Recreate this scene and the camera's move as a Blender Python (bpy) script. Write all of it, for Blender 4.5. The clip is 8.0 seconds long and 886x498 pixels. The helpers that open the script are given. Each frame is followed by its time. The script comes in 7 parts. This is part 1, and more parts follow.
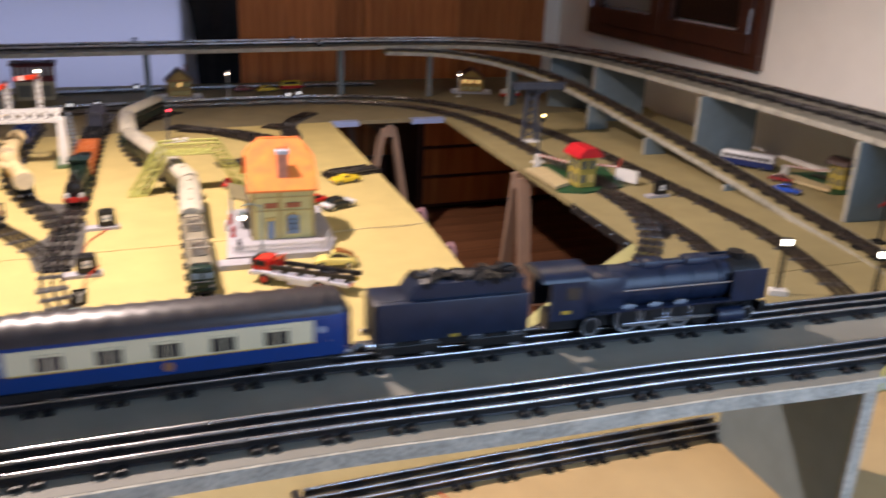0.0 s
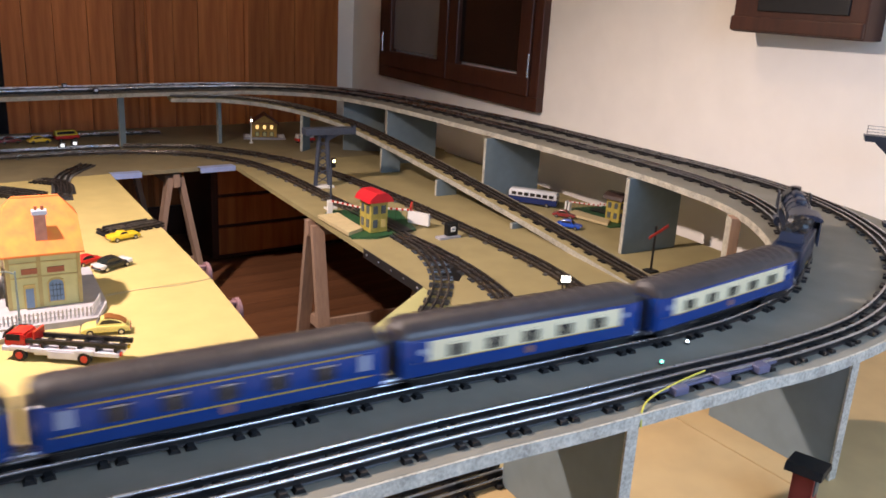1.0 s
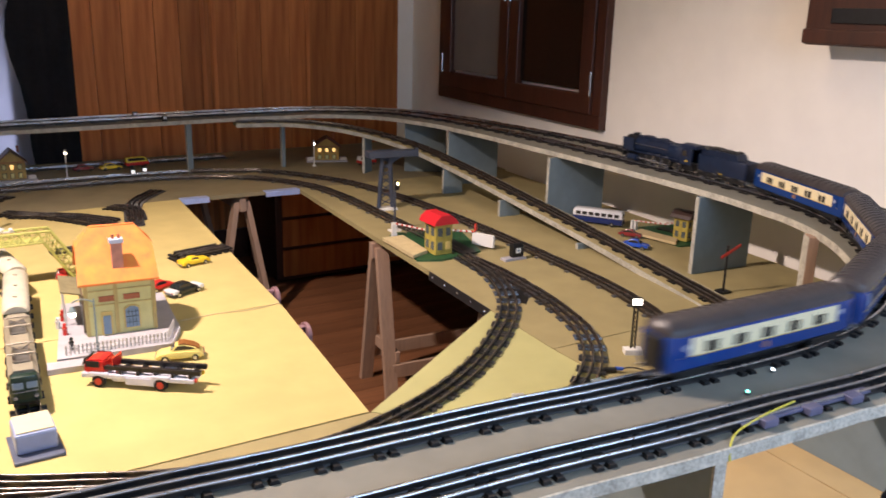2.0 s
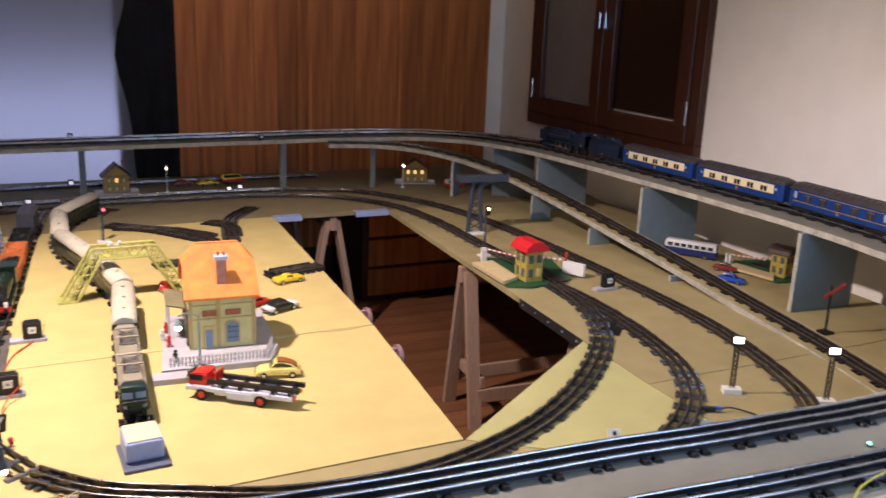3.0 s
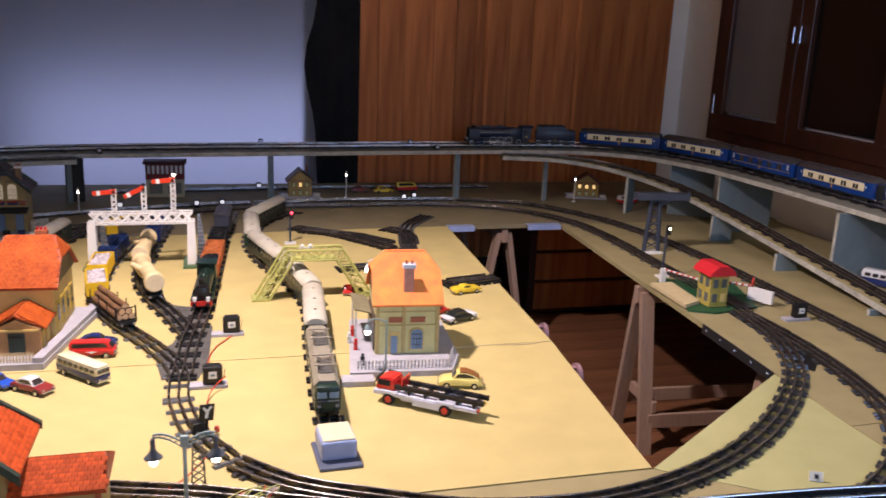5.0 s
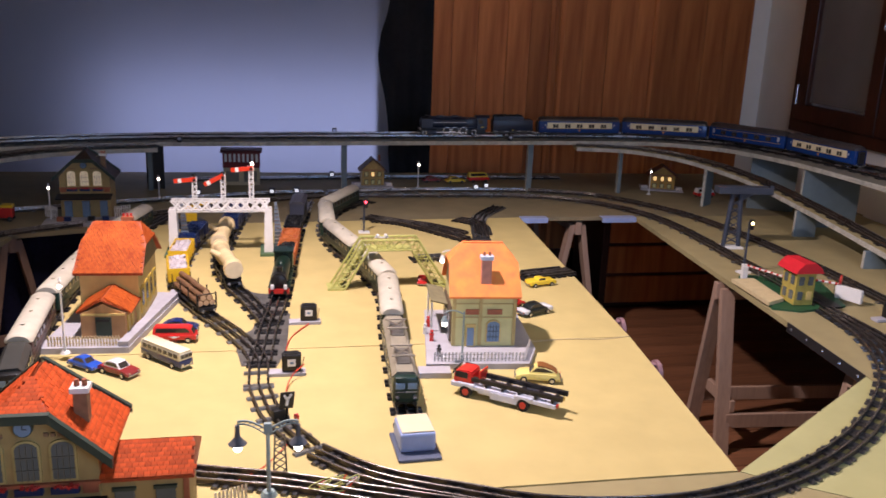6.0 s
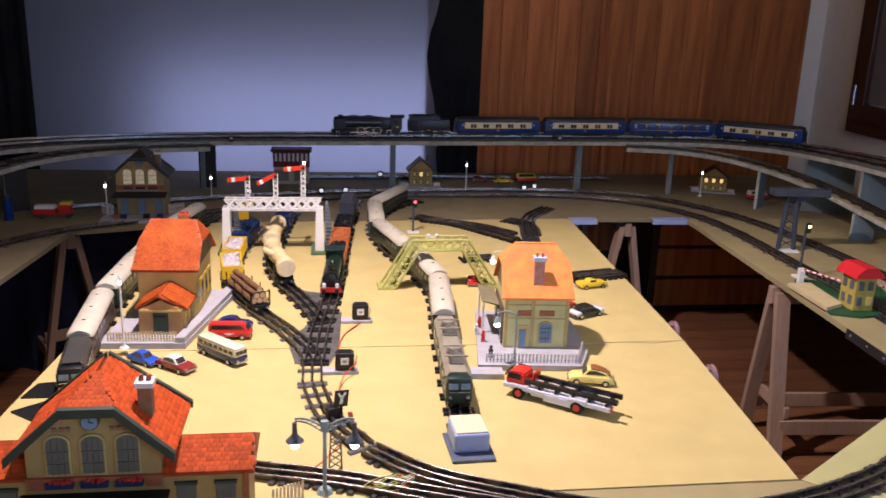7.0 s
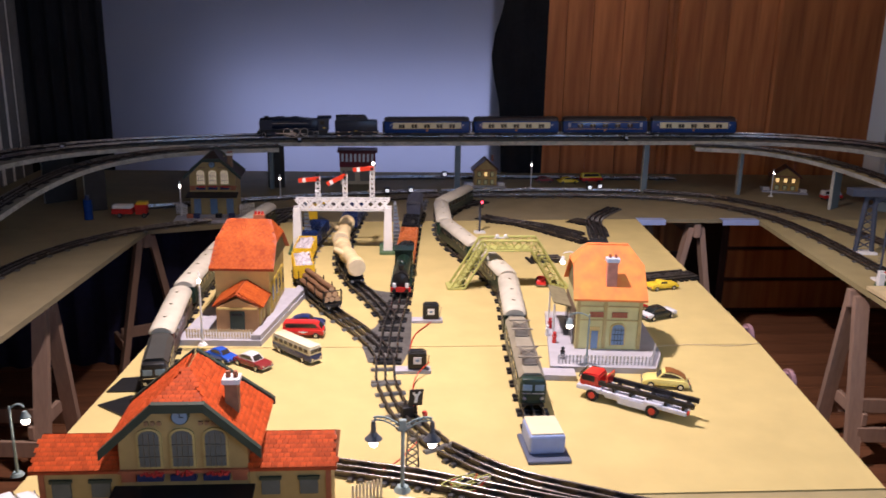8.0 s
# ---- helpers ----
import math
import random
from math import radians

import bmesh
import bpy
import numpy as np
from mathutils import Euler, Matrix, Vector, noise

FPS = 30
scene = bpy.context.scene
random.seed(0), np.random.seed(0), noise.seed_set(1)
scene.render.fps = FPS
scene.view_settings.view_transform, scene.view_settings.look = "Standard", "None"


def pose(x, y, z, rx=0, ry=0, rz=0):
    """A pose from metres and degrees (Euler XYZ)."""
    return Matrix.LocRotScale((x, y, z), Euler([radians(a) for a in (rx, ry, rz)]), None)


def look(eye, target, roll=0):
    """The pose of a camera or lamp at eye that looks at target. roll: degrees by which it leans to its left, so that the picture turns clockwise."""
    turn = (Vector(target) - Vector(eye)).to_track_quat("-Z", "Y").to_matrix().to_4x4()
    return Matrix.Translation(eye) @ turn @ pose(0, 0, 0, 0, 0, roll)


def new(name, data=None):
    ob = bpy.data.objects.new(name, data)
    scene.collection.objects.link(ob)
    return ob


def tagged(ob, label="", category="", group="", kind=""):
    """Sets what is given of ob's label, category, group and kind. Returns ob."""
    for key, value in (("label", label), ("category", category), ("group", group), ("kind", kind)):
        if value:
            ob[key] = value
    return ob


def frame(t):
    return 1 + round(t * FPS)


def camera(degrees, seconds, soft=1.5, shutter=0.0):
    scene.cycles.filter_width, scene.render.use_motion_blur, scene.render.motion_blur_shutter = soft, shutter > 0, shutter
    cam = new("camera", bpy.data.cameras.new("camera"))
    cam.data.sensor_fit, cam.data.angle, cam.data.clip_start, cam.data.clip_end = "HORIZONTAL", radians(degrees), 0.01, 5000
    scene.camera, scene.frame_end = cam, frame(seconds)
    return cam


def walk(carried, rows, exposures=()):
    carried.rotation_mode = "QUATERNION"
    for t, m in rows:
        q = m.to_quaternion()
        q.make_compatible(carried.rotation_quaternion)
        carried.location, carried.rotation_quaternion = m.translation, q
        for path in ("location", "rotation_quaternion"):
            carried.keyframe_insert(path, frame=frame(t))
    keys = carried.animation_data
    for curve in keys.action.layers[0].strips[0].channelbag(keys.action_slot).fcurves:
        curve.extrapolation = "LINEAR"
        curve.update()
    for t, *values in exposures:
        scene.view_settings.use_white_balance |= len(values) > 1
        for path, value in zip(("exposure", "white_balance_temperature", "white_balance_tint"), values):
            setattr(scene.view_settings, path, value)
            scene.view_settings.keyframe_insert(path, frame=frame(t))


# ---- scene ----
cam = camera(55.5, 8.0, 1.6, 0.5)
PATH = [
    (0, (-0.459, 0.303, 0.906), (0.265, 2.033, 0.213), 2.4),
    (0.5, (-0.389, 0.305, 0.916), (0.624, 1.912, 0.288), 3.3),
    (1, (-0.353, 0.317, 0.922), (0.761, 1.872, 0.337), 3.2),
    (1.5, (-0.355, 0.335, 0.927), (0.713, 1.928, 0.356), 2.0),
    (3, (-0.429, 0.385, 0.951), (0.429, 2.118, 0.442), 2.2),
    (3.5, (-0.454, 0.402, 0.953), (0.298, 2.187, 0.454), 2.3),
    (4, (-0.478, 0.413, 0.956), (0.2, 2.228, 0.463), 2.6),
    (4.5, (-0.501, 0.42, 0.959), (0.105, 2.263, 0.473), 2.6),
    (6, (-0.557, 0.465, 0.955), (-0.179, 2.357, 0.427), 2.2),
    (6.5, (-0.571, 0.472, 0.957), (-0.244, 2.373, 0.43), 2.3),
    (7, (-0.588, 0.473, 0.954), (-0.308, 2.38, 0.423), 2.0),
    (7.5, (-0.609, 0.473, 0.956), (-0.399, 2.39, 0.423), 1.5),
    (8, (-0.632, 0.472, 0.957), (-0.486, 2.394, 0.421), 1.2),
]

EXPOSURES = [(0.0, -0.38, 7100, 16), (0.5, -0.13, 7000, 17), (1.5, -0.08, 7400, 15), (3.0, -0.33, 6900, 18), (4.5, -0.47, 6600, 19), (6.0, -0.54, 6400, 21), (8.0, -0.54, 6400, 21)]
walk(cam, [(t, look(eye, target, roll)) for t, eye, target, roll in PATH], EXPOSURES)

# ---- light ----
world = bpy.data.worlds.new("room_dusk")
scene.world = world
world.use_nodes = True
world.node_tree.nodes["Background"].inputs[0].default_value = (0.35, 0.42, 0.6, 1)
world.node_tree.nodes["Background"].inputs[1].default_value = 0.02


def lamp(name, kind, m, power, colour, size=0.1, size_y=None, spot=None):
    data = bpy.data.lights.new(name, kind)
    data.energy, data.color = power, colour
    if kind == "AREA":
        data.size = size
        if size_y:
            data.shape, data.size_y = "RECTANGLE", size_y
    else:
        data.shadow_soft_size = size
    if spot:
        data.spot_size, data.spot_blend = radians(spot), 0.6
    ob = new(name, data)
    ob.matrix_world = m
    return ob


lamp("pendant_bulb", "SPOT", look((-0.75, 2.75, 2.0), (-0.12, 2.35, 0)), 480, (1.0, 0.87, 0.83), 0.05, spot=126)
# cool fill lamp added behind the camera; its window is made up
lamp("camera_side_fill", "AREA", look((0.8, -0.24, 1.2), (0.4, 3, 0.3)), 52, (0.38, 0.62, 1.0), 1.5, 1.1)
# area lamp added behind the end-wall screen so that it shines bluish
lamp("screen_backlight", "AREA", look((-0.5, 6.1, 0.25), (-0.5, 0, 0.25)), 14, (0.64, 0.72, 1.0), 2.2, 0.7)
# warm fill lamp added to brighten the side wall and pine planks
lamp("wall_fill_bulb", "POINT", pose(1.2, 2.6, 2.2), 15, (1.0, 0.78, 0.54), 0.09)

# ---- materials ----


def mat(name, colour, rough=0.6, metal=0.0, grain=0.12, scale=18.0, bump=0.1, second=None, stretch=(1, 1, 1), spec=0.4, coat=0.0, rand=0.0):
    """Two scales of colour variation and a fine relief on one base colour."""
    m = bpy.data.materials.new(name)
    m.use_nodes = True
    nt = m.node_tree
    N, L = nt.nodes, nt.links
    b = N["Principled BSDF"]
    b.inputs["Roughness"].default_value, b.inputs["Metallic"].default_value = rough, metal
    b.inputs["Specular IOR Level"].default_value = spec
    b.inputs["Coat Weight"].default_value = coat
    tc, mp = N.new("ShaderNodeTexCoord"), N.new("ShaderNodeMapping")
    mp.inputs["Scale"].default_value = stretch
    L.new(tc.outputs["Object"], mp.inputs[0])
    n1, n2 = N.new("ShaderNodeTexNoise"), N.new("ShaderNodeTexNoise")
    n1.inputs["Scale"].default_value, n1.inputs["Detail"].default_value = scale, 6
    n2.inputs["Scale"].default_value, n2.inputs["Detail"].default_value = scale / 7, 3
    L.new(mp.outputs[0], n1.inputs[0])
    L.new(mp.outputs[0], n2.inputs[0])
    mix = N.new("ShaderNodeMix")
    mix.data_type = "RGBA"
    c2 = second or tuple(c * (1 - 2.2 * grain) for c in colour)
    mix.inputs[6].default_value, mix.inputs[7].default_value = (*colour, 1), (*c2, 1)
    add = N.new("ShaderNodeMath")
    add.operation = "MULTIPLY_ADD"
    L.new(n1.outputs[0], add.inputs[0])
    add.inputs[1].default_value = 0.55
    half = N.new("ShaderNodeMath")
    half.operation = "MULTIPLY"
    L.new(n2.outputs[0], half.inputs[0])
    half.inputs[1].default_value = 0.45
    L.new(half.outputs[0], add.inputs[2])
    ramp = N.new("ShaderNodeMapRange")
    ramp.inputs[1].default_value, ramp.inputs[2].default_value = 0.36, 0.66
    L.new(add.outputs[0], ramp.inputs[0])
    L.new(ramp.outputs[0], mix.inputs[0])
    out = mix.outputs[2]
    if rand:
        info, hsv, sc = N.new("ShaderNodeObjectInfo"), N.new("ShaderNodeHueSaturation"), N.new("ShaderNodeMapRange")
        sc.inputs[3].default_value, sc.inputs[4].default_value = 1 - rand, 1 + rand
        L.new(info.outputs["Random"], sc.inputs[0])
        L.new(sc.outputs[0], hsv.inputs["Value"])
        L.new(out, hsv.inputs["Color"])
        out = hsv.outputs[0]
    L.new(out, b.inputs["Base Color"])
    rr = N.new("ShaderNodeMapRange")
    rr.inputs[3].default_value, rr.inputs[4].default_value = max(0.03, rough - 0.1), min(1, rough + 0.1)
    L.new(n2.outputs[0], rr.inputs[0])
    L.new(rr.outputs[0], b.inputs["Roughness"])
    if bump:
        bp = N.new("ShaderNodeBump")
        bp.inputs["Strength"].default_value, bp.inputs["Distance"].default_value = bump, 0.002
        L.new(n1.outputs[0], bp.inputs["Height"])
        L.new(bp.outputs[0], b.inputs["Normal"])
    return m


def glow(name, colour, strength):
    m = bpy.data.materials.new(name)
    m.use_nodes = True
    b = m.node_tree.nodes["Principled BSDF"]
    b.inputs["Base Color"].default_value = (*colour, 1)
    b.inputs["Emission Color"].default_value, b.inputs["Emission Strength"].default_value = (*colour, 1), strength
    return m


def glass(name, tint=(0.8, 0.85, 0.9)):
    m = bpy.data.materials.new(name)
    m.use_nodes = True
    b = m.node_tree.nodes["Principled BSDF"]
    b.inputs["Base Color"].default_value = (*tint, 1)
    b.inputs["Roughness"].default_value, b.inputs["Transmission Weight"].default_value = 0.05, 1.0
    return m


YELLOW = mat("ochre_fibreboard", (0.57, 0.455, 0.185), 0.75, grain=0.07, scale=9, bump=0.12)
# ochre darkened for weaker lamp light: side and front boards, right ramp
OLIVE = mat("dimmed_ochre_board", (0.35, 0.29, 0.14), 0.8, grain=0.09, scale=9, bump=0.12)
# darker copy of the ochre board; lamp falloff is put into its colour
DIMBOARD = mat("shade_brown_board", (0.25, 0.205, 0.115), 0.75, grain=0.1, scale=9, bump=0.12)
LIME = mat("pale_lime_board", (0.44, 0.42, 0.19), 0.75, grain=0.06, scale=9, bump=0.12)
GREYDECK = mat("grey_beige_painted_board", (0.215, 0.21, 0.175), 0.6, grain=0.12, scale=12, bump=0.1)
DECKEDGE = mat("raw_chipboard_edge", (0.56, 0.54, 0.46), 0.85, grain=0.25, scale=160, bump=0.5)
DARKBOARD = mat("near_black_board", (0.035, 0.03, 0.027), 0.7, grain=0.2, scale=20)
# beige-grey boards coloured the blue-grey they take on in shade
BLUEGREY = mat("shade_blue_grey_board", (0.17, 0.22, 0.24), 0.6, grain=0.08, scale=20)
WALL = mat("off_white_plaster", (0.82, 0.79, 0.74), 0.9, grain=0.03, scale=8, bump=0.15)
# grey-blue tint and see-through mix carry the screen's added glow
SCREEN = mat("backlit_screen_cloth", (0.34, 0.36, 0.42), 0.9, grain=0.02, scale=6, bump=0.05)
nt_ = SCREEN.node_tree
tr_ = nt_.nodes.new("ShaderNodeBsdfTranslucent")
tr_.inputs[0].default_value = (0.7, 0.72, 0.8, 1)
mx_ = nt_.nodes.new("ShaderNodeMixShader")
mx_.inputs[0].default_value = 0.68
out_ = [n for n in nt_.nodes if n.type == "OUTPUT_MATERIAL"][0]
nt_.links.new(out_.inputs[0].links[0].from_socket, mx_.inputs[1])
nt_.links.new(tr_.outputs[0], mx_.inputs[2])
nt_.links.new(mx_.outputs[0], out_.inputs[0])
CURTAIN = mat("black_cloth", (0.008, 0.008, 0.011), 0.95, grain=0.2, scale=40)
PLANK = mat("varnished_pine_planks", (0.62, 0.225, 0.072), 0.55, grain=0.2, scale=14, bump=0.15, second=(0.30, 0.088, 0.028), stretch=(1.7, 1.7, 0.13), rand=0.24, spec=0.2)
MAHOGANY = mat("dark_mahogany", (0.062, 0.019, 0.010), 0.45, grain=0.2, scale=12, stretch=(5, 5, 0.5), coat=0.08)
FLOORWOOD = mat("reddish_parquet", (0.23, 0.095, 0.045), 0.45, grain=0.2, scale=10, stretch=(0.5, 6, 4), rand=0.18)
TRESTLE = mat("pale_pine", (0.38, 0.25, 0.18), 0.7, grain=0.12, scale=14, stretch=(6, 6, 0.6))
RAIL = mat("bright_steel_rail", (0.58, 0.59, 0.62), 0.27, 1.0, grain=0.15, scale=60, bump=0.03)
TIN = mat("blackened_tinplate", (0.022, 0.021, 0.022), 0.42, 0.3, grain=0.3, scale=50, spec=0.5)
TINBROWN = mat("brown_tinplate", (0.085, 0.07, 0.06), 0.36, 0.6, grain=0.3, scale=50)
RAILDULL = mat("worn_brown_rail_head", (0.30, 0.27, 0.25), 0.28, 0.9, grain=0.25, scale=60)
TINGREY = mat("dull_zinc_tinplate", (0.24, 0.23, 0.21), 0.45, 0.6, grain=0.2, scale=40)
# the blue light these plates reflect is put into their base colour
PLATEBLUE = mat("blue_reflection_plate", (0.40, 0.50, 0.80), 0.45, 0.3, grain=0.08, scale=30)


# ---- mesh helpers ----
class MB:
    """Collects shapes into one bmesh."""

    def __init__(self):
        self.bm = bmesh.new()

    def box(self, c, s, rz=0.0, bevel=0.0, tilt=(0, 0)):
        m = Matrix.Translation(c) @ Euler((radians(tilt[0]), radians(tilt[1]), radians(rz))).to_matrix().to_4x4() @ Matrix.Diagonal((*s, 1))
        r = bmesh.ops.create_cube(self.bm, size=1, matrix=m)
        if bevel:
            es = list({e for v in r["verts"] for e in v.link_edges})
            bmesh.ops.bevel(self.bm, geom=es, offset=bevel, segments=2, affect="EDGES", profile=0.5)
        return self

    def cyl(self, a, b, r, r2=None, seg=12, caps=True):
        a, b = Vector(a), Vector(b)
        d = b - a
        m = Matrix.Translation((a + b) / 2) @ d.to_track_quat("Z", "Y").to_matrix().to_4x4()
        bmesh.ops.create_cone(self.bm, cap_ends=caps, segments=seg, radius1=r, radius2=r if r2 is None else r2, depth=d.length, matrix=m)
        return self

    def ball(self, c, r, s=(1, 1, 1), seg=12):
        bmesh.ops.create_uvsphere(self.bm, u_segments=seg, v_segments=max(6, seg // 2), radius=r, matrix=Matrix.Translation(c) @ Matrix.Diagonal((*s, 1)))
        return self

    def prism(self, pts, a, b, axis="y"):
        """A profile (u, v) drawn along an axis from a to b: y: (x, z), x: (y, z), z: (x, y)."""
        f = {"y": lambda u, v, w: (u, w, v), "x": lambda u, v, w: (w, u, v), "z": lambda u, v, w: (u, v, w)}[axis]
        v0 = [self.bm.verts.new(f(u, v, a)) for u, v in pts]
        v1 = [self.bm.verts.new(f(u, v, b)) for u, v in pts]
        n = len(pts)
        fs = [self.bm.faces.new(v0), self.bm.faces.new(v1[::-1])]
        for i in range(n):
            fs.append(self.bm.faces.new((v0[i], v1[i], v1[(i + 1) % n], v0[(i + 1) % n])))
        bmesh.ops.recalc_face_normals(self.bm, faces=fs)
        return self

    def loft(self, rings, close=True):
        vs = [[self.bm.verts.new(p) for p in ring] for ring in rings]
        n = len(rings[0])
        fs = []
        for a, b in zip(vs, vs[1:]):
            for i in range(n):
                fs.append(self.bm.faces.new((a[i], a[(i + 1) % n], b[(i + 1) % n], b[i])))
        if close:
            fs += [self.bm.faces.new(vs[0][::-1]), self.bm.faces.new(vs[-1])]
        bmesh.ops.recalc_face_normals(self.bm, faces=fs)
        return self


def mesh_of(name, mb, material, smooth=False):
    me = bpy.data.meshes.new(name)
    mb.bm.to_mesh(me)
    mb.bm.free()
    me.materials.append(material)
    if smooth:
        me.polygons.foreach_set("use_smooth", [True] * len(me.polygons))
        me.set_sharp_from_angle(angle=radians(38))
    return me


def part(name, mb, material, parent=None, label="", smooth=False, at=None):
    ob = new(name, mesh_of(name, mb, material, smooth))
    if parent:
        ob.parent = parent
    if at is not None:
        ob.matrix_local = at
    if label:
        ob["label"] = label
    return ob


def thing(name, m, label, category, group="", kind=""):
    ob = new(name)
    ob.empty_display_size = 0.02
    ob.matrix_basis = m
    return tagged(ob, label, category, group, kind)


def spline(points, step=0.03):
    """Points along a Catmull-Rom curve, evenly spaced."""
    p = [Vector(q) for q in points]
    p = [2 * p[0] - p[1], *p, 2 * p[-1] - p[-2]]
    dense = []
    for a, b, c, d in zip(p, p[1:], p[2:], p[3:]):
        for k in range(40):
            t = k / 40
            dense.append(0.5 * (2 * b + (c - a) * t + (2 * a - 5 * b + 4 * c - d) * t * t + (3 * b - a - 3 * c + d) * t ** 3))
    dense.append(p[-2])
    out, run, nxt = [dense[0]], 0.0, step
    for a, b in zip(dense, dense[1:]):
        l = (b - a).length
        while l > 0 and run + l >= nxt:
            out.append(a.lerp(b, (nxt - run) / l))
            nxt += step
        run += l
    return out


def sides(line):
    """Unit tangents and the vectors to the right of a line, level."""
    res = []
    for i in range(len(line)):
        d = line[min(i + 1, len(line) - 1)] - line[max(i - 1, 0)]
        d.normalize()
        res.append((d, Vector((d.y, -d.x, 0)).normalized()))
    return res


def sweep(line, profile):
    """A profile of (right, up) carried along a line."""
    mb = MB()
    mb.loft([[p + r * u + Vector((0, 0, v)) for u, v in profile] for p, (d, r) in zip(line, sides(line))])
    return mb


GAUGE = 0.05


def sleeper_mesh(material, name, double=False):
    mb = MB()
    w = GAUGE + 0.03
    for dx in ((-0.011, 0.011) if double else (0,)):
        mb.prism([(dx - 0.008, 0), (dx + 0.008, 0), (dx + 0.005, 0.006), (dx - 0.005, 0.006)], -w / 2, w / 2, "y")
    if double:
        mb.box((0, 0, 0.003), (0.02, w * 0.5, 0.003))
    return mesh_of(name, mb, material)


SLEEPER_BLACK = sleeper_mesh(TIN, "sleeper", True)
SLEEPER_SHINY = sleeper_mesh(mat("shiny_dark_tinplate", (0.16, 0.16, 0.17), 0.3, 0.75, grain=0.25, scale=50), "sleeper", True)
SLEEPER_GREY = sleeper_mesh(TINGREY, "sleeper")


def lay_track(points, label, pitch=0.085, sleeper=None, rail=None, group="toy railway tracks", rails3=True):
    line = spline(points, 0.03)
    t = thing("railway_track", Matrix(), label, "track", group)
    for off in ((-GAUGE / 2, 0, GAUGE / 2) if rails3 else (-GAUGE / 2, GAUGE / 2)):
        web = part("rail", sweep(line, [(off - 0.0035, 0.0028), (off + 0.0035, 0.0028), (off + 0.0014, 0.005), (off + 0.0014, 0.0122), (off - 0.0014, 0.0122), (off - 0.0014, 0.005)]), TIN if rail is None else TINBROWN, t)
        part("rail_head", sweep(line, [(off + 0.0029 * math.cos(a), 0.0138 + 0.0028 * math.sin(a)) for a in [math.tau * k / 10 for k in range(10)]]), RAIL if rail in (None, RAIL) else RAILDULL, web, "", True)
    every = spline(points, pitch)
    for p, (d, r) in zip(every, sides(every)):
        ob = new("sleeper", sleeper or SLEEPER_BLACK)
        ob.parent = t
        ob.matrix_local = Matrix.Translation(p) @ Euler((0, 0, math.atan2(d.y, d.x))).to_matrix().to_4x4()
    return line


# ---- room ----
def slab(name, pts, z0, z1, material, label, category, kind="structure"):
    ob = part(name, MB().prism(pts, z0, z1, "z"), material)
    return tagged(ob, label, category, kind=kind)


FLOOR = -0.72
floor = slab("floor", [(-3.2, -1.6), (3.2, -1.6), (3.2, 6.2), (-3.2, 6.2)], FLOOR - 0.05, FLOOR - 0.012, FLOORWOOD, "reddish wooden parquet floor under the trestle tables", "floor")
# right wall leans a little away from the long axis of the tables
slab("wall_right", [(2.19, -1.5), (2.69, 6.0), (2.79, 6.0), (2.29, -1.5)], FLOOR - 0.02, 2.5, WALL, "off-white plaster side wall of the room", "wall")
slab("wall_far", [(-3.0, 6.2), (2.9, 6.2), (2.9, 6.3), (-3.0, 6.3)], FLOOR - 0.02, 2.5, WALL, "end wall behind the screen", "wall")
slab("wall_far_panel", [(0.2, 5.80), (2.75, 5.80), (2.75, 5.9), (0.2, 5.9)], FLOOR - 0.02, 2.5, WALL, "end wall behind pine boarding", "wall")
slab("wall_left", [(-2.95, -1.5), (-2.85, -1.5), (-2.75, 6.0), (-2.85, 6.0)], FLOOR - 0.02, 2.5, WALL, "side wall in shade behind added dark sheets", "wall")
# unseen rear wall added round the fill lamp, set close for quick falloff
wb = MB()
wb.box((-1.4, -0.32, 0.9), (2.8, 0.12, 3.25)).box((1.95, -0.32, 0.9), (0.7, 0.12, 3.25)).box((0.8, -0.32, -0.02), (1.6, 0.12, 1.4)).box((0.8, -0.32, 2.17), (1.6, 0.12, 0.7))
tagged(part("wall_back", wb, WALL), "unseen rear wall added with an opening for the cool fill lamp", "wall", kind="structure")
slab("ceiling", [(-3.0, -1.6), (2.9, -1.6), (2.9, 6.0), (-3.0, 6.0)], 2.5, 2.58, WALL, "plain white ceiling", "ceiling")

# ---- tables and raised decks ----
BT = 0.02
slab("table_board_main", [(-1.385, 2.0), (0.445, 2.0), (0.53, 2.815), (-1.325, 2.815)], -BT, 0, YELLOW, "large ochre fibreboard table top carrying the yard", "table top")
slab("table_board_middle", [(-1.325, 2.819), (0.53, 2.819), (0.63, 4.46), (-1.24, 4.36)], -BT, 0, YELLOW, "ochre fibreboard table top behind the front board", "table top")
slab("table_board_far", [(-2.7, 4.215), (-1.68, 4.215), (-1.244, 4.364), (0.63, 4.464), (1.25, 4.464), (2.6, 4.464), (2.6, 5.7), (-2.7, 5.7)], -BT, 0, DIMBOARD, "ochre board along the end wall, colour darkened for the dim light", "table top")
slab("table_board_right", [(1.084, 2.1), (2.38, 2.1), (2.42, 2.45), (2.56, 4.46), (1.25, 4.46), (1.106, 2.45)], -BT, 0, OLIVE, "ochre board along the side wall, colour darkened for weaker light", "table top")
slab("table_board_corner", [(0.449, 1.996), (0.47, 1.976), (0.80, 1.75), (1.08, 1.75), (1.08, 2.1), (1.102, 2.446)], -BT, 0, LIME, "pale lime corner board with a slanting edge", "table top")
ORANGEBOARD = mat("orange_ochre_board", (0.50, 0.35, 0.165), 0.75, grain=0.08, scale=9)
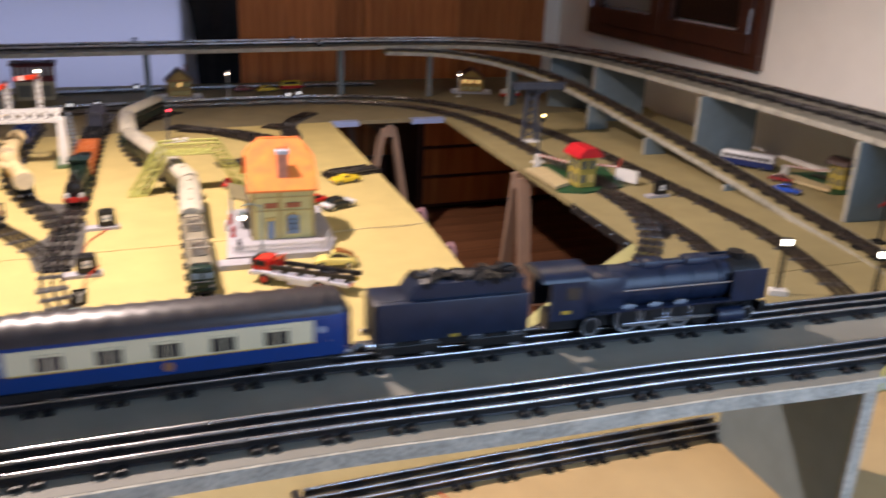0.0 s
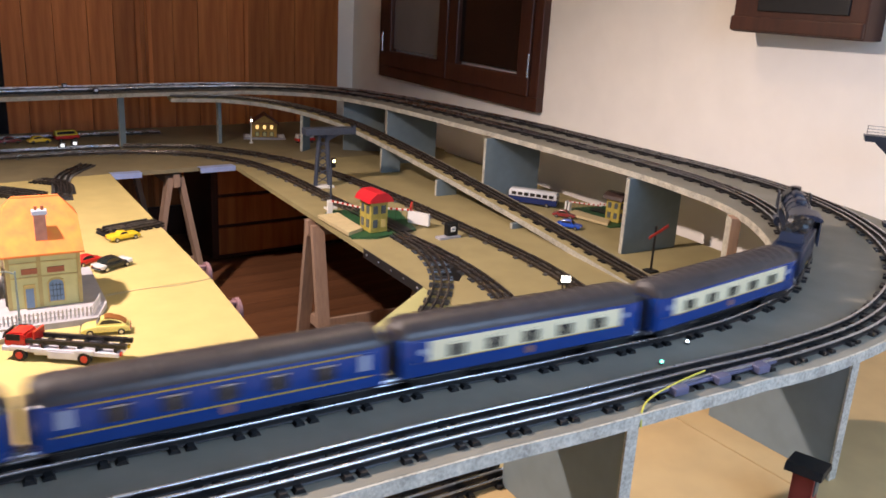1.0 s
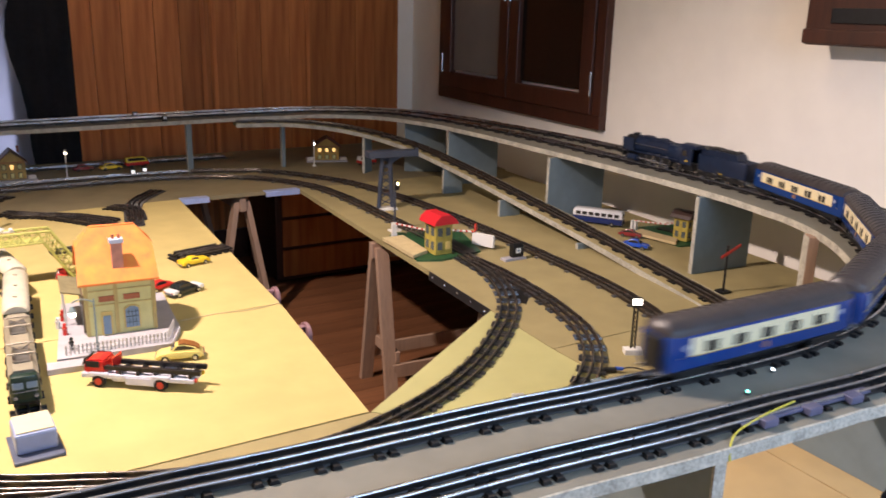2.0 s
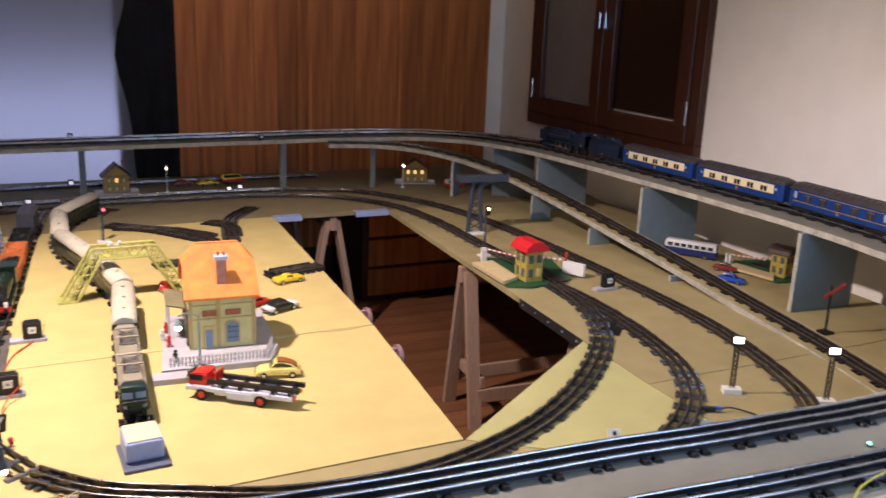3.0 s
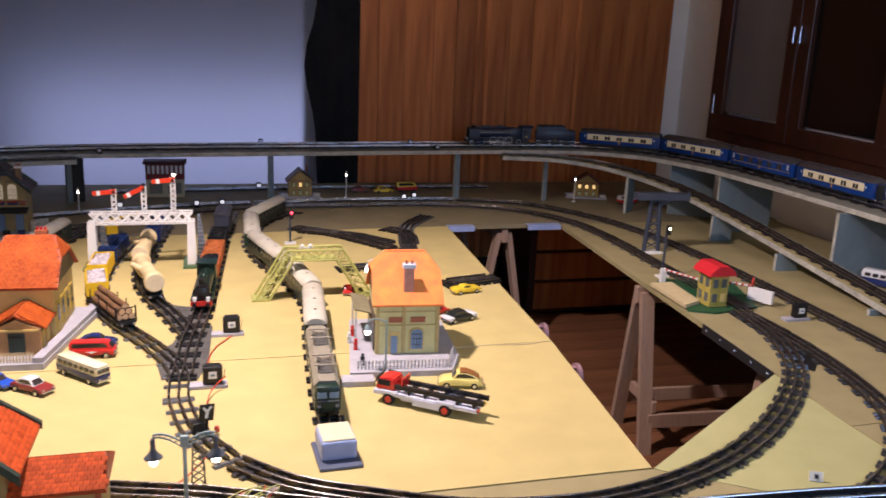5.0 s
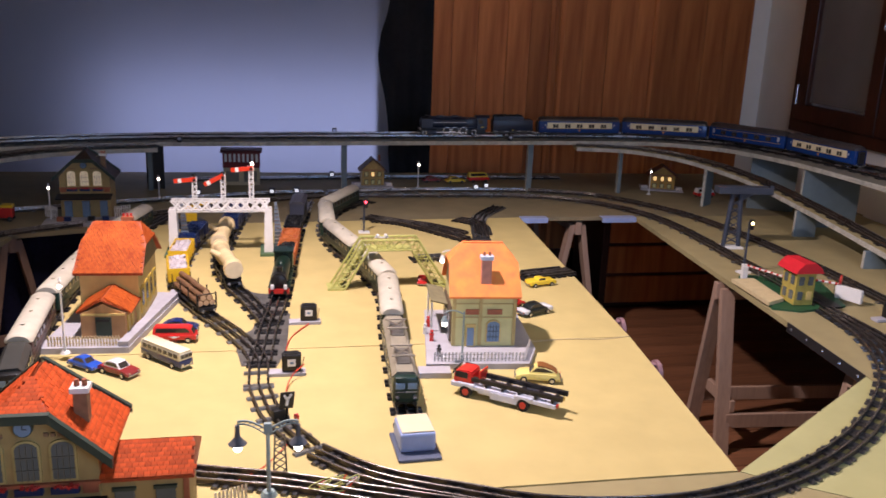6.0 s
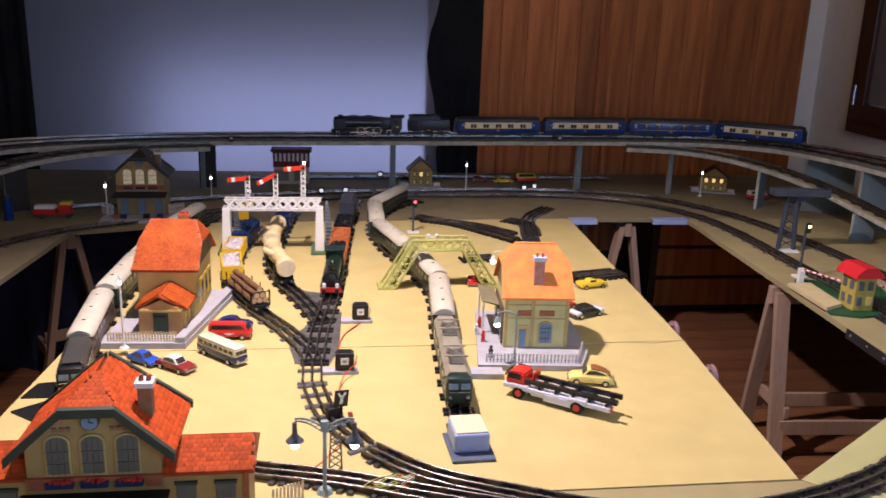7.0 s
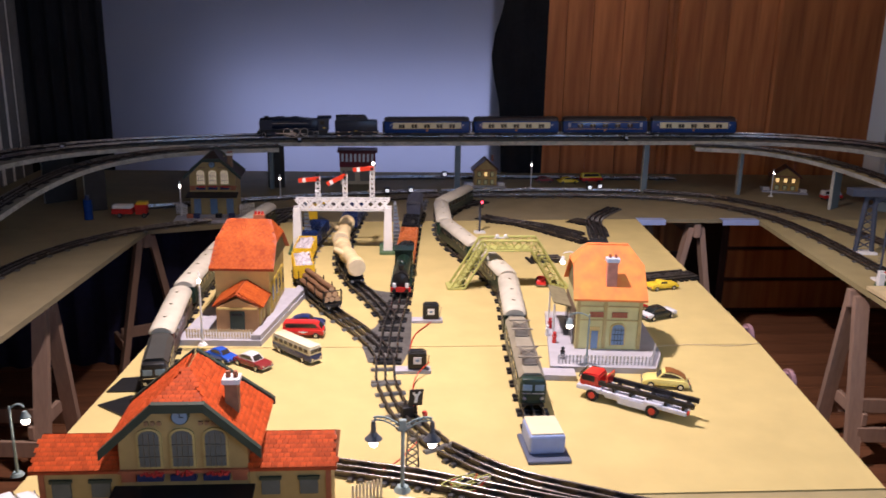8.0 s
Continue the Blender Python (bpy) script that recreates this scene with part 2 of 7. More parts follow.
slab("table_board_front", [(-1.40, 1.453), (2.33, 1.453), (2.38, 2.096), (1.084, 2.096), (1.084, 1.746), (0.80, 1.746), (0.47, 1.972), (0.449, 1.992), (-1.385, 1.996)], -BT, 0, OLIVE, "ochre board behind the raised front deck, colour darkened for weaker light", "table top")
slab("table_board_front_left", [(-1.41, 0.95), (1.118, 0.95), (1.138, 1.449), (-1.40, 1.449)], -BT, 0, ORANGEBOARD, "warm ochre board under the raised front deck", "table top")
slab("table_board_front_right", [(1.122, 0.95), (2.3, 0.95), (2.33, 1.449), (1.142, 1.449)], -BT, 0, ORANGEBOARD, "warm ochre board beyond a narrow seam under the deck", "table top")
slab("table_board_left", [(-2.7, 1.3), (-1.95, 1.3), (-1.77, 2.92), (-1.68, 4.21), (-2.7, 4.21)], -BT, 0, DIMBOARD, "ochre board along the dark side of the room, shade put into its colour", "table top")


STRIPM = mat("dark_steel_strip", (0.05, 0.045, 0.045), 0.45, 0.5)
es = thing("edge_strip", pose(1.117, 2.665, -0.012, 0, 0, 85.9), "dark steel strip with bright bolts joining two boards", "metal plate")
part("strip", MB().box((0, 0.003, 0), (0.44, 0.004, 0.034), bevel=0.001), STRIPM, es)
for k in range(5):
    part("bolt", MB().cyl((-0.19 + k * 0.095, 0.005, 0.0), (-0.19 + k * 0.095, 0.009, 0.0), 0.006, 0.004, 8), RAIL, es, "bright bolt head")
# metal strips at the far corners of the opening, their reflection in the colour
for x0, x1 in ((0.63, 0.77), (1.06, 1.245)):
    br = thing("corner_plate", pose((x0 + x1) / 2, 4.452, -0.005), "metal plate bridging two boards at the opening, blue reflection painted on", "metal plate", "corner plates")
    part("plate", MB().box((0, 0, 0.006), (x1 - x0, 0.05, 0.004), bevel=0.001), PLATEBLUE, br)
    part("flange", MB().box((0, -0.024, -0.006), (x1 - x0, 0.003, 0.024)), PLATEBLUE, br)

# the inner (train) track of the raised loop; z is the deck's top
ZF = 0.312
LOOP = [(-1.622, 1.434, ZF), (-0.776, 1.399, ZF), (-0.25, 1.377, ZF), (0.0, 1.356, ZF), (0.33, 1.335, ZF), (0.52, 1.315, ZF), (0.7, 1.302, ZF), (0.87, 1.29, ZF), (1.05, 1.292, ZF), (1.26, 1.328, ZF),
        (1.437, 1.393, ZF), (1.70, 1.55, ZF), (1.925, 1.765, ZF), (2.065, 1.99, 0.313), (2.13, 2.22, 0.314), (2.157, 2.5, 0.316), (2.165, 2.85, 0.318), (2.165, 3.4, 0.32), (2.155, 4.0, 0.32), (2.11, 4.42, 0.32), (1.96, 4.83, 0.318),
        (1.65, 5.1, 0.312), (1.25, 5.2, 0.304), (0.7, 5.23, 0.295), (0, 5.26, 0.282), (-0.6, 5.27, 0.272), (-1.2, 5.25, 0.264), (-1.65, 5.16, 0.26), (-2.05, 4.97, 0.26), (-2.32, 4.70, 0.26), (-2.46, 4.35, 0.26), (-2.51, 3.9, 0.26), (-2.525, 3.2, 0.26), (-2.53, 2.2, 0.26)]
loop_line = spline(LOOP, 0.03)


def ribbon(line, profile):
    """A profile of (right, up) carried along a line, its right given by a function of the place."""
    mb = MB()
    mb.loft([[p + r * u(p) + Vector((0, 0, v)) for u, v in profile] for p, (d, r) in zip(line, sides(line))])
    return mb


def ramped(v, a, b):
    return max(0.0, min(1.0, (v - a) / (b - a)))


def track_gap(p):
    """Distance between the two tracks: wider round the front curve, narrow along the far side."""
    if p.x < 0.6:
        return 0.158 if p.y < 2 and p.x > -1.8 else 0.128
    if p.y < 1.75:
        return 0.158 + 0.09 * ramped(p.x, 0.9, 1.6)
    return 0.248 - 0.06 * ramped(p.y, 1.75, 2.7) - 0.06 * ramped(p.y, 3.4, 4.4)


def deck_inner(p):
    if p.x < 0.6:
        return 0.05 if p.y < 2 else 0.1 + 0.035 * ramped(p.x, -1.6, -0.8)
    return 0.055 + 0.08 * ramped(p.y, 1.5, 2.1)


def deck_outer(p):
    return track_gap(p) + 0.064 + (0.075 * ramped(p.x, 1.45, 1.8) * (1 - ramped(p.y, 1.7, 2.0)) if p.y < 2.2 else 0.0)


def deck(name, line, inner, outer, label, top, edge):
    t = tagged(new(name), label, "deck", kind="structure")
    th = 0.021
    o = lambda k: (lambda p: outer(p) + k)
    i = lambda k: (lambda p: -inner(p) + k)
    part("deck_board", ribbon(line, [(i(0.004), -th), (o(-0.004), -th), (o(-0.004), 0), (i(0.004), 0)]), top, t)
    part("deck_edge", ribbon(line, [(o(-0.004), -th - 0.001), (o(0), -th - 0.001), (o(0), -0.0005), (o(-0.004), -0.0005)]), edge, t)
    part("deck_edge", ribbon(line, [(i(0), -th - 0.001), (i(0.004), -th - 0.001), (i(0.004), -0.0005), (i(0), -0.0005)]), edge, t)
    return t


deck("deck_raised", loop_line, deck_inner, deck_outer, "grey-beige raised plywood deck of the upper loop", GREYDECK, DECKEDGE)

lay_track(LOOP, "three-rail tinplate track on the raised deck", 0.088)
outer_pts = [p + r * track_gap(p) for p, (d, r) in list(zip(loop_line, sides(loop_line)))[::8]]
lay_track(outer_pts, "outer three-rail tinplate track on the raised deck", 0.088)


def post(x, y, top, sx=0.022, sy=0.09, rz=0.0, label="bare chipboard post under the raised deck", name="deck_post", material=None):
    t = thing(name, pose(x, y, 0, 0, 0, rz), label, "support", "posts under the raised deck")
    part("board", MB().box((0, 0, top / 2), (sx, sy, top), bevel=0.0015), material or BLUEGREY, t)
    part("edge_band", MB().box((-sx / 2 - 0.0008, 0, top / 2), (0.0016, sy - 0.004, top - 0.002)), DECKEDGE, t)
    return t


UND = 0.294
for x, y, w in ((2.17, 4.20, 0.31), (2.15, 3.30, 0.31), (2.13, 2.42, 0.28)):
    post(x, y, UND, w, 0.02, -3.8, "bulkhead board carrying the side deck, blue-grey of shade in its colour", "deck_bulkhead")
post(2.10, 4.60, UND, 0.24, 0.02, -30, "bulkhead board near the room's corner, blue-grey of shade in its colour", "deck_bulkhead")
post(1.885, 1.88, UND, 0.03, 0.05, -35, "bare pine post at the deck's curve", material=TRESTLE)
# boards across the front deck, seen from outside
for x, y, rz in ((0.60, 1.17, -4), (1.22, 1.155, -2), (-0.52, 1.21, -4)):
    t = thing("deck_bulkhead", pose(x, y, 0, 0, 0, rz), "blue-grey board with a raw white edge carrying the front deck", "support", "posts under the raised deck")
    part("board", MB().box((0, 0.09, 0.144), (0.02, 0.31, 0.288), bevel=0.001), BLUEGREY, t)
    part("edge_band", MB().box((0, -0.0675, 0.144), (0.024, 0.005, 0.288)), DECKEDGE, t)
for x, y, z in ((0.87, 5.14, 0.273), (-0.20, 5.19, 0.254), (1.40, 5.07, 0.28), (-1.24, 5.16, 0.24)):
    post(x, y, z, 0.03 if x < 1.3 and x > -1 else 0.02, 0.03, 0, "slim pale post under the far deck")
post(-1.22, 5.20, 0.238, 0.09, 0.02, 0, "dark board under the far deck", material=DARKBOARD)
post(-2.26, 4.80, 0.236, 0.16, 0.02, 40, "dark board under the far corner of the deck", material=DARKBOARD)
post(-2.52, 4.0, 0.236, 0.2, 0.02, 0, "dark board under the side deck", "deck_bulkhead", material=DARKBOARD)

# ramps between table and deck
RAMP_R = [(1.70, 1.75, 0.004), (1.80, 2.1, 0.006), (1.87, 2.5, 0.022), (1.915, 2.9, 0.05), (1.94, 3.45, 0.10), (1.95, 4.0, 0.15), (1.90, 4.45, 0.20), (1.74, 4.82, 0.24), (1.46, 5.02, 0.268), (1.1, 5.09, 0.276)]
RAMP_L = [(-1.2, 5.12, 0.245), (-1.55, 5.03, 0.243), (-1.83, 4.87, 0.238), (-2.05, 4.62, 0.222), (-2.18, 4.34, 0.185), (-2.255, 4.0, 0.13), (-2.30, 3.5, 0.06), (-2.32, 3.0, 0.012)]
for pts in (RAMP_R, RAMP_L):
    line = spline(pts, 0.03)
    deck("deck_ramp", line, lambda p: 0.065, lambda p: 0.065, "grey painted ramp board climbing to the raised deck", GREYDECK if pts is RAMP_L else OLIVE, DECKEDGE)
    lay_track(pts, "brown tinplate track climbing the ramp", 0.088, SLEEPER_BLACK, TINBROWN)
for x, y, h in ((1.93, 4.02, 0.128), (1.91, 3.48, 0.078), (1.88, 2.88, 0.024)):
    post(x, y, h, 0.11, 0.018, -4, "blue-grey wedge board under the ramp", "ramp_support")
post(1.78, 4.72, 0.205, 0.10, 0.018, 40, "blue-grey wedge board under the ramp's top", "ramp_support")
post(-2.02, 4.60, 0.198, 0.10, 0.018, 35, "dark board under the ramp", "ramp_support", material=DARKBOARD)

# ---- tracks on the table ----
Z0 = 0.001
lay_track([(-2.07, 3.3, Z0), (-1.97, 3.8, Z0), (-1.72, 4.18, Z0), (-1.3, 4.44, Z0), (-0.9, 4.7, Z0), (-0.4, 4.93, Z0), (0.25, 4.97, Z0), (0.7, 4.96, Z0), (1.05, 4.83, Z0), (1.28, 4.55, Z0), (1.36, 4.2, Z0), (1.36, 3.6, Z0), (1.345, 3.0, Z0)],
          "worn three-rail track round the far opening", 0.1, SLEEPER_GREY, TINBROWN)
lay_track([(1.345, 2.99, Z0), (1.30, 2.72, Z0), (1.19, 2.47, Z0), (1.0, 2.25, Z0), (0.76, 2.06, Z0), (0.52, 1.94, Z0), (0.27, 1.88, Z0), (0.0, 1.9, Z0), (-0.2, 1.98, Z0), (-0.37, 2.07, Z0), (-0.5, 2.2, Z0)],
          "dark three-rail curve across the front boards", 0.075, SLEEPER_SHINY, TINBROWN)
lay_track([(-0.5, 2.2, Z0), (-0.58, 2.36, Z0), (-0.62, 2.55, Z0)], "grey tinplate track piece leading to the points", 0.062, SLEEPER_GREY, TINBROWN)
lay_track([(-0.62, 2.56, Z0), (-0.63, 2.75, Z0), (-0.70, 2.93, Z0), (-0.80, 3.12, Z0), (-0.88, 3.3, Z0), (-0.93, 3.55, Z0), (-0.92, 3.9, Z0), (-0.86, 4.3, Z0)], "siding track for goods wagons", 0.085, SLEEPER_GREY, TINBROWN)
lay_track([(-0.615, 2.70, Z0), (-0.60, 2.95, Z0), (-0.57, 3.2, Z0), (-0.54, 3.6, Z0), (-0.50, 4.1, Z0), (-0.45, 4.6, Z0), (-0.42, 4.85, Z0)], "siding track for the steam engine", 0.085, SLEEPER_BLACK, TINBROWN)
lay_track([(-0.60, 3.02, Z0), (-0.66, 3.22, Z0), (-0.74, 3.45, Z0), (-0.79, 3.75, Z0), (-0.77, 4.2, Z0), (-0.73, 4.6, Z0)], "siding track for the tree trunk wagons", 0.085, SLEEPER_BLACK, TINBROWN)
lay_track([(-0.26, 2.2, Z0), (-0.25, 2.5, Z0), (-0.225, 2.9, Z0), (-0.20, 3.25, Z0), (-0.24, 3.55, Z0), (-0.33, 3.9, Z0), (-0.36, 4.25, Z0), (-0.28, 4.6, Z0), (-0.1, 4.83, Z0)], "siding track ending at a buffer", 0.085, SLEEPER_BLACK, TINBROWN)
lay_track([(-1.2, 2.45, Z0), (-1.25, 2.8, Z0), (-1.27, 3.2, Z0), (-1.24, 3.7, Z0), (-1.2, 4.1, Z0), (-1.08, 4.5, Z0)], "siding track beside the red-roofed building", 0.085, SLEEPER_BLACK, TINBROWN)
lay_track([(1.345, 2.98, Z0), (1.345, 2.7, Z0), (1.31, 2.4, Z0), (1.23, 2.13, Z0), (1.08, 1.93, Z0), (0.85, 1.78, Z0), (0.5, 1.68, Z0), (0, 1.66, Z0), (-0.5, 1.74, Z0)], "dark three-rail track under the front deck", 0.08, SLEEPER_SHINY, TINBROWN)
# this stretch gets brighter rail heads to stand in for a gleam
lay_track([(-0.3, 5.06, Z0), (0.3, 5.12, Z0), (0.85, 5.1, Z0)], "three-rail track along the far board, rails brightened for their gleam", 0.1, SLEEPER_GREY, RAIL)
lay_track([(0.86, 5.1, Z0), (1.1, 5.02, Z0), (1.28, 4.9, Z0), (1.52, 4.5, Z0), (1.62, 4.0, Z0), (1.645, 3.5, Z0), (1.63, 2.9, Z0), (1.60, 2.45, Z0), (1.52, 2.1, Z0), (1.38, 1.8, Z0), (1.1, 1.58, Z0)],
          "worn three-rail track beside the ramp", 0.1, SLEEPER_GREY, TINBROWN)
lay_track([(-1.9, 4.6, Z0), (-1.2, 4.86, Z0), (-0.6, 5.03, Z0), (-0.31, 5.06, Z0)], "worn three-rail track on the far board", 0.1, SLEEPER_GREY, RAIL)
lay_track([(-1.1, 5.42, Z0), (0.0, 5.5, Z0), (1.2, 5.5, Z0)], "bright rails along the end wall", 0.12, SLEEPER_GREY, RAIL)
lay_track([(-0.75, 2.12, Z0), (-0.55, 2.06, Z0), (-0.37, 1.985, Z0), (-0.15, 1.90, Z0), (0.1, 1.84, Z0)], "dark track joining the front curve", 0.075, SLEEPER_SHINY, TINBROWN)
lay_track([(-0.2, 1.47, Z0), (0.2, 1.46, Z0), (0.66, 1.44, Z0)], "lower track under the front deck", 0.09, SLEEPER_BLACK, RAIL)

# ---- the moving train ----
NAVY = mat("navy_enamel", (0.010, 0.026, 0.10), 0.3, grain=0.06, scale=30, bump=0.02, spec=0.5)
BLUECAR = mat("bright_blue_enamel", (0.0055, 0.042, 0.205), 0.24, grain=0.05, scale=30, bump=0.02, spec=0.5)
CREAM = mat("cream_enamel", (0.74, 0.66, 0.44), 0.35, grain=0.05, scale=30, bump=0.02)
GOLD = mat("gold_lining", (0.62, 0.42, 0.06), 0.35, 0.3, grain=0.1, scale=80)
CREST = mat("red_gold_crest", (0.42, 0.20, 0.07), 0.4, 0.2, grain=0.2, scale=200)
SOOT = mat("dark_blue_black_enamel", (0.007, 0.017, 0.046), 0.38, grain=0.2, scale=40, bump=0.03, spec=0.5)
ROOFDARK = mat("ribbed_dark_roof", (0.055, 0.048, 0.05), 0.36, grain=0.2, scale=40)
BLACK = mat("black_enamel", (0.012, 0.012, 0.013), 0.4, grain=0.2, scale=40)
PANELITE = mat("pale_window_pane", (0.40, 0.45, 0.55), 0.2, grain=0.1, scale=60, bump=0)
DARKGLASS = mat("dark_window_pane", (0.04, 0.034, 0.03), 0.1, grain=0.1, scale=60, bump=0, spec=0.6)
STEEL = mat("polished_steel", (0.55, 0.56, 0.6), 0.25, 0.9, grain=0.1, scale=60, bump=0.02)
WHITEP = mat("white_enamel", (0.78, 0.77, 0.74), 0.4, grain=0.05, scale=30, bump=0.02)
RED = mat("red_enamel", (0.52, 0.03, 0.02), 0.32, grain=0.08, scale=30, bump=0.02, spec=0.5)

RT = 0.0165  # rail head above its bed


def wheel(parent, x, y, r, w=0.006, spokes=False, name="wheel", material=None):
    mb = MB().cyl((x, y - w / 2, RT + r), (x, y + w / 2, RT + r), r, seg=18)
    sgn = 1 if y > 0 else -1
    mb.cyl((x, y - sgn * w / 2, RT + r), (x, y - sgn * (w / 2 + 0.002), RT + r), r + 0.0025, seg=18)
    wh = part(name, mb, material or BLACK, parent, smooth=True)
    part("tyre", MB().cyl((x, y + sgn * w / 2, RT + r), (x, y + sgn * (w / 2 + 0.0006), RT + r), r, seg=18), STEEL, wh, "bright steel rim", True)
    part("wheel_disc", MB().cyl((x, y + sgn * w / 2, RT + r), (x, y + sgn * (w / 2 + 0.0012), RT + r), r * 0.8, seg=18), material or BLACK, wh)
    return wh


def bogie(parent, x, g=GAUGE / 2, r=0.011, half=0.03):
    b = part("bogie", MB().box((x, g + 0.007, RT + r), (half * 2 + 0.03, 0.004, 0.012), bevel=0.001).box((x, -g - 0.007, RT + r), (half * 2 + 0.03, 0.004, 0.012), bevel=0.001).box((x, 0, RT + r + 0.006), (0.03, 2 * g + 0.01, 0.006)), BLACK, parent)
    for dx in (-half, half):
        for s in (-1, 1):
            wh = part("wheel", MB().cyl((x + dx, s * g - 0.003, RT + r), (x + dx, s * g + 0.003, RT + r), r, seg=14), STEEL, b, "", True)
    return b


def coach(label, body, band, windows=5, length=0.48):
    """A bogie saloon coach; x ahead, base at the track bed."""
    t = thing("passenger_coach", Matrix(), label, "train coach", "coaches of the express")
    L, W, z0, z1 = length, 0.068, 0.034, 0.098
    part("body", MB().box((0, 0, (z0 + z1) / 2), (L, W, z1 - z0), bevel=0.004), body, t, smooth=True)
    arc = [(W / 2 + 0.002, z1 - 0.001)] + [((W / 2 + 0.002) * math.cos(a), z1 + 0.022 * math.sin(a)) for a in [math.pi * k / 12 for k in range(1, 12)]] + [(-W / 2 - 0.002, z1 - 0.001)]
    rf = MB()
    rf.loft([[(x, u * s, z1 + (v - z1) * s) for u, v in arc] for x, s in ((-L / 2 - 0.002, 0.55), (-L / 2 + 0.006, 0.93), (-L / 2 + 0.02, 1), (L / 2 - 0.02, 1), (L / 2 - 0.006, 0.93), (L / 2 + 0.002, 0.55))])
    roof = part("roof", rf, ROOFDARK, t, "dark ribbed roof", True)
    for k in range(16):
        x = -L / 2 + 0.03 + k * (L - 0.06) / 15
        part("rib", MB().loft([[(x + dx, u * 1.006, z1 + (v - z1) * 1.13) for u, v in arc] for dx in (-0.0035, 0.0035)]), ROOFDARK, roof, "", True)
    for s in (-1, 1):
        y = s * (W / 2 + 0.0006)
        if band:
            part("window_band", MB().box((0, y, 0.075), (L * 0.86, 0.0022, 0.032), bevel=0.0008), band, t, "cream band round the windows")
        for zz in (0.0585,) if band else (0.0545, 0.0905):
            part("lining", MB().box((0, y, zz), (L * 0.9, 0.0024, 0.0016)), GOLD, t, "gold lining")
        part("crest", MB().cyl((0, y - 0.0008, 0.0475), (0, y + 0.0008, 0.0475), 0.0065, seg=14), CREST, t, "gold crest")
        for k in range(windows):
            x = (k - (windows - 1) / 2) * L * 0.148
            wd = part("window", MB().box((x, y + s * 0.0007, 0.073), (0.032, 0.0026, 0.023), bevel=0.0008), DARKGLASS, t, "dark window")
            part("pale_screen", MB().box((x, y + s * 0.0022, 0.083), (0.030, 0.001, 0.003)), CREAM if band else STEEL, wd)
            part("mullion", MB().box((x, y + s * 0.0022, 0.071), (0.0022, 0.001, 0.021)), CREAM if band else STEEL, wd)
        for sx in (-1, 1):
            d = part("door", MB().box((sx * L * 0.425, y + s * 0.0006, 0.0755), (0.022, 0.0028, 0.036), bevel=0.001), body, t)
            pane = MB().cyl((sx * L * 0.425, y + s * 0.002, 0.077), (sx * L * 0.425, y + s * 0.0026, 0.077), 0.0055, seg=12) if band else MB().box((sx * L * 0.425, y + s * 0.0022, 0.077), (0.014, 0.0012, 0.024), bevel=0.0004)
            part("door_window", pane, PANELITE, d, "pale door window")
    part("solebar", MB().box((0, 0, 0.0305), (L * 0.97, W * 0.8, 0.007)).box((0, 0, 0.023), (L * 0.3, W * 0.6, 0.012), bevel=0.002), BLACK, t)
    for sx in (-1, 1):
        part("gangway", MB().box((sx * (L / 2 + 0.005), 0, 0.066), (0.011, 0.034, 0.056), bevel=0.002), BLACK, t, "black folding gangway")
        part("coupling", MB().box((sx * (L / 2 + 0.012), 0, 0.026), (0.024, 0.008, 0.005)), STEEL, t)
        for sy in (-1, 1):
            part("buffer", MB().cyl((sx * L / 2, sy * 0.022, 0.032), (sx * (L / 2 + 0.01), sy * 0.022, 0.032), 0.004, 0.005, 10), STEEL, t)
        bogie(t, sx * L * 0.36)
    return t


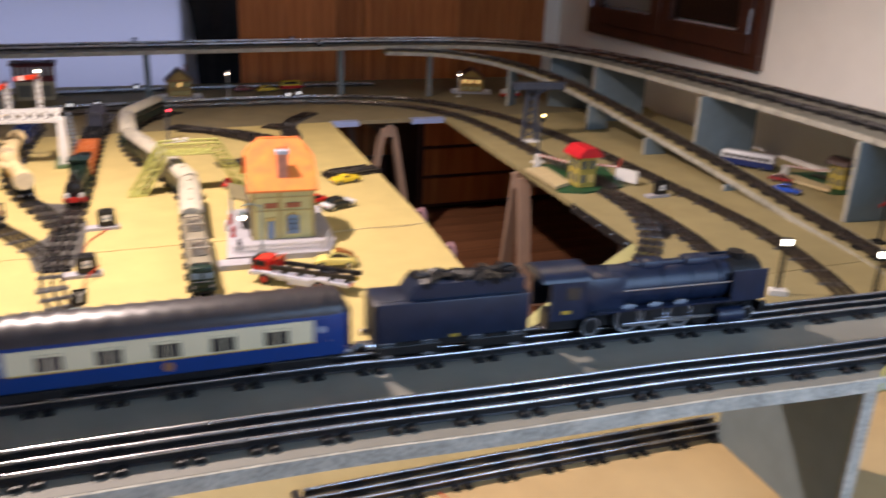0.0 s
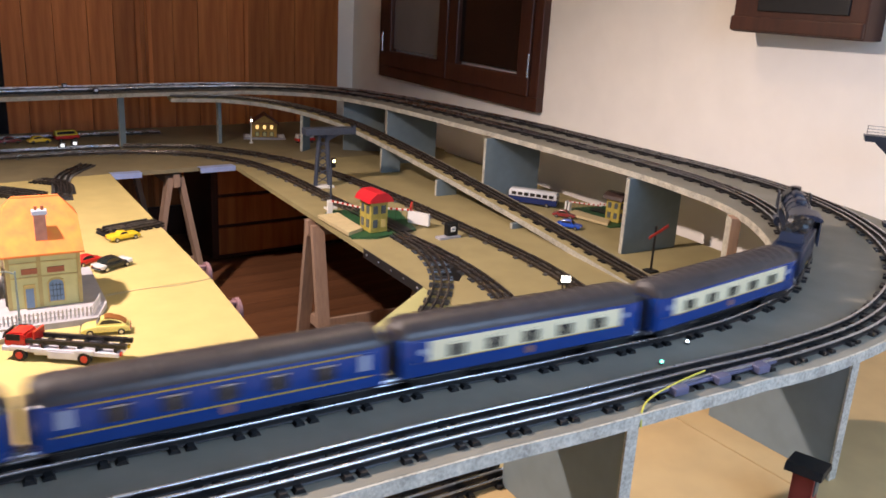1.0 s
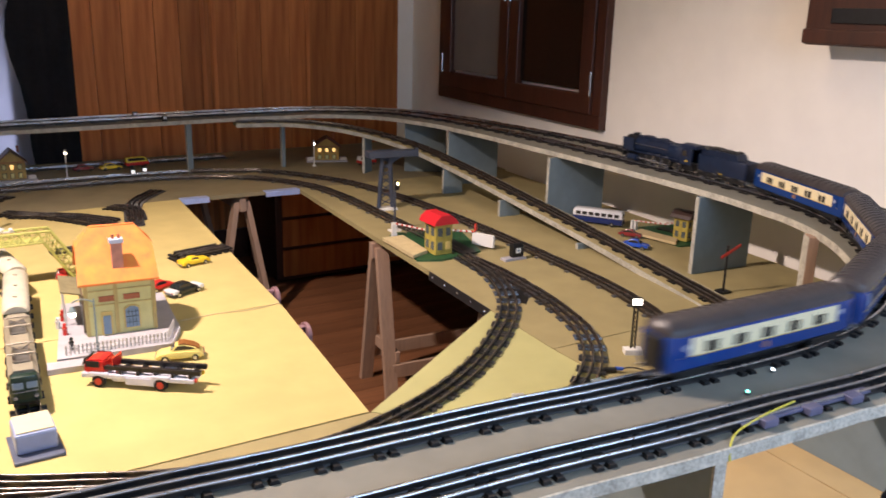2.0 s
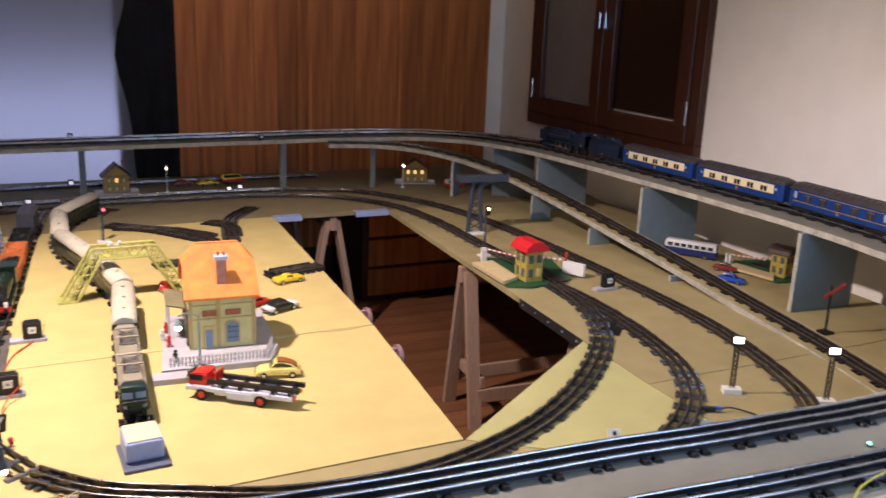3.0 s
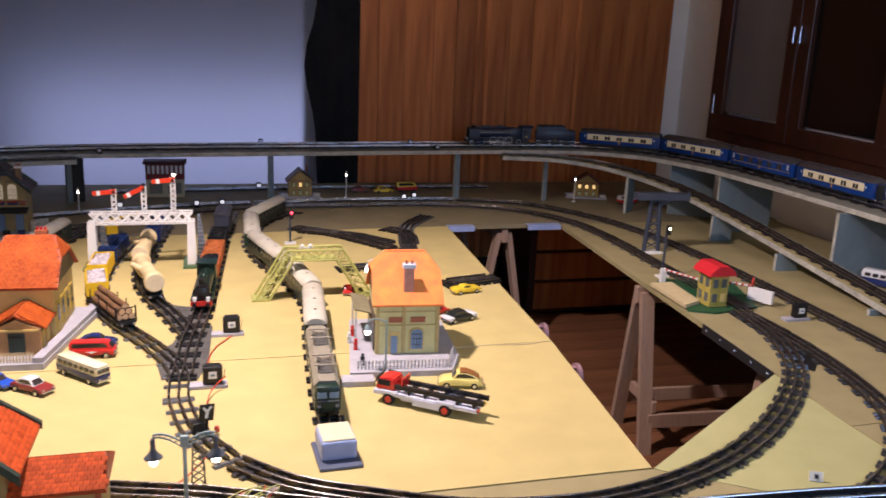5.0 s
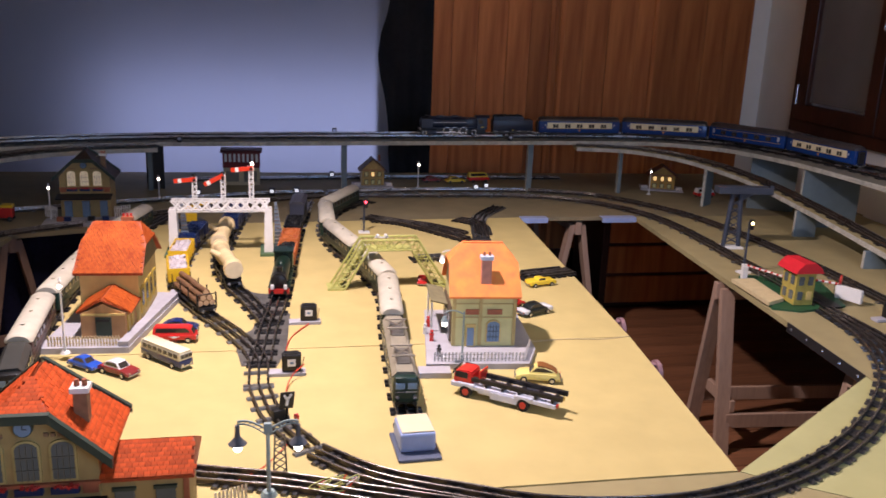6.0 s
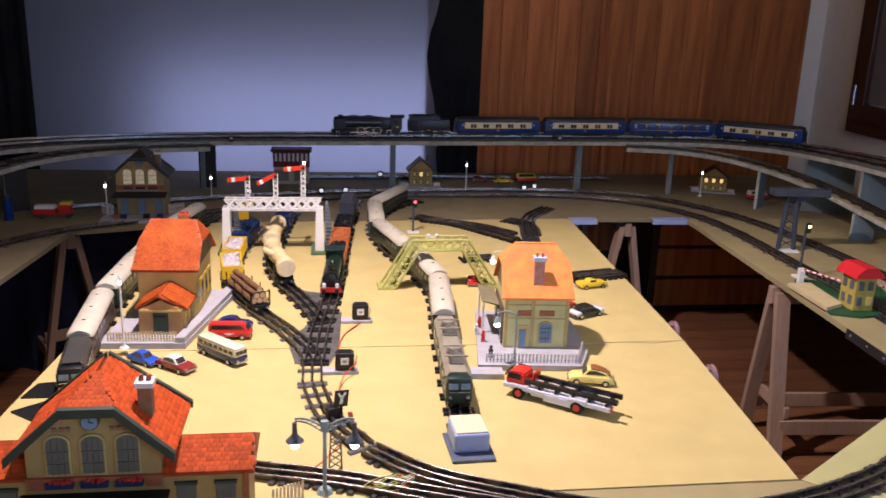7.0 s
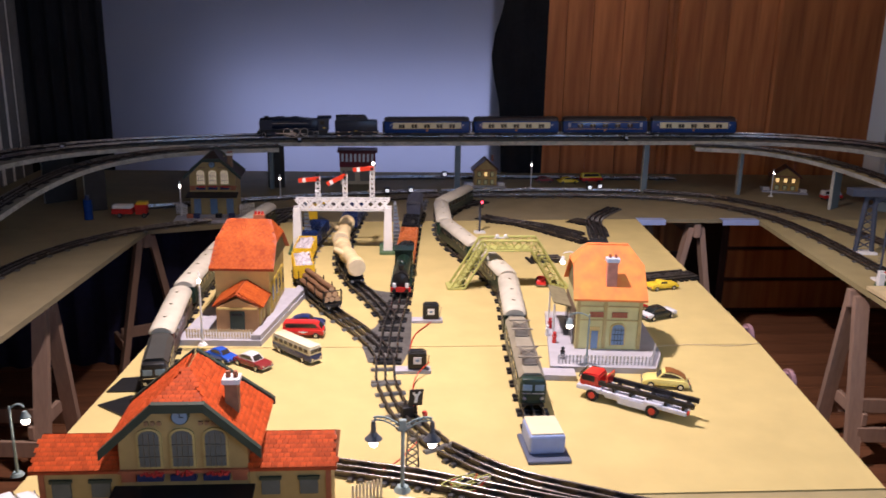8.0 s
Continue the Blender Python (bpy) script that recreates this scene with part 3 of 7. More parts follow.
def steam_engine():
    t = thing("steam_locomotive", Matrix(), "dark blue-black express steam locomotive with side rods", "steam locomotive")
    c = 0.076
    part("boiler", MB().cyl((-0.075, 0, c), (0.165, 0, c), 0.031, 0.029, 24), SOOT, t, smooth=True)
    for x in (-0.04, 0.01, 0.06, 0.11):
        part("boiler_band", MB().cyl((x, 0, c), (x + 0.003, 0, c), 0.0318, seg=24), SOOT, t, smooth=True)
    sm = part("smokebox", MB().cyl((0.13, 0, c), (0.185, 0, c), 0.0315, seg=24), BLACK, t, smooth=True)
    part("smokebox_door", MB().cyl((0.185, 0, c), (0.191, 0, c), 0.026, 0.016, 20), BLACK, sm, "", True)
    part("chimney", MB().cyl((0.152, 0, c + 0.026), (0.152, 0, c + 0.039), 0.012, 0.014, 14), BLACK, t, smooth=True)
    for x, l in ((0.08, 0.05), (0.0, 0.04)):
        part("dome", MB().box((x, 0, c + 0.03), (l, 0.026, 0.016), bevel=0.006), SOOT, t, smooth=True)
    part("feed_pipe_casing", MB().box((0.05, 0, c + 0.029), (0.18, 0.012, 0.01), bevel=0.003), SOOT, t, smooth=True)
    part("firebox", MB().box((-0.085, 0, c - 0.004), (0.08, 0.060, 0.062), bevel=0.014), SOOT, t, smooth=True)
    cab = part("cab", MB().box((-0.148, 0.032, 0.074), (0.056, 0.003, 0.056)).box((-0.148, -0.032, 0.074), (0.056, 0.003, 0.056)).box((-0.122, 0, 0.074), (0.003, 0.064, 0.056)), SOOT, t)
    arc = [(0.036 * math.cos(a), 0.102 + 0.014 * math.sin(a)) for a in [math.pi * k / 10 for k in range(11)]]
    part("cab_roof", MB().prism(arc, -0.19, -0.115, "x"), SOOT, cab, "", True)
    for s in (-1, 1):
        part("cab_window", MB().box((-0.140, s * 0.0338, 0.084), (0.022, 0.001, 0.018)), DARKGLASS, cab)
        part("cab_number_plate", MB().box((-0.150, s * 0.034, 0.058), (0.014, 0.0012, 0.005)), GOLD, cab, "small brass plate")
        part("handrail", MB().cyl((-0.06, s * 0.0345, c + 0.006), (0.165, s * 0.0345, c + 0.006), 0.0012, seg=6), STEEL, t)
        part("running_board", MB().box((0.035, s * 0.033, 0.054), (0.28, 0.012, 0.003)), SOOT, t)
        part("smoke_deflector", MB().box((0.155, s * 0.039, 0.077), (0.062, 0.002, 0.046), bevel=0.0008), SOOT, t)
        part("cylinder", MB().cyl((0.105, s * 0.034, 0.031), (0.150, s * 0.034, 0.031), 0.012, seg=14), SOOT, t, smooth=True)
        for x in (-0.045, 0.0, 0.045):
            wheel(t, x, s * GAUGE / 2, 0.0215, spokes=True, name="driving_wheel")
        part("driving_wheel", MB().cyl((0.085, s * GAUGE / 2 - 0.003, RT + 0.0195), (0.085, s * GAUGE / 2 + 0.003, RT + 0.0195), 0.0195, seg=18), BLACK, t, smooth=True)
        wheel(t, -0.105, s * GAUGE / 2, 0.014, name="trailing_wheel")
        for x in (0.128, 0.168):
            wheel(t, x, s * GAUGE / 2, 0.011, name="leading_wheel")
        part("coupling_rod", MB().box((0.0, s * (GAUGE / 2 + 0.0065), RT + 0.013), (0.105, 0.002, 0.005), bevel=0.0006), STEEL, t, "bright side rod")
        part("connecting_rod", MB().box((0.058, s * (GAUGE / 2 + 0.009), RT + 0.017), (0.12, 0.002, 0.004), tilt=(0, 2)), STEEL, t, "bright connecting rod")
        part("buffer", MB().cyl((0.19, s * 0.022, 0.036), (0.203, s * 0.022, 0.036), 0.004, 0.006, 12), BLACK, t)
        part("lamp", MB().cyl((0.190, s * 0.02, 0.049), (0.197, s * 0.02, 0.049), 0.0045, seg=10), STEEL, t)
    part("frame", MB().box((0.01, 0, 0.036), (0.36, 0.03, 0.026), bevel=0.002), BLACK, t)
    part("buffer_beam", MB().box((0.189, 0, 0.036), (0.004, 0.064, 0.014)), BLACK, t)
    return t


def tender():
    t = thing("tender", Matrix(), "dark blue-black coal tender behind the express engine", "tender")
    part("tank", MB().box((0, 0, 0.066), (0.225, 0.064, 0.054), bevel=0.003), SOOT, t, smooth=True)
    part("coal_bunker", MB().prism([(-0.07, 0.09), (0.105, 0.09), (0.105, 0.112), (-0.055, 0.112)], -0.024, 0.024, "y"), SOOT, t)
    co = MB()
    rnd = random.Random(3)
    for _ in range(60):
        co.box((rnd.uniform(-0.05, 0.1), rnd.uniform(-0.02, 0.02), 0.112), (0.012, 0.012, 0.01), rnd.uniform(0, 90), tilt=(rnd.uniform(-30, 30), rnd.uniform(-30, 30)))
    part("coal", co, BLACK, t, "heaped coal")["kind"] = "stuff"
    for k in range(9):
        part("water_hatch_rib", MB().box((-0.105 + k * 0.006, 0, 0.094), (0.002, 0.05, 0.002)), SOOT, t)
    part("frame", MB().box((0, 0, 0.034), (0.22, 0.05, 0.014), bevel=0.001), BLACK, t)
    for s in (-1, 1):
        part("ladder", MB().box((-0.114, s * 0.02, 0.064), (0.002, 0.008, 0.05)), BLACK, t)
        part("number_mark", MB().box((0.0, s * 0.0326, 0.043), (0.012, 0.001, 0.004)), GOLD, t, "small gold plate")
        part("buffer", MB().cyl((-0.112, s * 0.022, 0.034), (-0.121, s * 0.022, 0.034), 0.004, 0.005, 10), STEEL, t)
    part("coupling", MB().box((-0.12, 0, 0.028), (0.03, 0.008, 0.005)), STEEL, t)
    for x in (-0.065, 0.065):
        bogie(t, x, r=0.013)
    return t


engine = steam_engine()
coal_tender = tender()
coach_a = coach("blue and cream saloon coach with a ribbed dark roof", BLUECAR, CREAM)
coach_b = coach("blue and cream saloon coach behind the first coach", BLUECAR, CREAM)
coach_c = coach("all-blue sleeping coach with gold lining", BLUECAR, None)
coach_d = coach("blue and cream saloon coach at the train's tail", BLUECAR, CREAM)

# ---- walls' cladding, openings, trestles ----
tagged(bpy.data.objects["wall_far_panel"], "end wall clad in upright varnished pine boards", "wall")
panel_wall = bpy.data.objects["wall_far_panel"]
xp = 0.385
widths = (0.125, 0.165, 0.19, 0.15, 0.185, 0.175, 0.16, 0.195)
for pw in range(13):
    w = widths[pw % 8]
    w = min(w, 2.605 - xp)
    if w < 0.03:
        break
    part("plank", MB().box((0, 0, 0), (w - 0.0025, 0.02, 3.2), bevel=0.002), PLANK, panel_wall, at=pose(xp + w / 2, 5.788 - 0.0015 * (pw % 2), 0.88))
    xp += w
for x in (1.155, 1.225, 1.855):
    part("panel_batten", MB().box((0, 0, 0), (0.028, 0.02, 3.2), bevel=0.004), PLANK, panel_wall, at=pose(x, 5.774, 0.885))
part("plinth_board", MB().box((1.5, 5.75, FLOOR + 0.09), (2.25, 0.03, 0.2), bevel=0.004), MAHOGANY, panel_wall)

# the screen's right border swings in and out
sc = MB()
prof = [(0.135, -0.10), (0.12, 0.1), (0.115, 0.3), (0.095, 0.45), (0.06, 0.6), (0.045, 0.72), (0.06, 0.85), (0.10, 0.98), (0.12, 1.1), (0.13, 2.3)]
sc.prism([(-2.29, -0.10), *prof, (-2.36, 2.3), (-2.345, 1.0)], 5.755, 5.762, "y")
scr = part("pale_screen", sc, SCREEN)
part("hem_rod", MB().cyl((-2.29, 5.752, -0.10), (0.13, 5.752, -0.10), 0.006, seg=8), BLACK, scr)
tagged(scr, "large smooth white screen lit through by an added lamp behind it", "blind")


NAVYCLOTH = mat("navy_cloth", (0.012, 0.014, 0.05), 0.95, grain=0.2, scale=40)
# grey that stands in for the corner wall in weak light
WALLDIM = mat("dim_wall_grey", (0.14, 0.135, 0.13), 0.95, grain=0.1, scale=40)


def drape(name, pts, z0, z1, label, waves=7, amp=0.02, cloth=None):
    mb = MB()
    (ax, ay), (bx, by) = pts
    n = waves * 6
    d = Vector((bx - ax, by - ay, 0))
    nn = Vector((-d.y, d.x, 0)).normalized()
    front = [Vector((ax, ay, 0)) + d * k / n + nn * amp * math.sin(k * 1.05) for k in range(n + 1)]
    back = [p + nn * -0.004 for p in reversed(front)]
    ring = front + back
    mb.loft([[p + Vector((0, 0, z)) for p in ring] for z in (z0, z1)])
    return tagged(part(name, mb, cloth or CURTAIN, smooth=True), label, "curtain")


drape("curtain", [(0.043, 5.772), (0.39, 5.766)], FLOOR, 2.49, "black cloth curtain beside the pine boarding", 4, 0.006)
drape("curtain", [(-2.83, 5.70), (-2.27, 5.745)], FLOOR, 2.49, "black cloth curtain at the end of the screen", 6, 0.02)
# two sheets added over the side wall to give its darkness
drape("curtain", [(-2.80, 2.2), (-2.76, 5.15)], FLOOR, 2.49, "black sheet added along the dark side of the room", 20, 0.02)
drape("curtain", [(-2.765, 5.17), (-2.745, 5.68)], FLOOR, 2.49, "grey sheet added to stand for the dim wall in the corner", 4, 0.015, WALLDIM)
drape("curtain", [(-2.6, 4.34), (-1.2, 4.47)], FLOOR, -0.022, "dark blue-black cloth hanging under the far board", 10, 0.02, NAVYCLOTH)


def wall_x(y):
    return 2.19 + (y + 1.5) * 0.5 / 7.5


def casement_window(y0, y1, z0, z1):
    rz = -math.degrees(math.atan2(0.5, 7.5))
    t = thing("window_1", Matrix.Translation((wall_x(y0) - 0.002, y0, 0)) @ Euler((0, 0, radians(rz))).to_matrix().to_4x4(), "dark mahogany double casement window in the side wall", "window", kind="structure")
    L = y1 - y0
    f = MB()
    f.box((-0.015, L / 2, z0 + 0.03), (0.05, L, 0.07), bevel=0.004).box((-0.015, L / 2, z1 - 0.03), (0.05, L, 0.07), bevel=0.004)
    f.box((-0.015, 0.035, (z0 + z1) / 2), (0.05, 0.07, z1 - z0 - 0.13), bevel=0.004).box((-0.015, L - 0.035, (z0 + z1) / 2), (0.05, 0.07, z1 - z0 - 0.13), bevel=0.004)
    part("window_frame", f, MAHOGANY, t)
    half = L / 2 - 0.07
    for k in (0, 1):
        a = 0.07 + k * half
        s = MB()
        c = a + half / 2
        s.box((-0.03, c, z0 + 0.115), (0.045, half - 0.006, 0.10), bevel=0.006).box((-0.03, c, z1 - 0.105), (0.045, half - 0.006, 0.08), bevel=0.006)
        s.box((-0.03, a + 0.055, (z0 + z1) / 2 + 0.01), (0.045, 0.10, z1 - z0 - 0.3), bevel=0.006).box((-0.03, a + half - 0.058, (z0 + z1) / 2 + 0.01), (0.045, 0.10, z1 - z0 - 0.3), bevel=0.006)
        sash = part("sash", s, MAHOGANY, t)
        # far pane's grey colour stands in for a reflection; near pane is dark
        part("pane", MB().box((-0.022, c, (z0 + z1) / 2 + 0.02), (0.005, half - 0.2, z1 - z0 - 0.32)), mat("dark_brown_pane", (0.012, 0.008, 0.007), 0.08, grain=0.1, scale=5, bump=0) if k == 0 else mat("grey_reflection_pane", (0.22, 0.22, 0.22), 0.15, grain=0.1, scale=3, bump=0), sash, "window glass, dark or with a grey reflection painted in")
        part("handle", MB().box((-0.062, a + (half - 0.03 if k == 0 else 0.03), 1.02), (0.014, 0.012, 0.09), bevel=0.003), STEEL, sash, "bright metal handle")
        part("hinge", MB().cyl((-0.056, 0.075 if k == 0 else L - 0.075, z0 + 0.16), (-0.056, 0.075 if k == 0 else L - 0.075, z0 + 0.28), 0.006, seg=8), STEEL, sash, "bright hinge")
    return t


casement_window(3.54, 5.30, 0.365, 1.75)
cab_t = thing("wall_cabinet", pose(wall_x(2.06) - 0.065, 2.06, 0.84), "dark wooden wall shelf box above the side deck", "cabinet")
part("carcass", MB().box((0, 0, 0.2), (0.12, 0.5, 0.4), bevel=0.006), MAHOGANY, cab_t)
part("rail_moulding", MB().box((-0.066, 0, 0.03), (0.016, 0.5, 0.05), bevel=0.005), MAHOGANY, cab_t)
part("recess", MB().box((-0.063, -0.02, 0.1), (0.008, 0.34, 0.05), bevel=0.002), BLACK, cab_t)


def trestle(x, y, along, length, label, top=-0.03, splay=0.15):
    t = thing("trestle", pose(x, y, FLOOR, 0, 0, along), label, "trestle", "trestles under the boards")
    h = top - FLOOR
    part("top_beam", MB().box((length / 2, 0, h - 0.035), (length, 0.034, 0.07), bevel=0.003), TRESTLE, t)
    for lx in (0.04, length - 0.04):
        for s in (-1, 1):
            part("leg", MB().loft([[Vector((lx + a, s * (splay + 0.0) + b, -0.008)) for a, b in ((-0.027, -0.014), (0.027, -0.014), (0.027, 0.014), (-0.027, 0.014))],
                                   [Vector((lx + a, s * 0.026 + b, h - 0.02)) for a, b in ((-0.027, -0.014), (0.027, -0.014), (0.027, 0.014), (-0.027, 0.014))]]), TRESTLE, t)
        part("cross_brace", MB().box((lx + 0.035, 0, 0.2), (0.02, splay * 1.75, 0.05), bevel=0.002), TRESTLE, t)
    for s in (-1, 1):
        part("long_brace", MB().box((length / 2, s * (splay * 0.86), 0.14), (length - 0.1, 0.018, 0.06), bevel=0.002), TRESTLE, t)
    return t


trestle(1.165, 3.44, -4, 1.0, "pale pine trestle under the side board")
trestle(1.16, 2.58, -4, 0.9, "pale pine trestle under the side board's front end")
trestle(0.955, 4.475, 92, 0.9, "pale pine trestle under the far board")
trestle(-1.80, 3.42, 176, 0.75, "pale pine trestle under the dark side's board")
trestle(-1.70, 4.28, 120, 0.75, "pale pine trestle in shade under the far board")
trestle(-1.1, 2.55, 0, 1.3, "pale pine trestle under the middle of the yard")
cb = thing("low_cabinet", pose(2.1, 5.35, FLOOR), "dark wooden chest with long drawers under the table", "cabinet")
part("carcass", MB().box((0, 0, 0.3), (1.5, 0.5, 0.6), bevel=0.006), MAHOGANY, cb)
for k in range(3):
    part("drawer", MB().box((0, -0.256, 0.11 + k * 0.19), (1.42, 0.014, 0.17), bevel=0.006), PLANK, cb)

# floor boards
for k in range(22):
    part("floor_board", MB().box((0, 0, 0), (5.6, 0.136, 0.012), bevel=0.0015), FLOORWOOD, floor, at=pose(-0.1, 2.0 + k * 0.14, FLOOR - 0.0065))

# two round mauve pads standing at the board's edge
MAUVE = mat("mauve_plastic", (0.30, 0.17, 0.19), 0.5, grain=0.1, scale=30)
for x, y in ((0.585, 3.03), (0.548, 2.66)):
    cl = thing("clamp", pose(x, y, -0.055), "mauve round-headed clamp at the board's edge", "clamp", "clamps on the boards")
    part("pad", MB().cyl((0.0, 0, 0.0), (0.012, 0, 0), 0.038, seg=20), MAUVE, cl, smooth=True)
    part("jaw", MB().box((-0.03, 0, 0.026), (0.07, 0.02, 0.008), bevel=0.002), MAUVE, cl)

# lamps that hang outside the view; the ceiling fitting is made up
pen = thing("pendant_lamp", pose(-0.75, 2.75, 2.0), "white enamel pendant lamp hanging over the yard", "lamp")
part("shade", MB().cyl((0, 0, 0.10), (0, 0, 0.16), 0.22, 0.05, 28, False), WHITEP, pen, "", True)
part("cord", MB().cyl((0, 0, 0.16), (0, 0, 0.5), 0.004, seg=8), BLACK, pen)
glo = thing("fill_lamp_mount", pose(1.2, 2.6, 2.5), "unseen white ceiling fitting added for the wall's fill lamp", "lamp")
part("rose", MB().cyl((0, 0, 0), (0, 0, -0.03), 0.07, 0.05, 20), WHITEP, glo)
part("stem", MB().cyl((0, 0, -0.03), (0, 0, -0.19), 0.008, seg=8), STEEL, glo)

# ---- buildings ----
TILE = mat("red_clay_tile", (0.62, 0.085, 0.014), 0.65, grain=0.14, scale=60, second=(0.25, 0.05, 0.015), rand=0.22, spec=0.15)
TILESMALL = mat("small_red_orange_tile", (0.50, 0.105, 0.016), 0.65, grain=0.16, scale=120, second=(0.27, 0.04, 0.01), spec=0.15)
TILEBED = mat("dark_tile_bed", (0.42, 0.075, 0.016), 0.6, grain=0.2, scale=60)
ORANGE = mat("orange_painted_tin", (0.84, 0.20, 0.07), 0.55, grain=0.12, scale=32, second=(0.80, 0.33, 0.07), spec=0.2)
OCHREW = mat("ochre_printed_wall", (0.68, 0.50, 0.17), 0.55, grain=0.1, scale=30)
PALEW = mat("pale_yellow_printed_wall", (0.64, 0.60, 0.27), 0.55, grain=0.08, scale=30)
BRICKR = mat("printed_brick_red", (0.42, 0.13, 0.06), 0.6, grain=0.15, scale=60)
GREENT = mat("dark_green_trim", (0.035, 0.055, 0.04), 0.5, grain=0.15, scale=40)
GREENB = mat("bright_green_base", (0.018, 0.09, 0.035), 0.55, grain=0.12, scale=40)
PANEBLUE = mat("pale_blue_pane", (0.20, 0.30, 0.42), 0.25, grain=0.1, scale=50, bump=0)
SOFTOCHRE = mat("soft_ochre_print", (0.52, 0.40, 0.15), 0.55, grain=0.1, scale=30)
PANEDARK = mat("smoked_pane", (0.10, 0.12, 0.125), 0.2, grain=0.1, scale=50, bump=0)
# lilac in the platform grey stands in for bluish light on it
PLATF = mat("grey_platform_cool_light", (0.44, 0.43, 0.47), 0.6, grain=0.1, scale=30)
BEIGE = mat("beige_ramp", (0.62, 0.50, 0.28), 0.65, grain=0.08, scale=40)
LITPANE = glow("lit_window_pane", (1.0, 0.62, 0.22), 1.3)
SOFTPANE = glow("softly_lit_pane", (0.9, 0.75, 0.5), 0.25)
# ochre print darkened to carry the shadow on the station's front
STSHADE = mat("station_shaded_print", (0.44, 0.31, 0.12), 0.55, grain=0.12, scale=30)
BULB = glow("lit_bulb", (1.0, 0.88, 0.7), 30.0)
BRICKWALL = mat("brown_brick_print", (0.30, 0.17, 0.09), 0.6, grain=0.15, scale=80)


def roof_tiles(parent, o, u, v, poly, tw, th, material, objects=True, name="roof_tile"):
    """Overlapping tiles on the plane through o with unit axes u (along the eave) and v (up the slope), inside a polygon."""
    o, u, v = Vector(o), Vector(u).normalized(), Vector(v).normalized()
    n = u.cross(v).normalized()
    if n.z < 0:
        n = -n
    rot = Matrix((u, v, n)).transposed().to_4x4()

    def inside(p):
        hit = False
        for (ax, ay), (bx, by) in zip(poly, poly[1:] + poly[:1]):
            if (ay > p[1]) != (by > p[1]) and p[0] < (bx - ax) * (p[1] - ay) / (by - ay) + ax:
                hit = not hit
        return hit
    us, vs = [p[0] for p in poly], [p[1] for p in poly]
    shared = None
    joined = MB()
    rnd = random.Random(5)
    r = 0
    y = min(vs)
    while y < max(vs):
        x = min(us) + (tw / 2 if r % 2 else 0)
        while x < max(us):
            hits = [inside((x + tw * (0.5 + i), y + th * 0.5)) for i in ((-0.25, 0.0, 0.25) if objects else (-0.46, 0.46))]
            if sum(hits) > 1:
                m = Matrix.Translation(o + u * (x + tw / 2) + v * (y + th / 2) + n * (0.0022 + rnd.uniform(0, 0.0006))) @ rot @ pose(0, 0, 0, 4 + rnd.uniform(-1, 1), rnd.uniform(-2, 2), rnd.uniform(-1.5, 1.5))
                if objects:
                    if not shared:
                        shared = mesh_of(name, MB().box((0, 0, 0), (tw * 0.96, th * 1.12, 0.0022), bevel=0.0005), material)
                    ob = new(name, shared)
                    ob.parent = parent
                    ob.matrix_local = m
                else:
                    bmesh.ops.create_cube(joined.bm, size=1, matrix=m @ Matrix.Diagonal((tw * 0.93, th * 1.05, 0.0022, 1)))
            x += tw
        y += th
        r += 1
    if not objects:
        ob = part("roof_tiles", joined, material, parent)
        ob["kind"] = "stuff"
    else:
        joined.bm.free()


def arched(cx, z0, w, h, y0, y1):
    pts = [(cx - w / 2, z0), (cx + w / 2, z0)] + [(cx + w / 2 * math.cos(a), z0 + h - w * 0.35 + w * 0.35 * math.sin(a)) for a in [math.pi * k / 10 for k in range(11)]]
    return MB().prism(pts, y0, y1, "y")


SOFTBAR = mat("dull_olive_bar", (0.13, 0.125, 0.09), 0.6)


def gable_front_windows(t, y, centres, z0, w, h, frame_m, pane_m):
    for cx in centres:
        wd = part("window", arched(cx, z0, w, h, y - 0.004, y + 0.002), frame_m, t, "arched window")
        part("pane", arched(cx, z0 + 0.004, w - 0.008, h - 0.008, y - 0.005, y - 0.002), pane_m, wd)
        for k in (-1, 0, 1):
            part("glazing_bar", MB().box((cx + k * w * 0.22, y - 0.0055, z0 + h * 0.45), (0.0014, 0.0012, h * 0.85)), SOFTBAR, wd)
        for k in (0.3, 0.6):
            part("glazing_bar", MB().box((cx, y - 0.0057, z0 + h * k), (w * 0.85, 0.0012, 0.0014)), SOFTBAR, wd)


# dark brown that stands in for the shade on the far station's roof
DIMROOF = mat("shade_brown_roof", (0.06, 0.035, 0.025), 0.6, grain=0.25, scale=50)


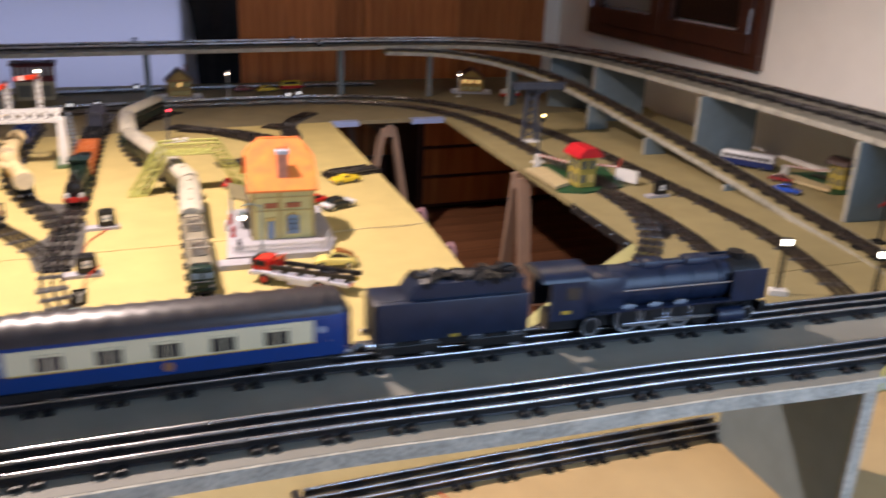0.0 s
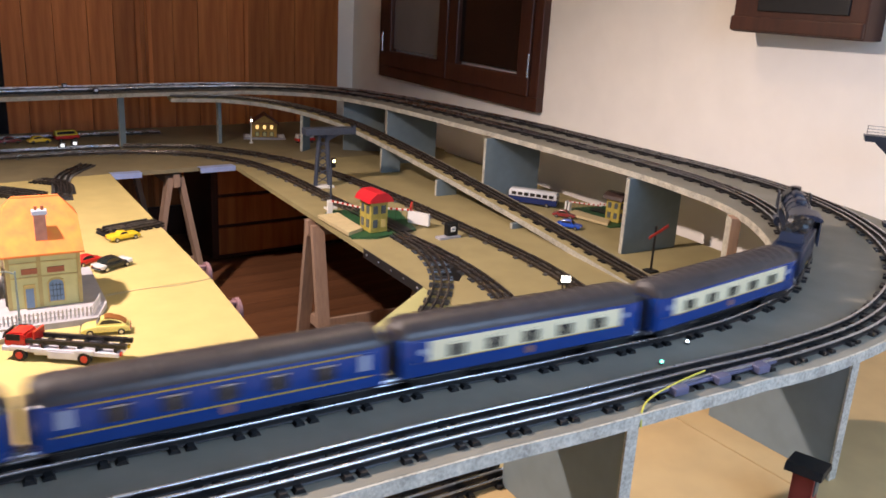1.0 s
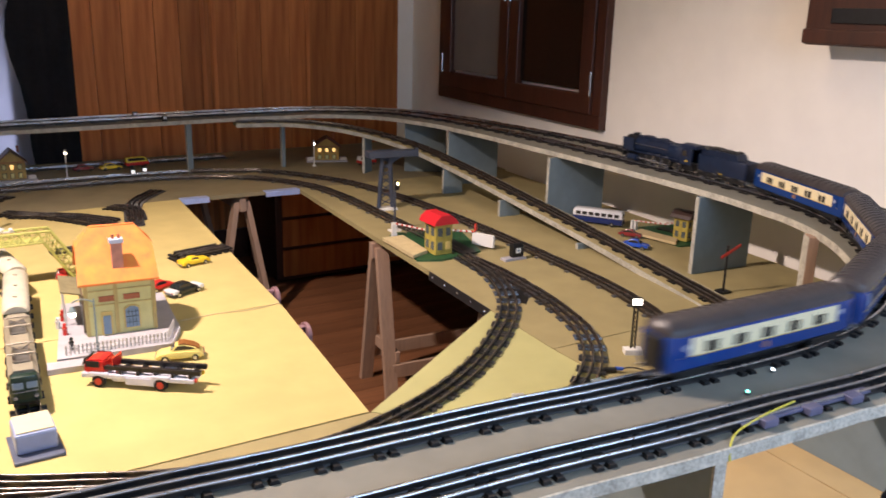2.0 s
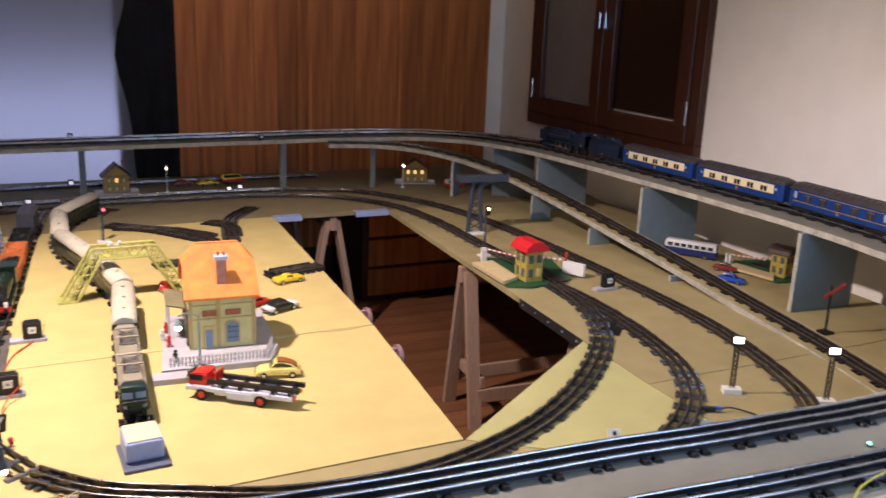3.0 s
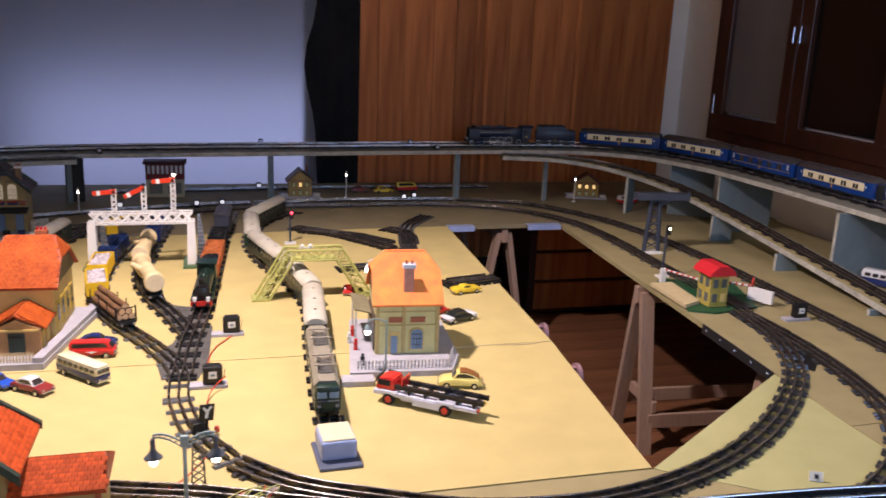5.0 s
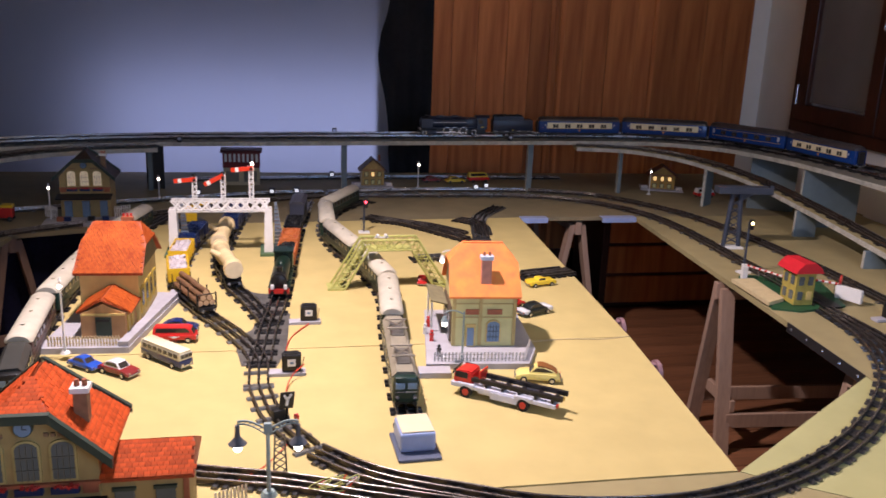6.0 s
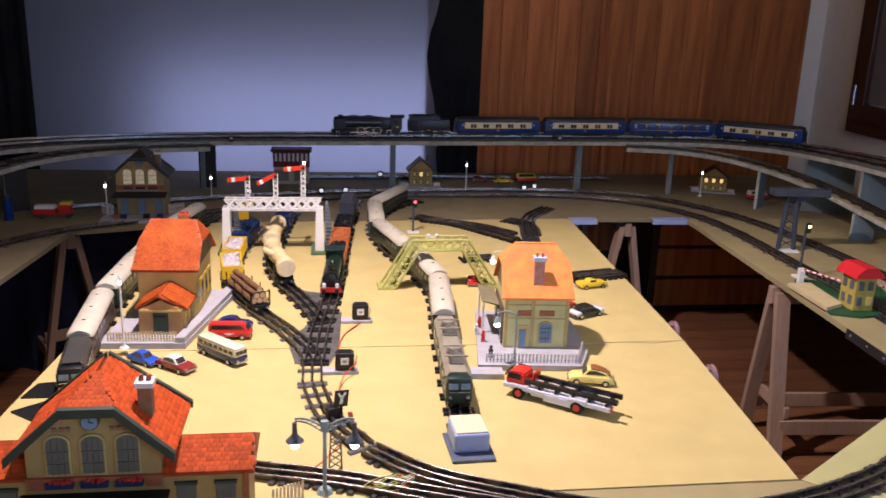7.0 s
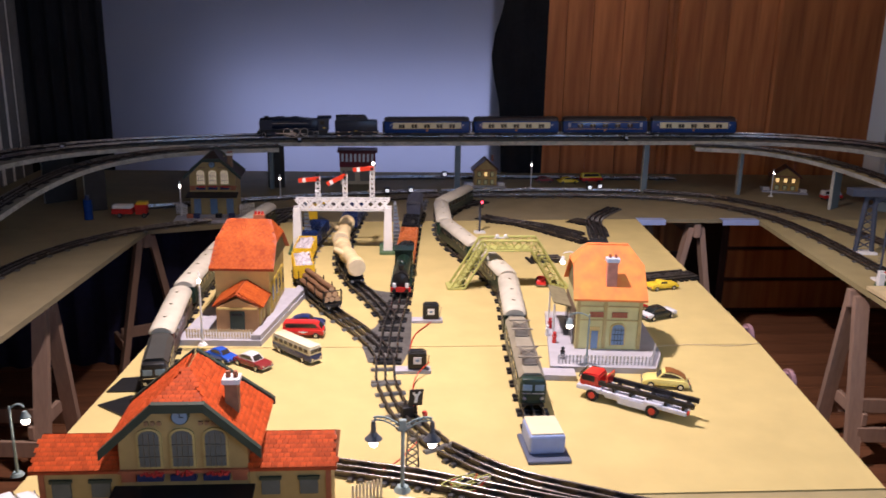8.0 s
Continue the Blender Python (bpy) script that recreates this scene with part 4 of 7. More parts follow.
def station(m, label, tiles=True, wings=True, lit=False, s=1.0):
    """A toy station: clipped front gable, side wings. Front faces -y, origin at the middle of the front."""
    t = thing("toy_station", m, label, "toy building", "toy station buildings")
    D, E, hw = 0.17, 0.212, 0.125
    wall = [(-hw + 0.012, 0), (hw - 0.012, 0), (hw - 0.012, E), (0.042, 0.292), (-0.042, 0.292), (-hw + 0.012, E)]
    part("wall", MB().prism(wall, 0.004, D - 0.004, "y"), STSHADE, t)
    # roof planes with the clipped front
    ap, az, cz, cw = 0.09, 0.328, 0.294, 0.044
    e0 = 0.205
    rm = ROOFRED if tiles else DIMROOF
    for sgn in (-1, 1):
        mb = MB()
        a, b, c, d, e = (sgn * (hw + 0.012), -0.012, e0), (sgn * cw, -0.012, cz), (sgn * 0.002, ap - 0.02, az), (sgn * 0.002, D - 0.03, az), (sgn * (hw + 0.012), D + 0.012, e0)
        top = [Vector(p) for p in (a, b, c, d, e)]
        low = [p - Vector((0, 0, 0.006)) for p in top]
        mb.loft([low, top])
        rf = part("roof", mb, rm, t, "red tiled roof slope")
        if tiles:
            u, v = Vector((0, 1, 0)), Vector((-sgn * (hw + 0.01), 0, az - e0)).normalized()
            sl = Vector((hw + 0.01, az - e0)).length
            clipv = sl * (hw + 0.012 - cw) / (hw + 0.01)
            roof_tiles(rf, (sgn * (hw + 0.012), -0.010, e0 + 0.001), u, v, [(0, 0), (D + 0.02, 0), (D - 0.02, sl), (ap - 0.01, sl), (0, clipv)], 0.0105, 0.0095, TILE)
    hip = MB()
    hip.loft([[Vector(p) - Vector((0, 0, 0.006)) for p in ((-cw, -0.012, cz), (cw, -0.012, cz), (0.002, ap - 0.02, az), (-0.002, ap - 0.02, az))], [Vector(p) for p in ((-cw, -0.012, cz), (cw, -0.012, cz), (0.002, ap - 0.02, az), (-0.002, ap - 0.02, az))]])
    hp = part("roof_hip", hip, rm, t)
    if tiles:
        v = Vector((0, ap - 0.008, az - cz)).normalized()
        sl = Vector((ap - 0.008, az - cz)).length
        roof_tiles(hp, (-cw, -0.011, cz + 0.001), (1, 0, 0), v, [(0, 0), (2 * cw, 0), (cw + 0.004, sl), (cw - 0.004, sl)], 0.0105, 0.0095, TILE)
    bb = MB()
    for sgn in (-1, 1):
        bb.loft([[Vector((sgn * (hw + 0.016), y, e0 + z)) for y, z in ((-0.022, -0.012), (-0.010, -0.012), (-0.010, 0.006), (-0.022, 0.006))], [Vector((sgn * cw, y, cz + z)) for y, z in ((-0.022, -0.012), (-0.010, -0.012), (-0.010, 0.006), (-0.022, 0.006))]])
    bb.box((0, -0.016, cz - 0.003), (2 * cw + 0.006, 0.013, 0.017), bevel=0.001)
    part("bargeboard", bb, GREENT, t, "dark green bargeboard")
    rb = MB()
    for sgn in (-1, 1):
        rb.loft([[Vector((sgn * (hw + 0.016), y, e0 + z)) for y, z in ((D + 0.01, -0.006), (D + 0.02, -0.006), (D + 0.02, 0.008), (D + 0.01, 0.008))], [Vector((sgn * 0.002, y, az + z)) for y, z in ((D - 0.03, -0.006), (D - 0.02, -0.006), (D - 0.02, 0.008), (D - 0.03, 0.008))]])
    part("bargeboard", rb, GREENT, t, "dark green rear bargeboard")
    ch = part("chimney", MB().box((0.082, 0.055, 0.273), (0.024, 0.024, 0.075), bevel=0.001), BRICKWALL, t, "brown chimney stack")
    part("chimney_cap", MB().box((0.082, 0.055, 0.312), (0.032, 0.032, 0.010), bevel=0.001), WHITEP, ch, "pale chimney cap")
    for dx in (-0.006, 0.007):
        part("chimney_pot", MB().cyl((0.082 + dx, 0.055, 0.316), (0.082 + dx, 0.055, 0.328), 0.005, 0.004, 10), BRICKR, ch)
    gable_front_windows(t, 0.003, (-0.058, 0.0, 0.058), 0.165, 0.044, 0.078, SOFTOCHRE, SOFTPANE if lit else PANEDARK)
    ck = part("clock", MB().cyl((0, 0.004, 0.268), (0, -0.006, 0.268), 0.0155, seg=20), GREENT, t, "round station clock")
    part("clock_face", MB().cyl((0, -0.006, 0.268), (0, -0.0072, 0.268), 0.0135, seg=20), PANEBLUE, ck)
    part("clock_hand", MB().box((0.003, -0.0078, 0.268), (0.008, 0.0008, 0.0014)).box((0, -0.0078, 0.272), (0.0014, 0.0008, 0.009)), BLACK, ck)
    for cx, n in ((-0.05, 3), (0.05, 4)):
        for k in range(n):
            part("sign_bar", MB().box((cx + (k - (n - 1) / 2) * 0.011, 0.002, 0.252), (0.007, 0.004, 0.007)), BRICKWALL, t)
    part("string_course", MB().box((0, 0.001, 0.158), (2 * hw - 0.02, 0.008, 0.006)), BRICKR, t)
    for cx in (-0.058, 0, 0.058):
        fb = part("flower_box", MB().box((cx, -0.003, 0.149), (0.046, 0.012, 0.012), bevel=0.001), NAVY, t, "flower box")
        fl = MB()
        rnd = random.Random(int(cx * 1000))
        for _ in range(14):
            fl.ball((cx + rnd.uniform(-0.022, 0.022), -0.005 + rnd.uniform(-0.005, 0.004), 0.156 + rnd.uniform(-0.002, 0.003)), 0.0035, seg=6)
        part("flower", fl, RED, fb, "red flowers")["kind"] = "stuff"
    for cx in (-0.098, 0.098):
        part("brick_panel", MB().box((cx, 0.002, 0.148), (0.026, 0.005, 0.02)), BRICKR, t)
    part("canopy", MB().box((0, -0.035, 0.122), (2 * hw, 0.075, 0.006), tilt=(8, 0), bevel=0.001), BLACK, t, "dark platform canopy")
    for cx in (-0.08, 0, 0.08):
        part("door", MB().box((cx, 0.001, 0.05), (0.034, 0.007, 0.09), bevel=0.001), PANEBLUE, t)
    if wings:
        for sgn in (-1, 1):
            x0, x1 = sgn * (hw - 0.012), sgn * (hw + 0.135)
            xm = (x0 + x1) / 2
            w = part("wing_wall", MB().box((xm, 0.075, 0.082), (abs(x1 - x0), 0.12, 0.164)), STSHADE, t)
            for k in (-0.3, 0.28):
                wd = part("window", MB().box((xm + k * 0.12, 0.0145, 0.115), (0.034, 0.006, 0.030), bevel=0.001), PANEDARK, w)
                part("window_head", MB().box((xm + k * 0.12, 0.012, 0.134), (0.04, 0.006, 0.006)), GREENT, wd)
            part("corner_strip", MB().box((x1 - sgn * 0.004, 0.0135, 0.082), (0.01, 0.004, 0.164)), BRICKR, w)
            rfm = MB()
            ez, rz_, yy = 0.160, 0.198, 0.068
            xa, xb = x0, x1 + sgn * 0.012
            top = [Vector(p) for p in ((xa, 0.0, ez), (xb, 0.0, ez), (xb - sgn * 0.005, yy, rz_), (xa, yy, rz_))]
            bk = [Vector(p) for p in ((xa, 0.145, ez), (xb, 0.145, ez), (xb - sgn * 0.005, yy + 0.006, rz_), (xa, yy + 0.006, rz_))]
            rfm.loft([[p - Vector((0, 0, 0.005)) for p in top], top])
            rfm.loft([[p - Vector((0, 0, 0.005)) for p in bk], bk])
            rfm.loft([[Vector(p) for p in ((xb, 0, ez - 0.005), (xb, 0.145, ez - 0.005), (xb - sgn * 0.005, yy + 0.006, rz_ - 0.005), (xb - sgn * 0.005, yy, rz_ - 0.005))], [Vector(p) for p in ((xb, 0, ez), (xb, 0.145, ez), (xb - sgn * 0.005, yy + 0.006, rz_), (xb - sgn * 0.005, yy, rz_))]])
            rf = part("wing_roof", rfm, rm, t, "red tiled wing roof")
            if tiles:
                sl = Vector((yy, rz_ - ez)).length
                Lw = abs(xb - xa)
                roof_tiles(rf, (min(xa, xb), 0.0, ez + 0.001), (1, 0, 0), (0, yy, rz_ - ez), [(0, 0), (Lw, 0), (Lw - (0.005 if sgn > 0 else 0), sl), (0.005 if sgn < 0 else 0, sl)], 0.0105, 0.0095, TILE)
    return t


ROOFRED = mat("red_roof_underlay", (0.46, 0.066, 0.015), 0.5, grain=0.2, scale=50)
station(pose(-0.985, 1.85, 0), "ochre toy station with red tiled roof, clock and arched windows")


def half_hipped_roof(t, x0, x1, y0, y1, e, top, knee, clip, material, tile_m=None, size=0.0095):
    """A ridge along x; the upper part of each end is clipped. Slopes carry tiles."""
    ym = (y0 + y1) / 2
    zk = e + (top - e) * knee
    yk = (ym - y0) * knee
    for sgn in (1, -1):
        ya = y0 if sgn > 0 else y1
        pts = [Vector(p) for p in ((x0, ya, e), (x1, ya, e), (x1 - 0.003, ya + sgn * yk, zk), (x1 - clip, ym - sgn * 0.004, top), (x0 + clip, ym - sgn * 0.004, top), (x0 + 0.003, ya + sgn * yk, zk))]
        rf = part("roof_slope", MB().loft([[p - Vector((0, 0, 0.006)) for p in pts], pts]), material, t)
        if tile_m and sgn > 0:
            v = Vector((0, ym - y0, top - e))
            L = v.length
            roof_tiles(rf, (x0, y0 - 0.001, e + 0.0005), (1, 0, 0), v, [(0, 0), (x1 - x0, 0), (x1 - x0 - 0.003, L * knee), (x1 - x0 - clip, L), (clip, L), (0.003, L * knee)], size, size * 0.82, tile_m, False)
    for xa, sg in ((x0, 1), (x1, -1)):
        pts = [Vector(p) for p in ((xa + sg * 0.003, y0 + yk, zk), (xa + sg * 0.003, y1 - yk, zk), (xa + sg * clip, ym + 0.004, top), (xa + sg * clip, ym - 0.004, top))]
        part("roof_hip", MB().loft([[p - Vector((0, 0, 0.006)) for p in pts], pts]), tile_m or material, t)
        g = [(y0 + 0.012, e - 0.004), (y1 - 0.012, e - 0.004), (y1 - yk - 0.004, zk - 0.008), (y0 + yk + 0.004, zk - 0.008)]
        part("gable_wall", MB().prism(g, xa + sg * 0.012, xa + sg * 0.018, "x"), OLIVEGABLE, t, "olive gable")


OLIVEGABLE = mat("olive_gable_wall", (0.20, 0.16, 0.07), 0.7, grain=0.2, scale=40)


def picket_fence(t, a, b, z, h, n, material):
    a, b = Vector(a), Vector(b)
    f = part("fence_rail", MB().cyl((a.x, a.y, z + h * 0.75), (b.x, b.y, z + h * 0.75), 0.0014, seg=6).cyl((a.x, a.y, z + h * 0.3), (b.x, b.y, z + h * 0.3), 0.0014, seg=6), material, t, "pale fence")
    mesh = mesh_of("picket", MB().box((0, 0, h / 2), (0.0042, 0.002, h)), material)
    ang = math.atan2(b.y - a.y, b.x - a.x)
    for k in range(n):
        p = a.lerp(b, (k + 0.5) / n)
        ob = new("picket", mesh)
        ob.parent = f
        ob.matrix_local = Matrix.Translation((p.x, p.y, z)) @ Euler((0, 0, ang)).to_matrix().to_4x4()


FENCEP = mat("greyed_white_fence", (0.56, 0.54, 0.52), 0.5, grain=0.08, scale=40)


# the orange-roofed house by the board's edge
def orange_house():
    t = thing("toy_house", pose(0.020, 2.735, 0, 0, 0, -5), "pale yellow toy station house with a bright orange mansard roof", "toy building", "toy station buildings")
    part("platform", MB().prism([(-0.17, -0.125), (0.125, -0.125), (0.165, -0.01), (0.165, 0.33), (-0.14, 0.33)], 0, 0.017, "z"), PLATF, t, "grey platform with cool light in its lilac tone")
    part("wall", MB().box((0.01, 0.11, 0.1), (0.19, 0.20, 0.166), bevel=0.001), PALEW, t)
    half_hipped_roof(t, -0.098, 0.116, -0.006, 0.226, 0.176, 0.312, 0.62, 0.046, ORANGE)
    part("ridge_cap", MB().box((0.009, 0.11, 0.311), (0.122, 0.012, 0.005), bevel=0.001), ORANGE, t)
    ch = part("chimney", MB().box((0.012, 0.03, 0.245), (0.03, 0.02, 0.075), bevel=0.001), mat("pinkish_brick", (0.55, 0.26, 0.2), 0.6, grain=0.15, scale=60), t, "pinkish chimney stack")
    # cap's pale blue is bluish light put into its colour
    part("chimney_cap", MB().box((0.012, 0.03, 0.286), (0.038, 0.028, 0.012), bevel=0.001), mat("cap_cool_light", (0.5, 0.58, 0.72), 0.5), ch)
    for dx in (-0.008, 0.008):
        part("chimney_pot", MB().cyl((0.012 + dx, 0.03, 0.292), (0.012 + dx, 0.03, 0.303), 0.004, seg=8), BRICKR, ch)
    y = 0.0085
    dr = part("door", MB().box((-0.03, y, 0.052), (0.03, 0.006, 0.07), bevel=0.001), OCHREW, t)
    part("door_panel", MB().box((-0.03, y - 0.003, 0.048), (0.02, 0.003, 0.056)), PANEBLUE, dr)
    wd = part("window", arched(0.038, 0.03, 0.044, 0.07, y - 0.003, y + 0.003), OCHREW, t, "arched pale blue window")
    part("pane", arched(0.038, 0.033, 0.037, 0.063, y - 0.0045, y), PANEBLUE, wd)
    for k in (-0.009, 0, 0.009):
        part("glazing_bar", MB().box((0.038 + k, y - 0.005, 0.06), (0.0014, 0.001, 0.052)), GREENT, wd)
    for k in (0.048, 0.066, 0.08):
        part("glazing_bar", MB().box((0.038, y - 0.0052, k), (0.036, 0.001, 0.0014)), GREENT, wd)
    for cx in (-0.025, 0.04):
        part("brick_sign", MB().box((cx, y, 0.125), (0.044, 0.004, 0.016)), BRICKR, t)
    for zz in (0.108, 0.15):
        part("string_course", MB().box((0.01, y, zz), (0.18, 0.003, 0.003)), SOFTOCHRE, t)
    for cx in (-0.08, -0.002, 0.1):
        part("pilaster", MB().box((cx, y, 0.098), (0.01, 0.005, 0.155)), SOFTOCHRE, t)
    sw = part("side_wall_panel", MB().box((-0.0865, 0.12, 0.08), (0.004, 0.19, 0.11)), mat("side_print", (0.16, 0.11, 0.07), 0.6, grain=0.2, scale=30), t, "dark printed doorways")
    for k in range(3):
        part("side_door", MB().box((-0.0895, 0.055 + k * 0.065, 0.06), (0.003, 0.04, 0.075)), PANEDARK, sw)
    part("canopy", MB().box((-0.115, 0.19, 0.12), (0.055, 0.17, 0.004), tilt=(0, 14)), mat("straw_canopy", (0.24, 0.21, 0.12), 0.7, grain=0.15, scale=50), t, "dull platform canopy")
    for yy in (0.09, 0.22):
        part("canopy_post", MB().cyl((-0.135, yy + 0.04, 0.017), (-0.135, yy + 0.04, 0.112), 0.003, seg=8), WHITEP, t)
    picket_fence(t, (-0.15, -0.105, 0), (0.115, -0.105, 0), 0.017, 0.028, 26, FENCEP)
    picket_fence(t, (0.115, -0.105, 0), (0.15, 0.0, 0), 0.017, 0.028, 9, FENCEP)
    part("step_block", MB().box((-0.15, -0.16, 0.008), (0.09, 0.05, 0.016), bevel=0.001), PLATF, t)


orange_house()


def red_tile_house():
    t = thing("toy_house", pose(-1.04, 2.96, 0, 0, 0, -3), "ochre toy house with steep red-orange tiled roof and low annexe", "toy building", "toy station buildings")
    part("platform", MB().prism([(-0.19, -0.13), (0.06, -0.13), (0.135, 0.36), (-0.15, 0.40)], 0, 0.018, "z"), PLATF, t, "pale stepped platform")
    part("platform_edge", MB().prism([(0.03, -0.125), (0.058, -0.125), (0.131, 0.355), (0.10, 0.355)], 0.019, 0.034, "z"), PLATF, t)
    part("wall", MB().box((-0.033, 0.21, 0.1), (0.17, 0.27, 0.166), bevel=0.001), OCHREW, t)
    half_hipped_roof(t, -0.132, 0.070, 0.058, 0.362, 0.18, 0.306, 0.56, 0.030, TILEBED, TILESMALL, 0.0125)
    ch = part("chimney", MB().box((0.0, 0.215, 0.310), (0.035, 0.022, 0.02)), BRICKR, t, "short red chimney")
    for k in (-0.011, 0.0, 0.011):
        part("chimney_pot", MB().cyl((0.0 + k, 0.215, 0.320), (0.0 + k, 0.215, 0.330), 0.004, seg=8), RED, ch)
    an = part("annexe_wall", MB().prism([(-0.085, 0.018), (0.04, 0.018), (0.04, 0.095), (-0.022, 0.125), (-0.085, 0.095)], -0.06, 0.08, "y"), mat("annexe_print", (0.45, 0.24, 0.10), 0.6, grain=0.1, scale=30), t, "brick-brown annexe")
    for sgn in (-1, 1):
        x0 = -0.022
        mb = MB()
        top = [Vector(p) for p in ((x0, -0.072, 0.142), (x0, 0.09, 0.142), (x0 + sgn * 0.076, 0.09, 0.094), (x0 + sgn * 0.076, -0.045, 0.094))]
        mb.loft([[p - Vector((0, 0, 0.005)) for p in top], top])
        r2 = part("annexe_roof", mb, TILEBED, an, "red tiled annexe roof")
        roof_tiles(r2, (x0 + sgn * 0.076, -0.058, 0.0945), (0, 1, 0), (-sgn * 0.076, 0, 0.048), [(0, 0), (0.146, 0), (0.146, 0.088), (-0.01, 0.088)], 0.0115, 0.0095, TILESMALL, False)
    part("annexe_door", MB().box((-0.022, -0.062, 0.055), (0.044, 0.005, 0.06), bevel=0.001), GREENT, an, "dark green annexe door")
    part("annexe_door_lights", MB().box((-0.022, -0.065, 0.076), (0.036, 0.003, 0.008)), BLACK, an)
    part("annexe_band", MB().box((-0.022, -0.0615, 0.093), (0.12, 0.004, 0.006)), OCHREW, an)
    for k in range(4):
        wd = part("side_window", MB().box((0.0535, 0.11 + k * 0.062, 0.082), (0.005, 0.04, 0.085), bevel=0.001), mat("amber_print", (0.62, 0.42, 0.06), 0.5, grain=0.15, scale=40), t)
        part("pane", MB().box((0.0565, 0.11 + k * 0.062, 0.09), (0.002, 0.026, 0.05)), PANEDARK, wd)
    for k in range(2):
        part("annexe_window", MB().box((0.042, -0.03 + k * 0.05, 0.06), (0.004, 0.03, 0.05)), mat("amber_print_b", (0.58, 0.40, 0.08), 0.5), an)
    picket_fence(t, (-0.165, -0.115, 0), (0.035, -0.115, 0), 0.018, 0.03, 24, BEIGE)


red_tile_house()


def small_house(m, label, w, d, e, top, wall_m, roof_m, lit):
    t = thing("toy_house", m, label, "toy building", "small lit toy houses")
    part("wall", MB().prism([(-w / 2, 0), (w / 2, 0), (w / 2, e), (0, top - 0.012), (-w / 2, e)], 0, d, "y"), wall_m, t)
    for sgn in (-1, 1):
        top_ = [Vector(p) for p in ((0, -0.012, top), (0, d + 0.012, top), (sgn * (w / 2 + 0.014), d + 0.012, e - 0.006), (sgn * (w / 2 + 0.014), -0.012, e - 0.006))]
        part("roof", MB().loft([[p - Vector((0, 0, 0.006)) for p in top_], top_]), roof_m, t)
    part("chimney", MB().box((w * 0.3, d * 0.4, top - 0.002), (0.012, 0.012, 0.035)), BRICKR, t)
    for row, z in enumerate((e * 0.28, e * 0.74)):
        for k in range(3):
            x = (k - 1) * w * 0.29
            wd = part("window", MB().box((x, -0.001, z), (w * 0.17, 0.004, e * 0.3), bevel=0.0008), GREENT, t)
            part("pane", MB().box((x, -0.0032, z), (w * 0.12, 0.002, e * 0.24)), LITPANE if (row == 1 and k == 1 and lit) or (lit > 1 and row == 1) else PALEW, wd)
    part("eave_band", MB().box((0, -0.002, e * 0.98), (w, 0.004, 0.004)), BRICKR, t)
    part("base", MB().box((0, d / 2 - 0.01, 0.004), (w + 0.10, d + 0.06, 0.008)), PLATF, t)
    for s in (-1, 1):
        picket_fence(t, (s * (w / 2 + 0.008), -0.02, 0), (s * (w / 2 + 0.045), -0.02, 0), 0.008, 0.02, 5, WHITEP)
    return t


small_house(pose(-0.03, 5.25, 0), "small brown toy house with one lit window under the far deck", 0.13, 0.09, 0.10, 0.165, mat("brown_house_print", (0.52, 0.34, 0.11), 0.6, grain=0.2, scale=40), mat("dark_red_roof", (0.16, 0.07, 0.025), 0.5, grain=0.2, scale=40), 1)
small_house(pose(1.71, 5.14, 0, 0, 0, -20), "small brown toy house with glowing windows under the corner deck", 0.15, 0.10, 0.095, 0.15, mat("amber_house_print", (0.55, 0.32, 0.07), 0.6, grain=0.2, scale=40), mat("dark_red_roof_b", (0.16, 0.025, 0.015), 0.5, grain=0.2, scale=40), 2)
station(pose(-1.43, 4.47, 0, 0, 0, 2) @ Matrix.Scale(0.95, 4), "ochre toy station with shade painted into its roof and lit arched windows", False, False, True)
fp = thing("toy_platform", pose(-1.43, 4.47, 0, 0, 0, 4), "grey toy platform, cool light in its lilac tone, with white railings and small goods", "toy platform")
part("platform", MB().box((0.0, -0.07, 0.008), (0.34, 0.12, 0.016), bevel=0.001), PLATF, fp)
picket_fence(fp, (-0.18, 0.02, 0), (-0.12, -0.02, 0), 0.016, 0.05, 8, WHITEP)
picket_fence(fp, (0.12, -0.02, 0), (0.19, 0.02, 0), 0.016, 0.05, 8, WHITEP)
for x, c in ((-0.10, BRICKR), (-0.07, NAVY), (0.09, NAVY), (0.03, BLACK)):
    part("luggage", MB().box((x, -0.08, 0.026), (0.03, 0.02, 0.02), bevel=0.002), c, fp)


def signal_box():
    t = thing("signal_box", pose(-0.77, 5.30, 0), "toy signal box with beige base and red-framed windows", "toy building")
    part("base_wall", MB().box((0, 0.05, 0.05), (0.20, 0.10, 0.10)), mat("beige_print", (0.50, 0.42, 0.27), 0.6, grain=0.1, scale=30), t)
    part("cabin", MB().box((0, 0.05, 0.142), (0.205, 0.105, 0.085)), mat("deep_red_print", (0.20, 0.015, 0.015), 0.5, grain=0.1, scale=30), t)
    for k in range(8):
        part("window", MB().box((-0.085 + k * 0.0243, -0.004, 0.155), (0.013, 0.004, 0.045)), WHITEP, t)
    part("roof", MB().box((0, 0.05, 0.192), (0.23, 0.13, 0.014), bevel=0.003), mat("deep_red_roof", (0.12, 0.012, 0.012), 0.5), t)
    for k in (-1, 1):
        part("base_panel", MB().box((k * 0.05, -0.002, 0.05), (0.07, 0.004, 0.06)), mat("grey_panel", (0.2, 0.18, 0.14), 0.6), t)


signal_box()


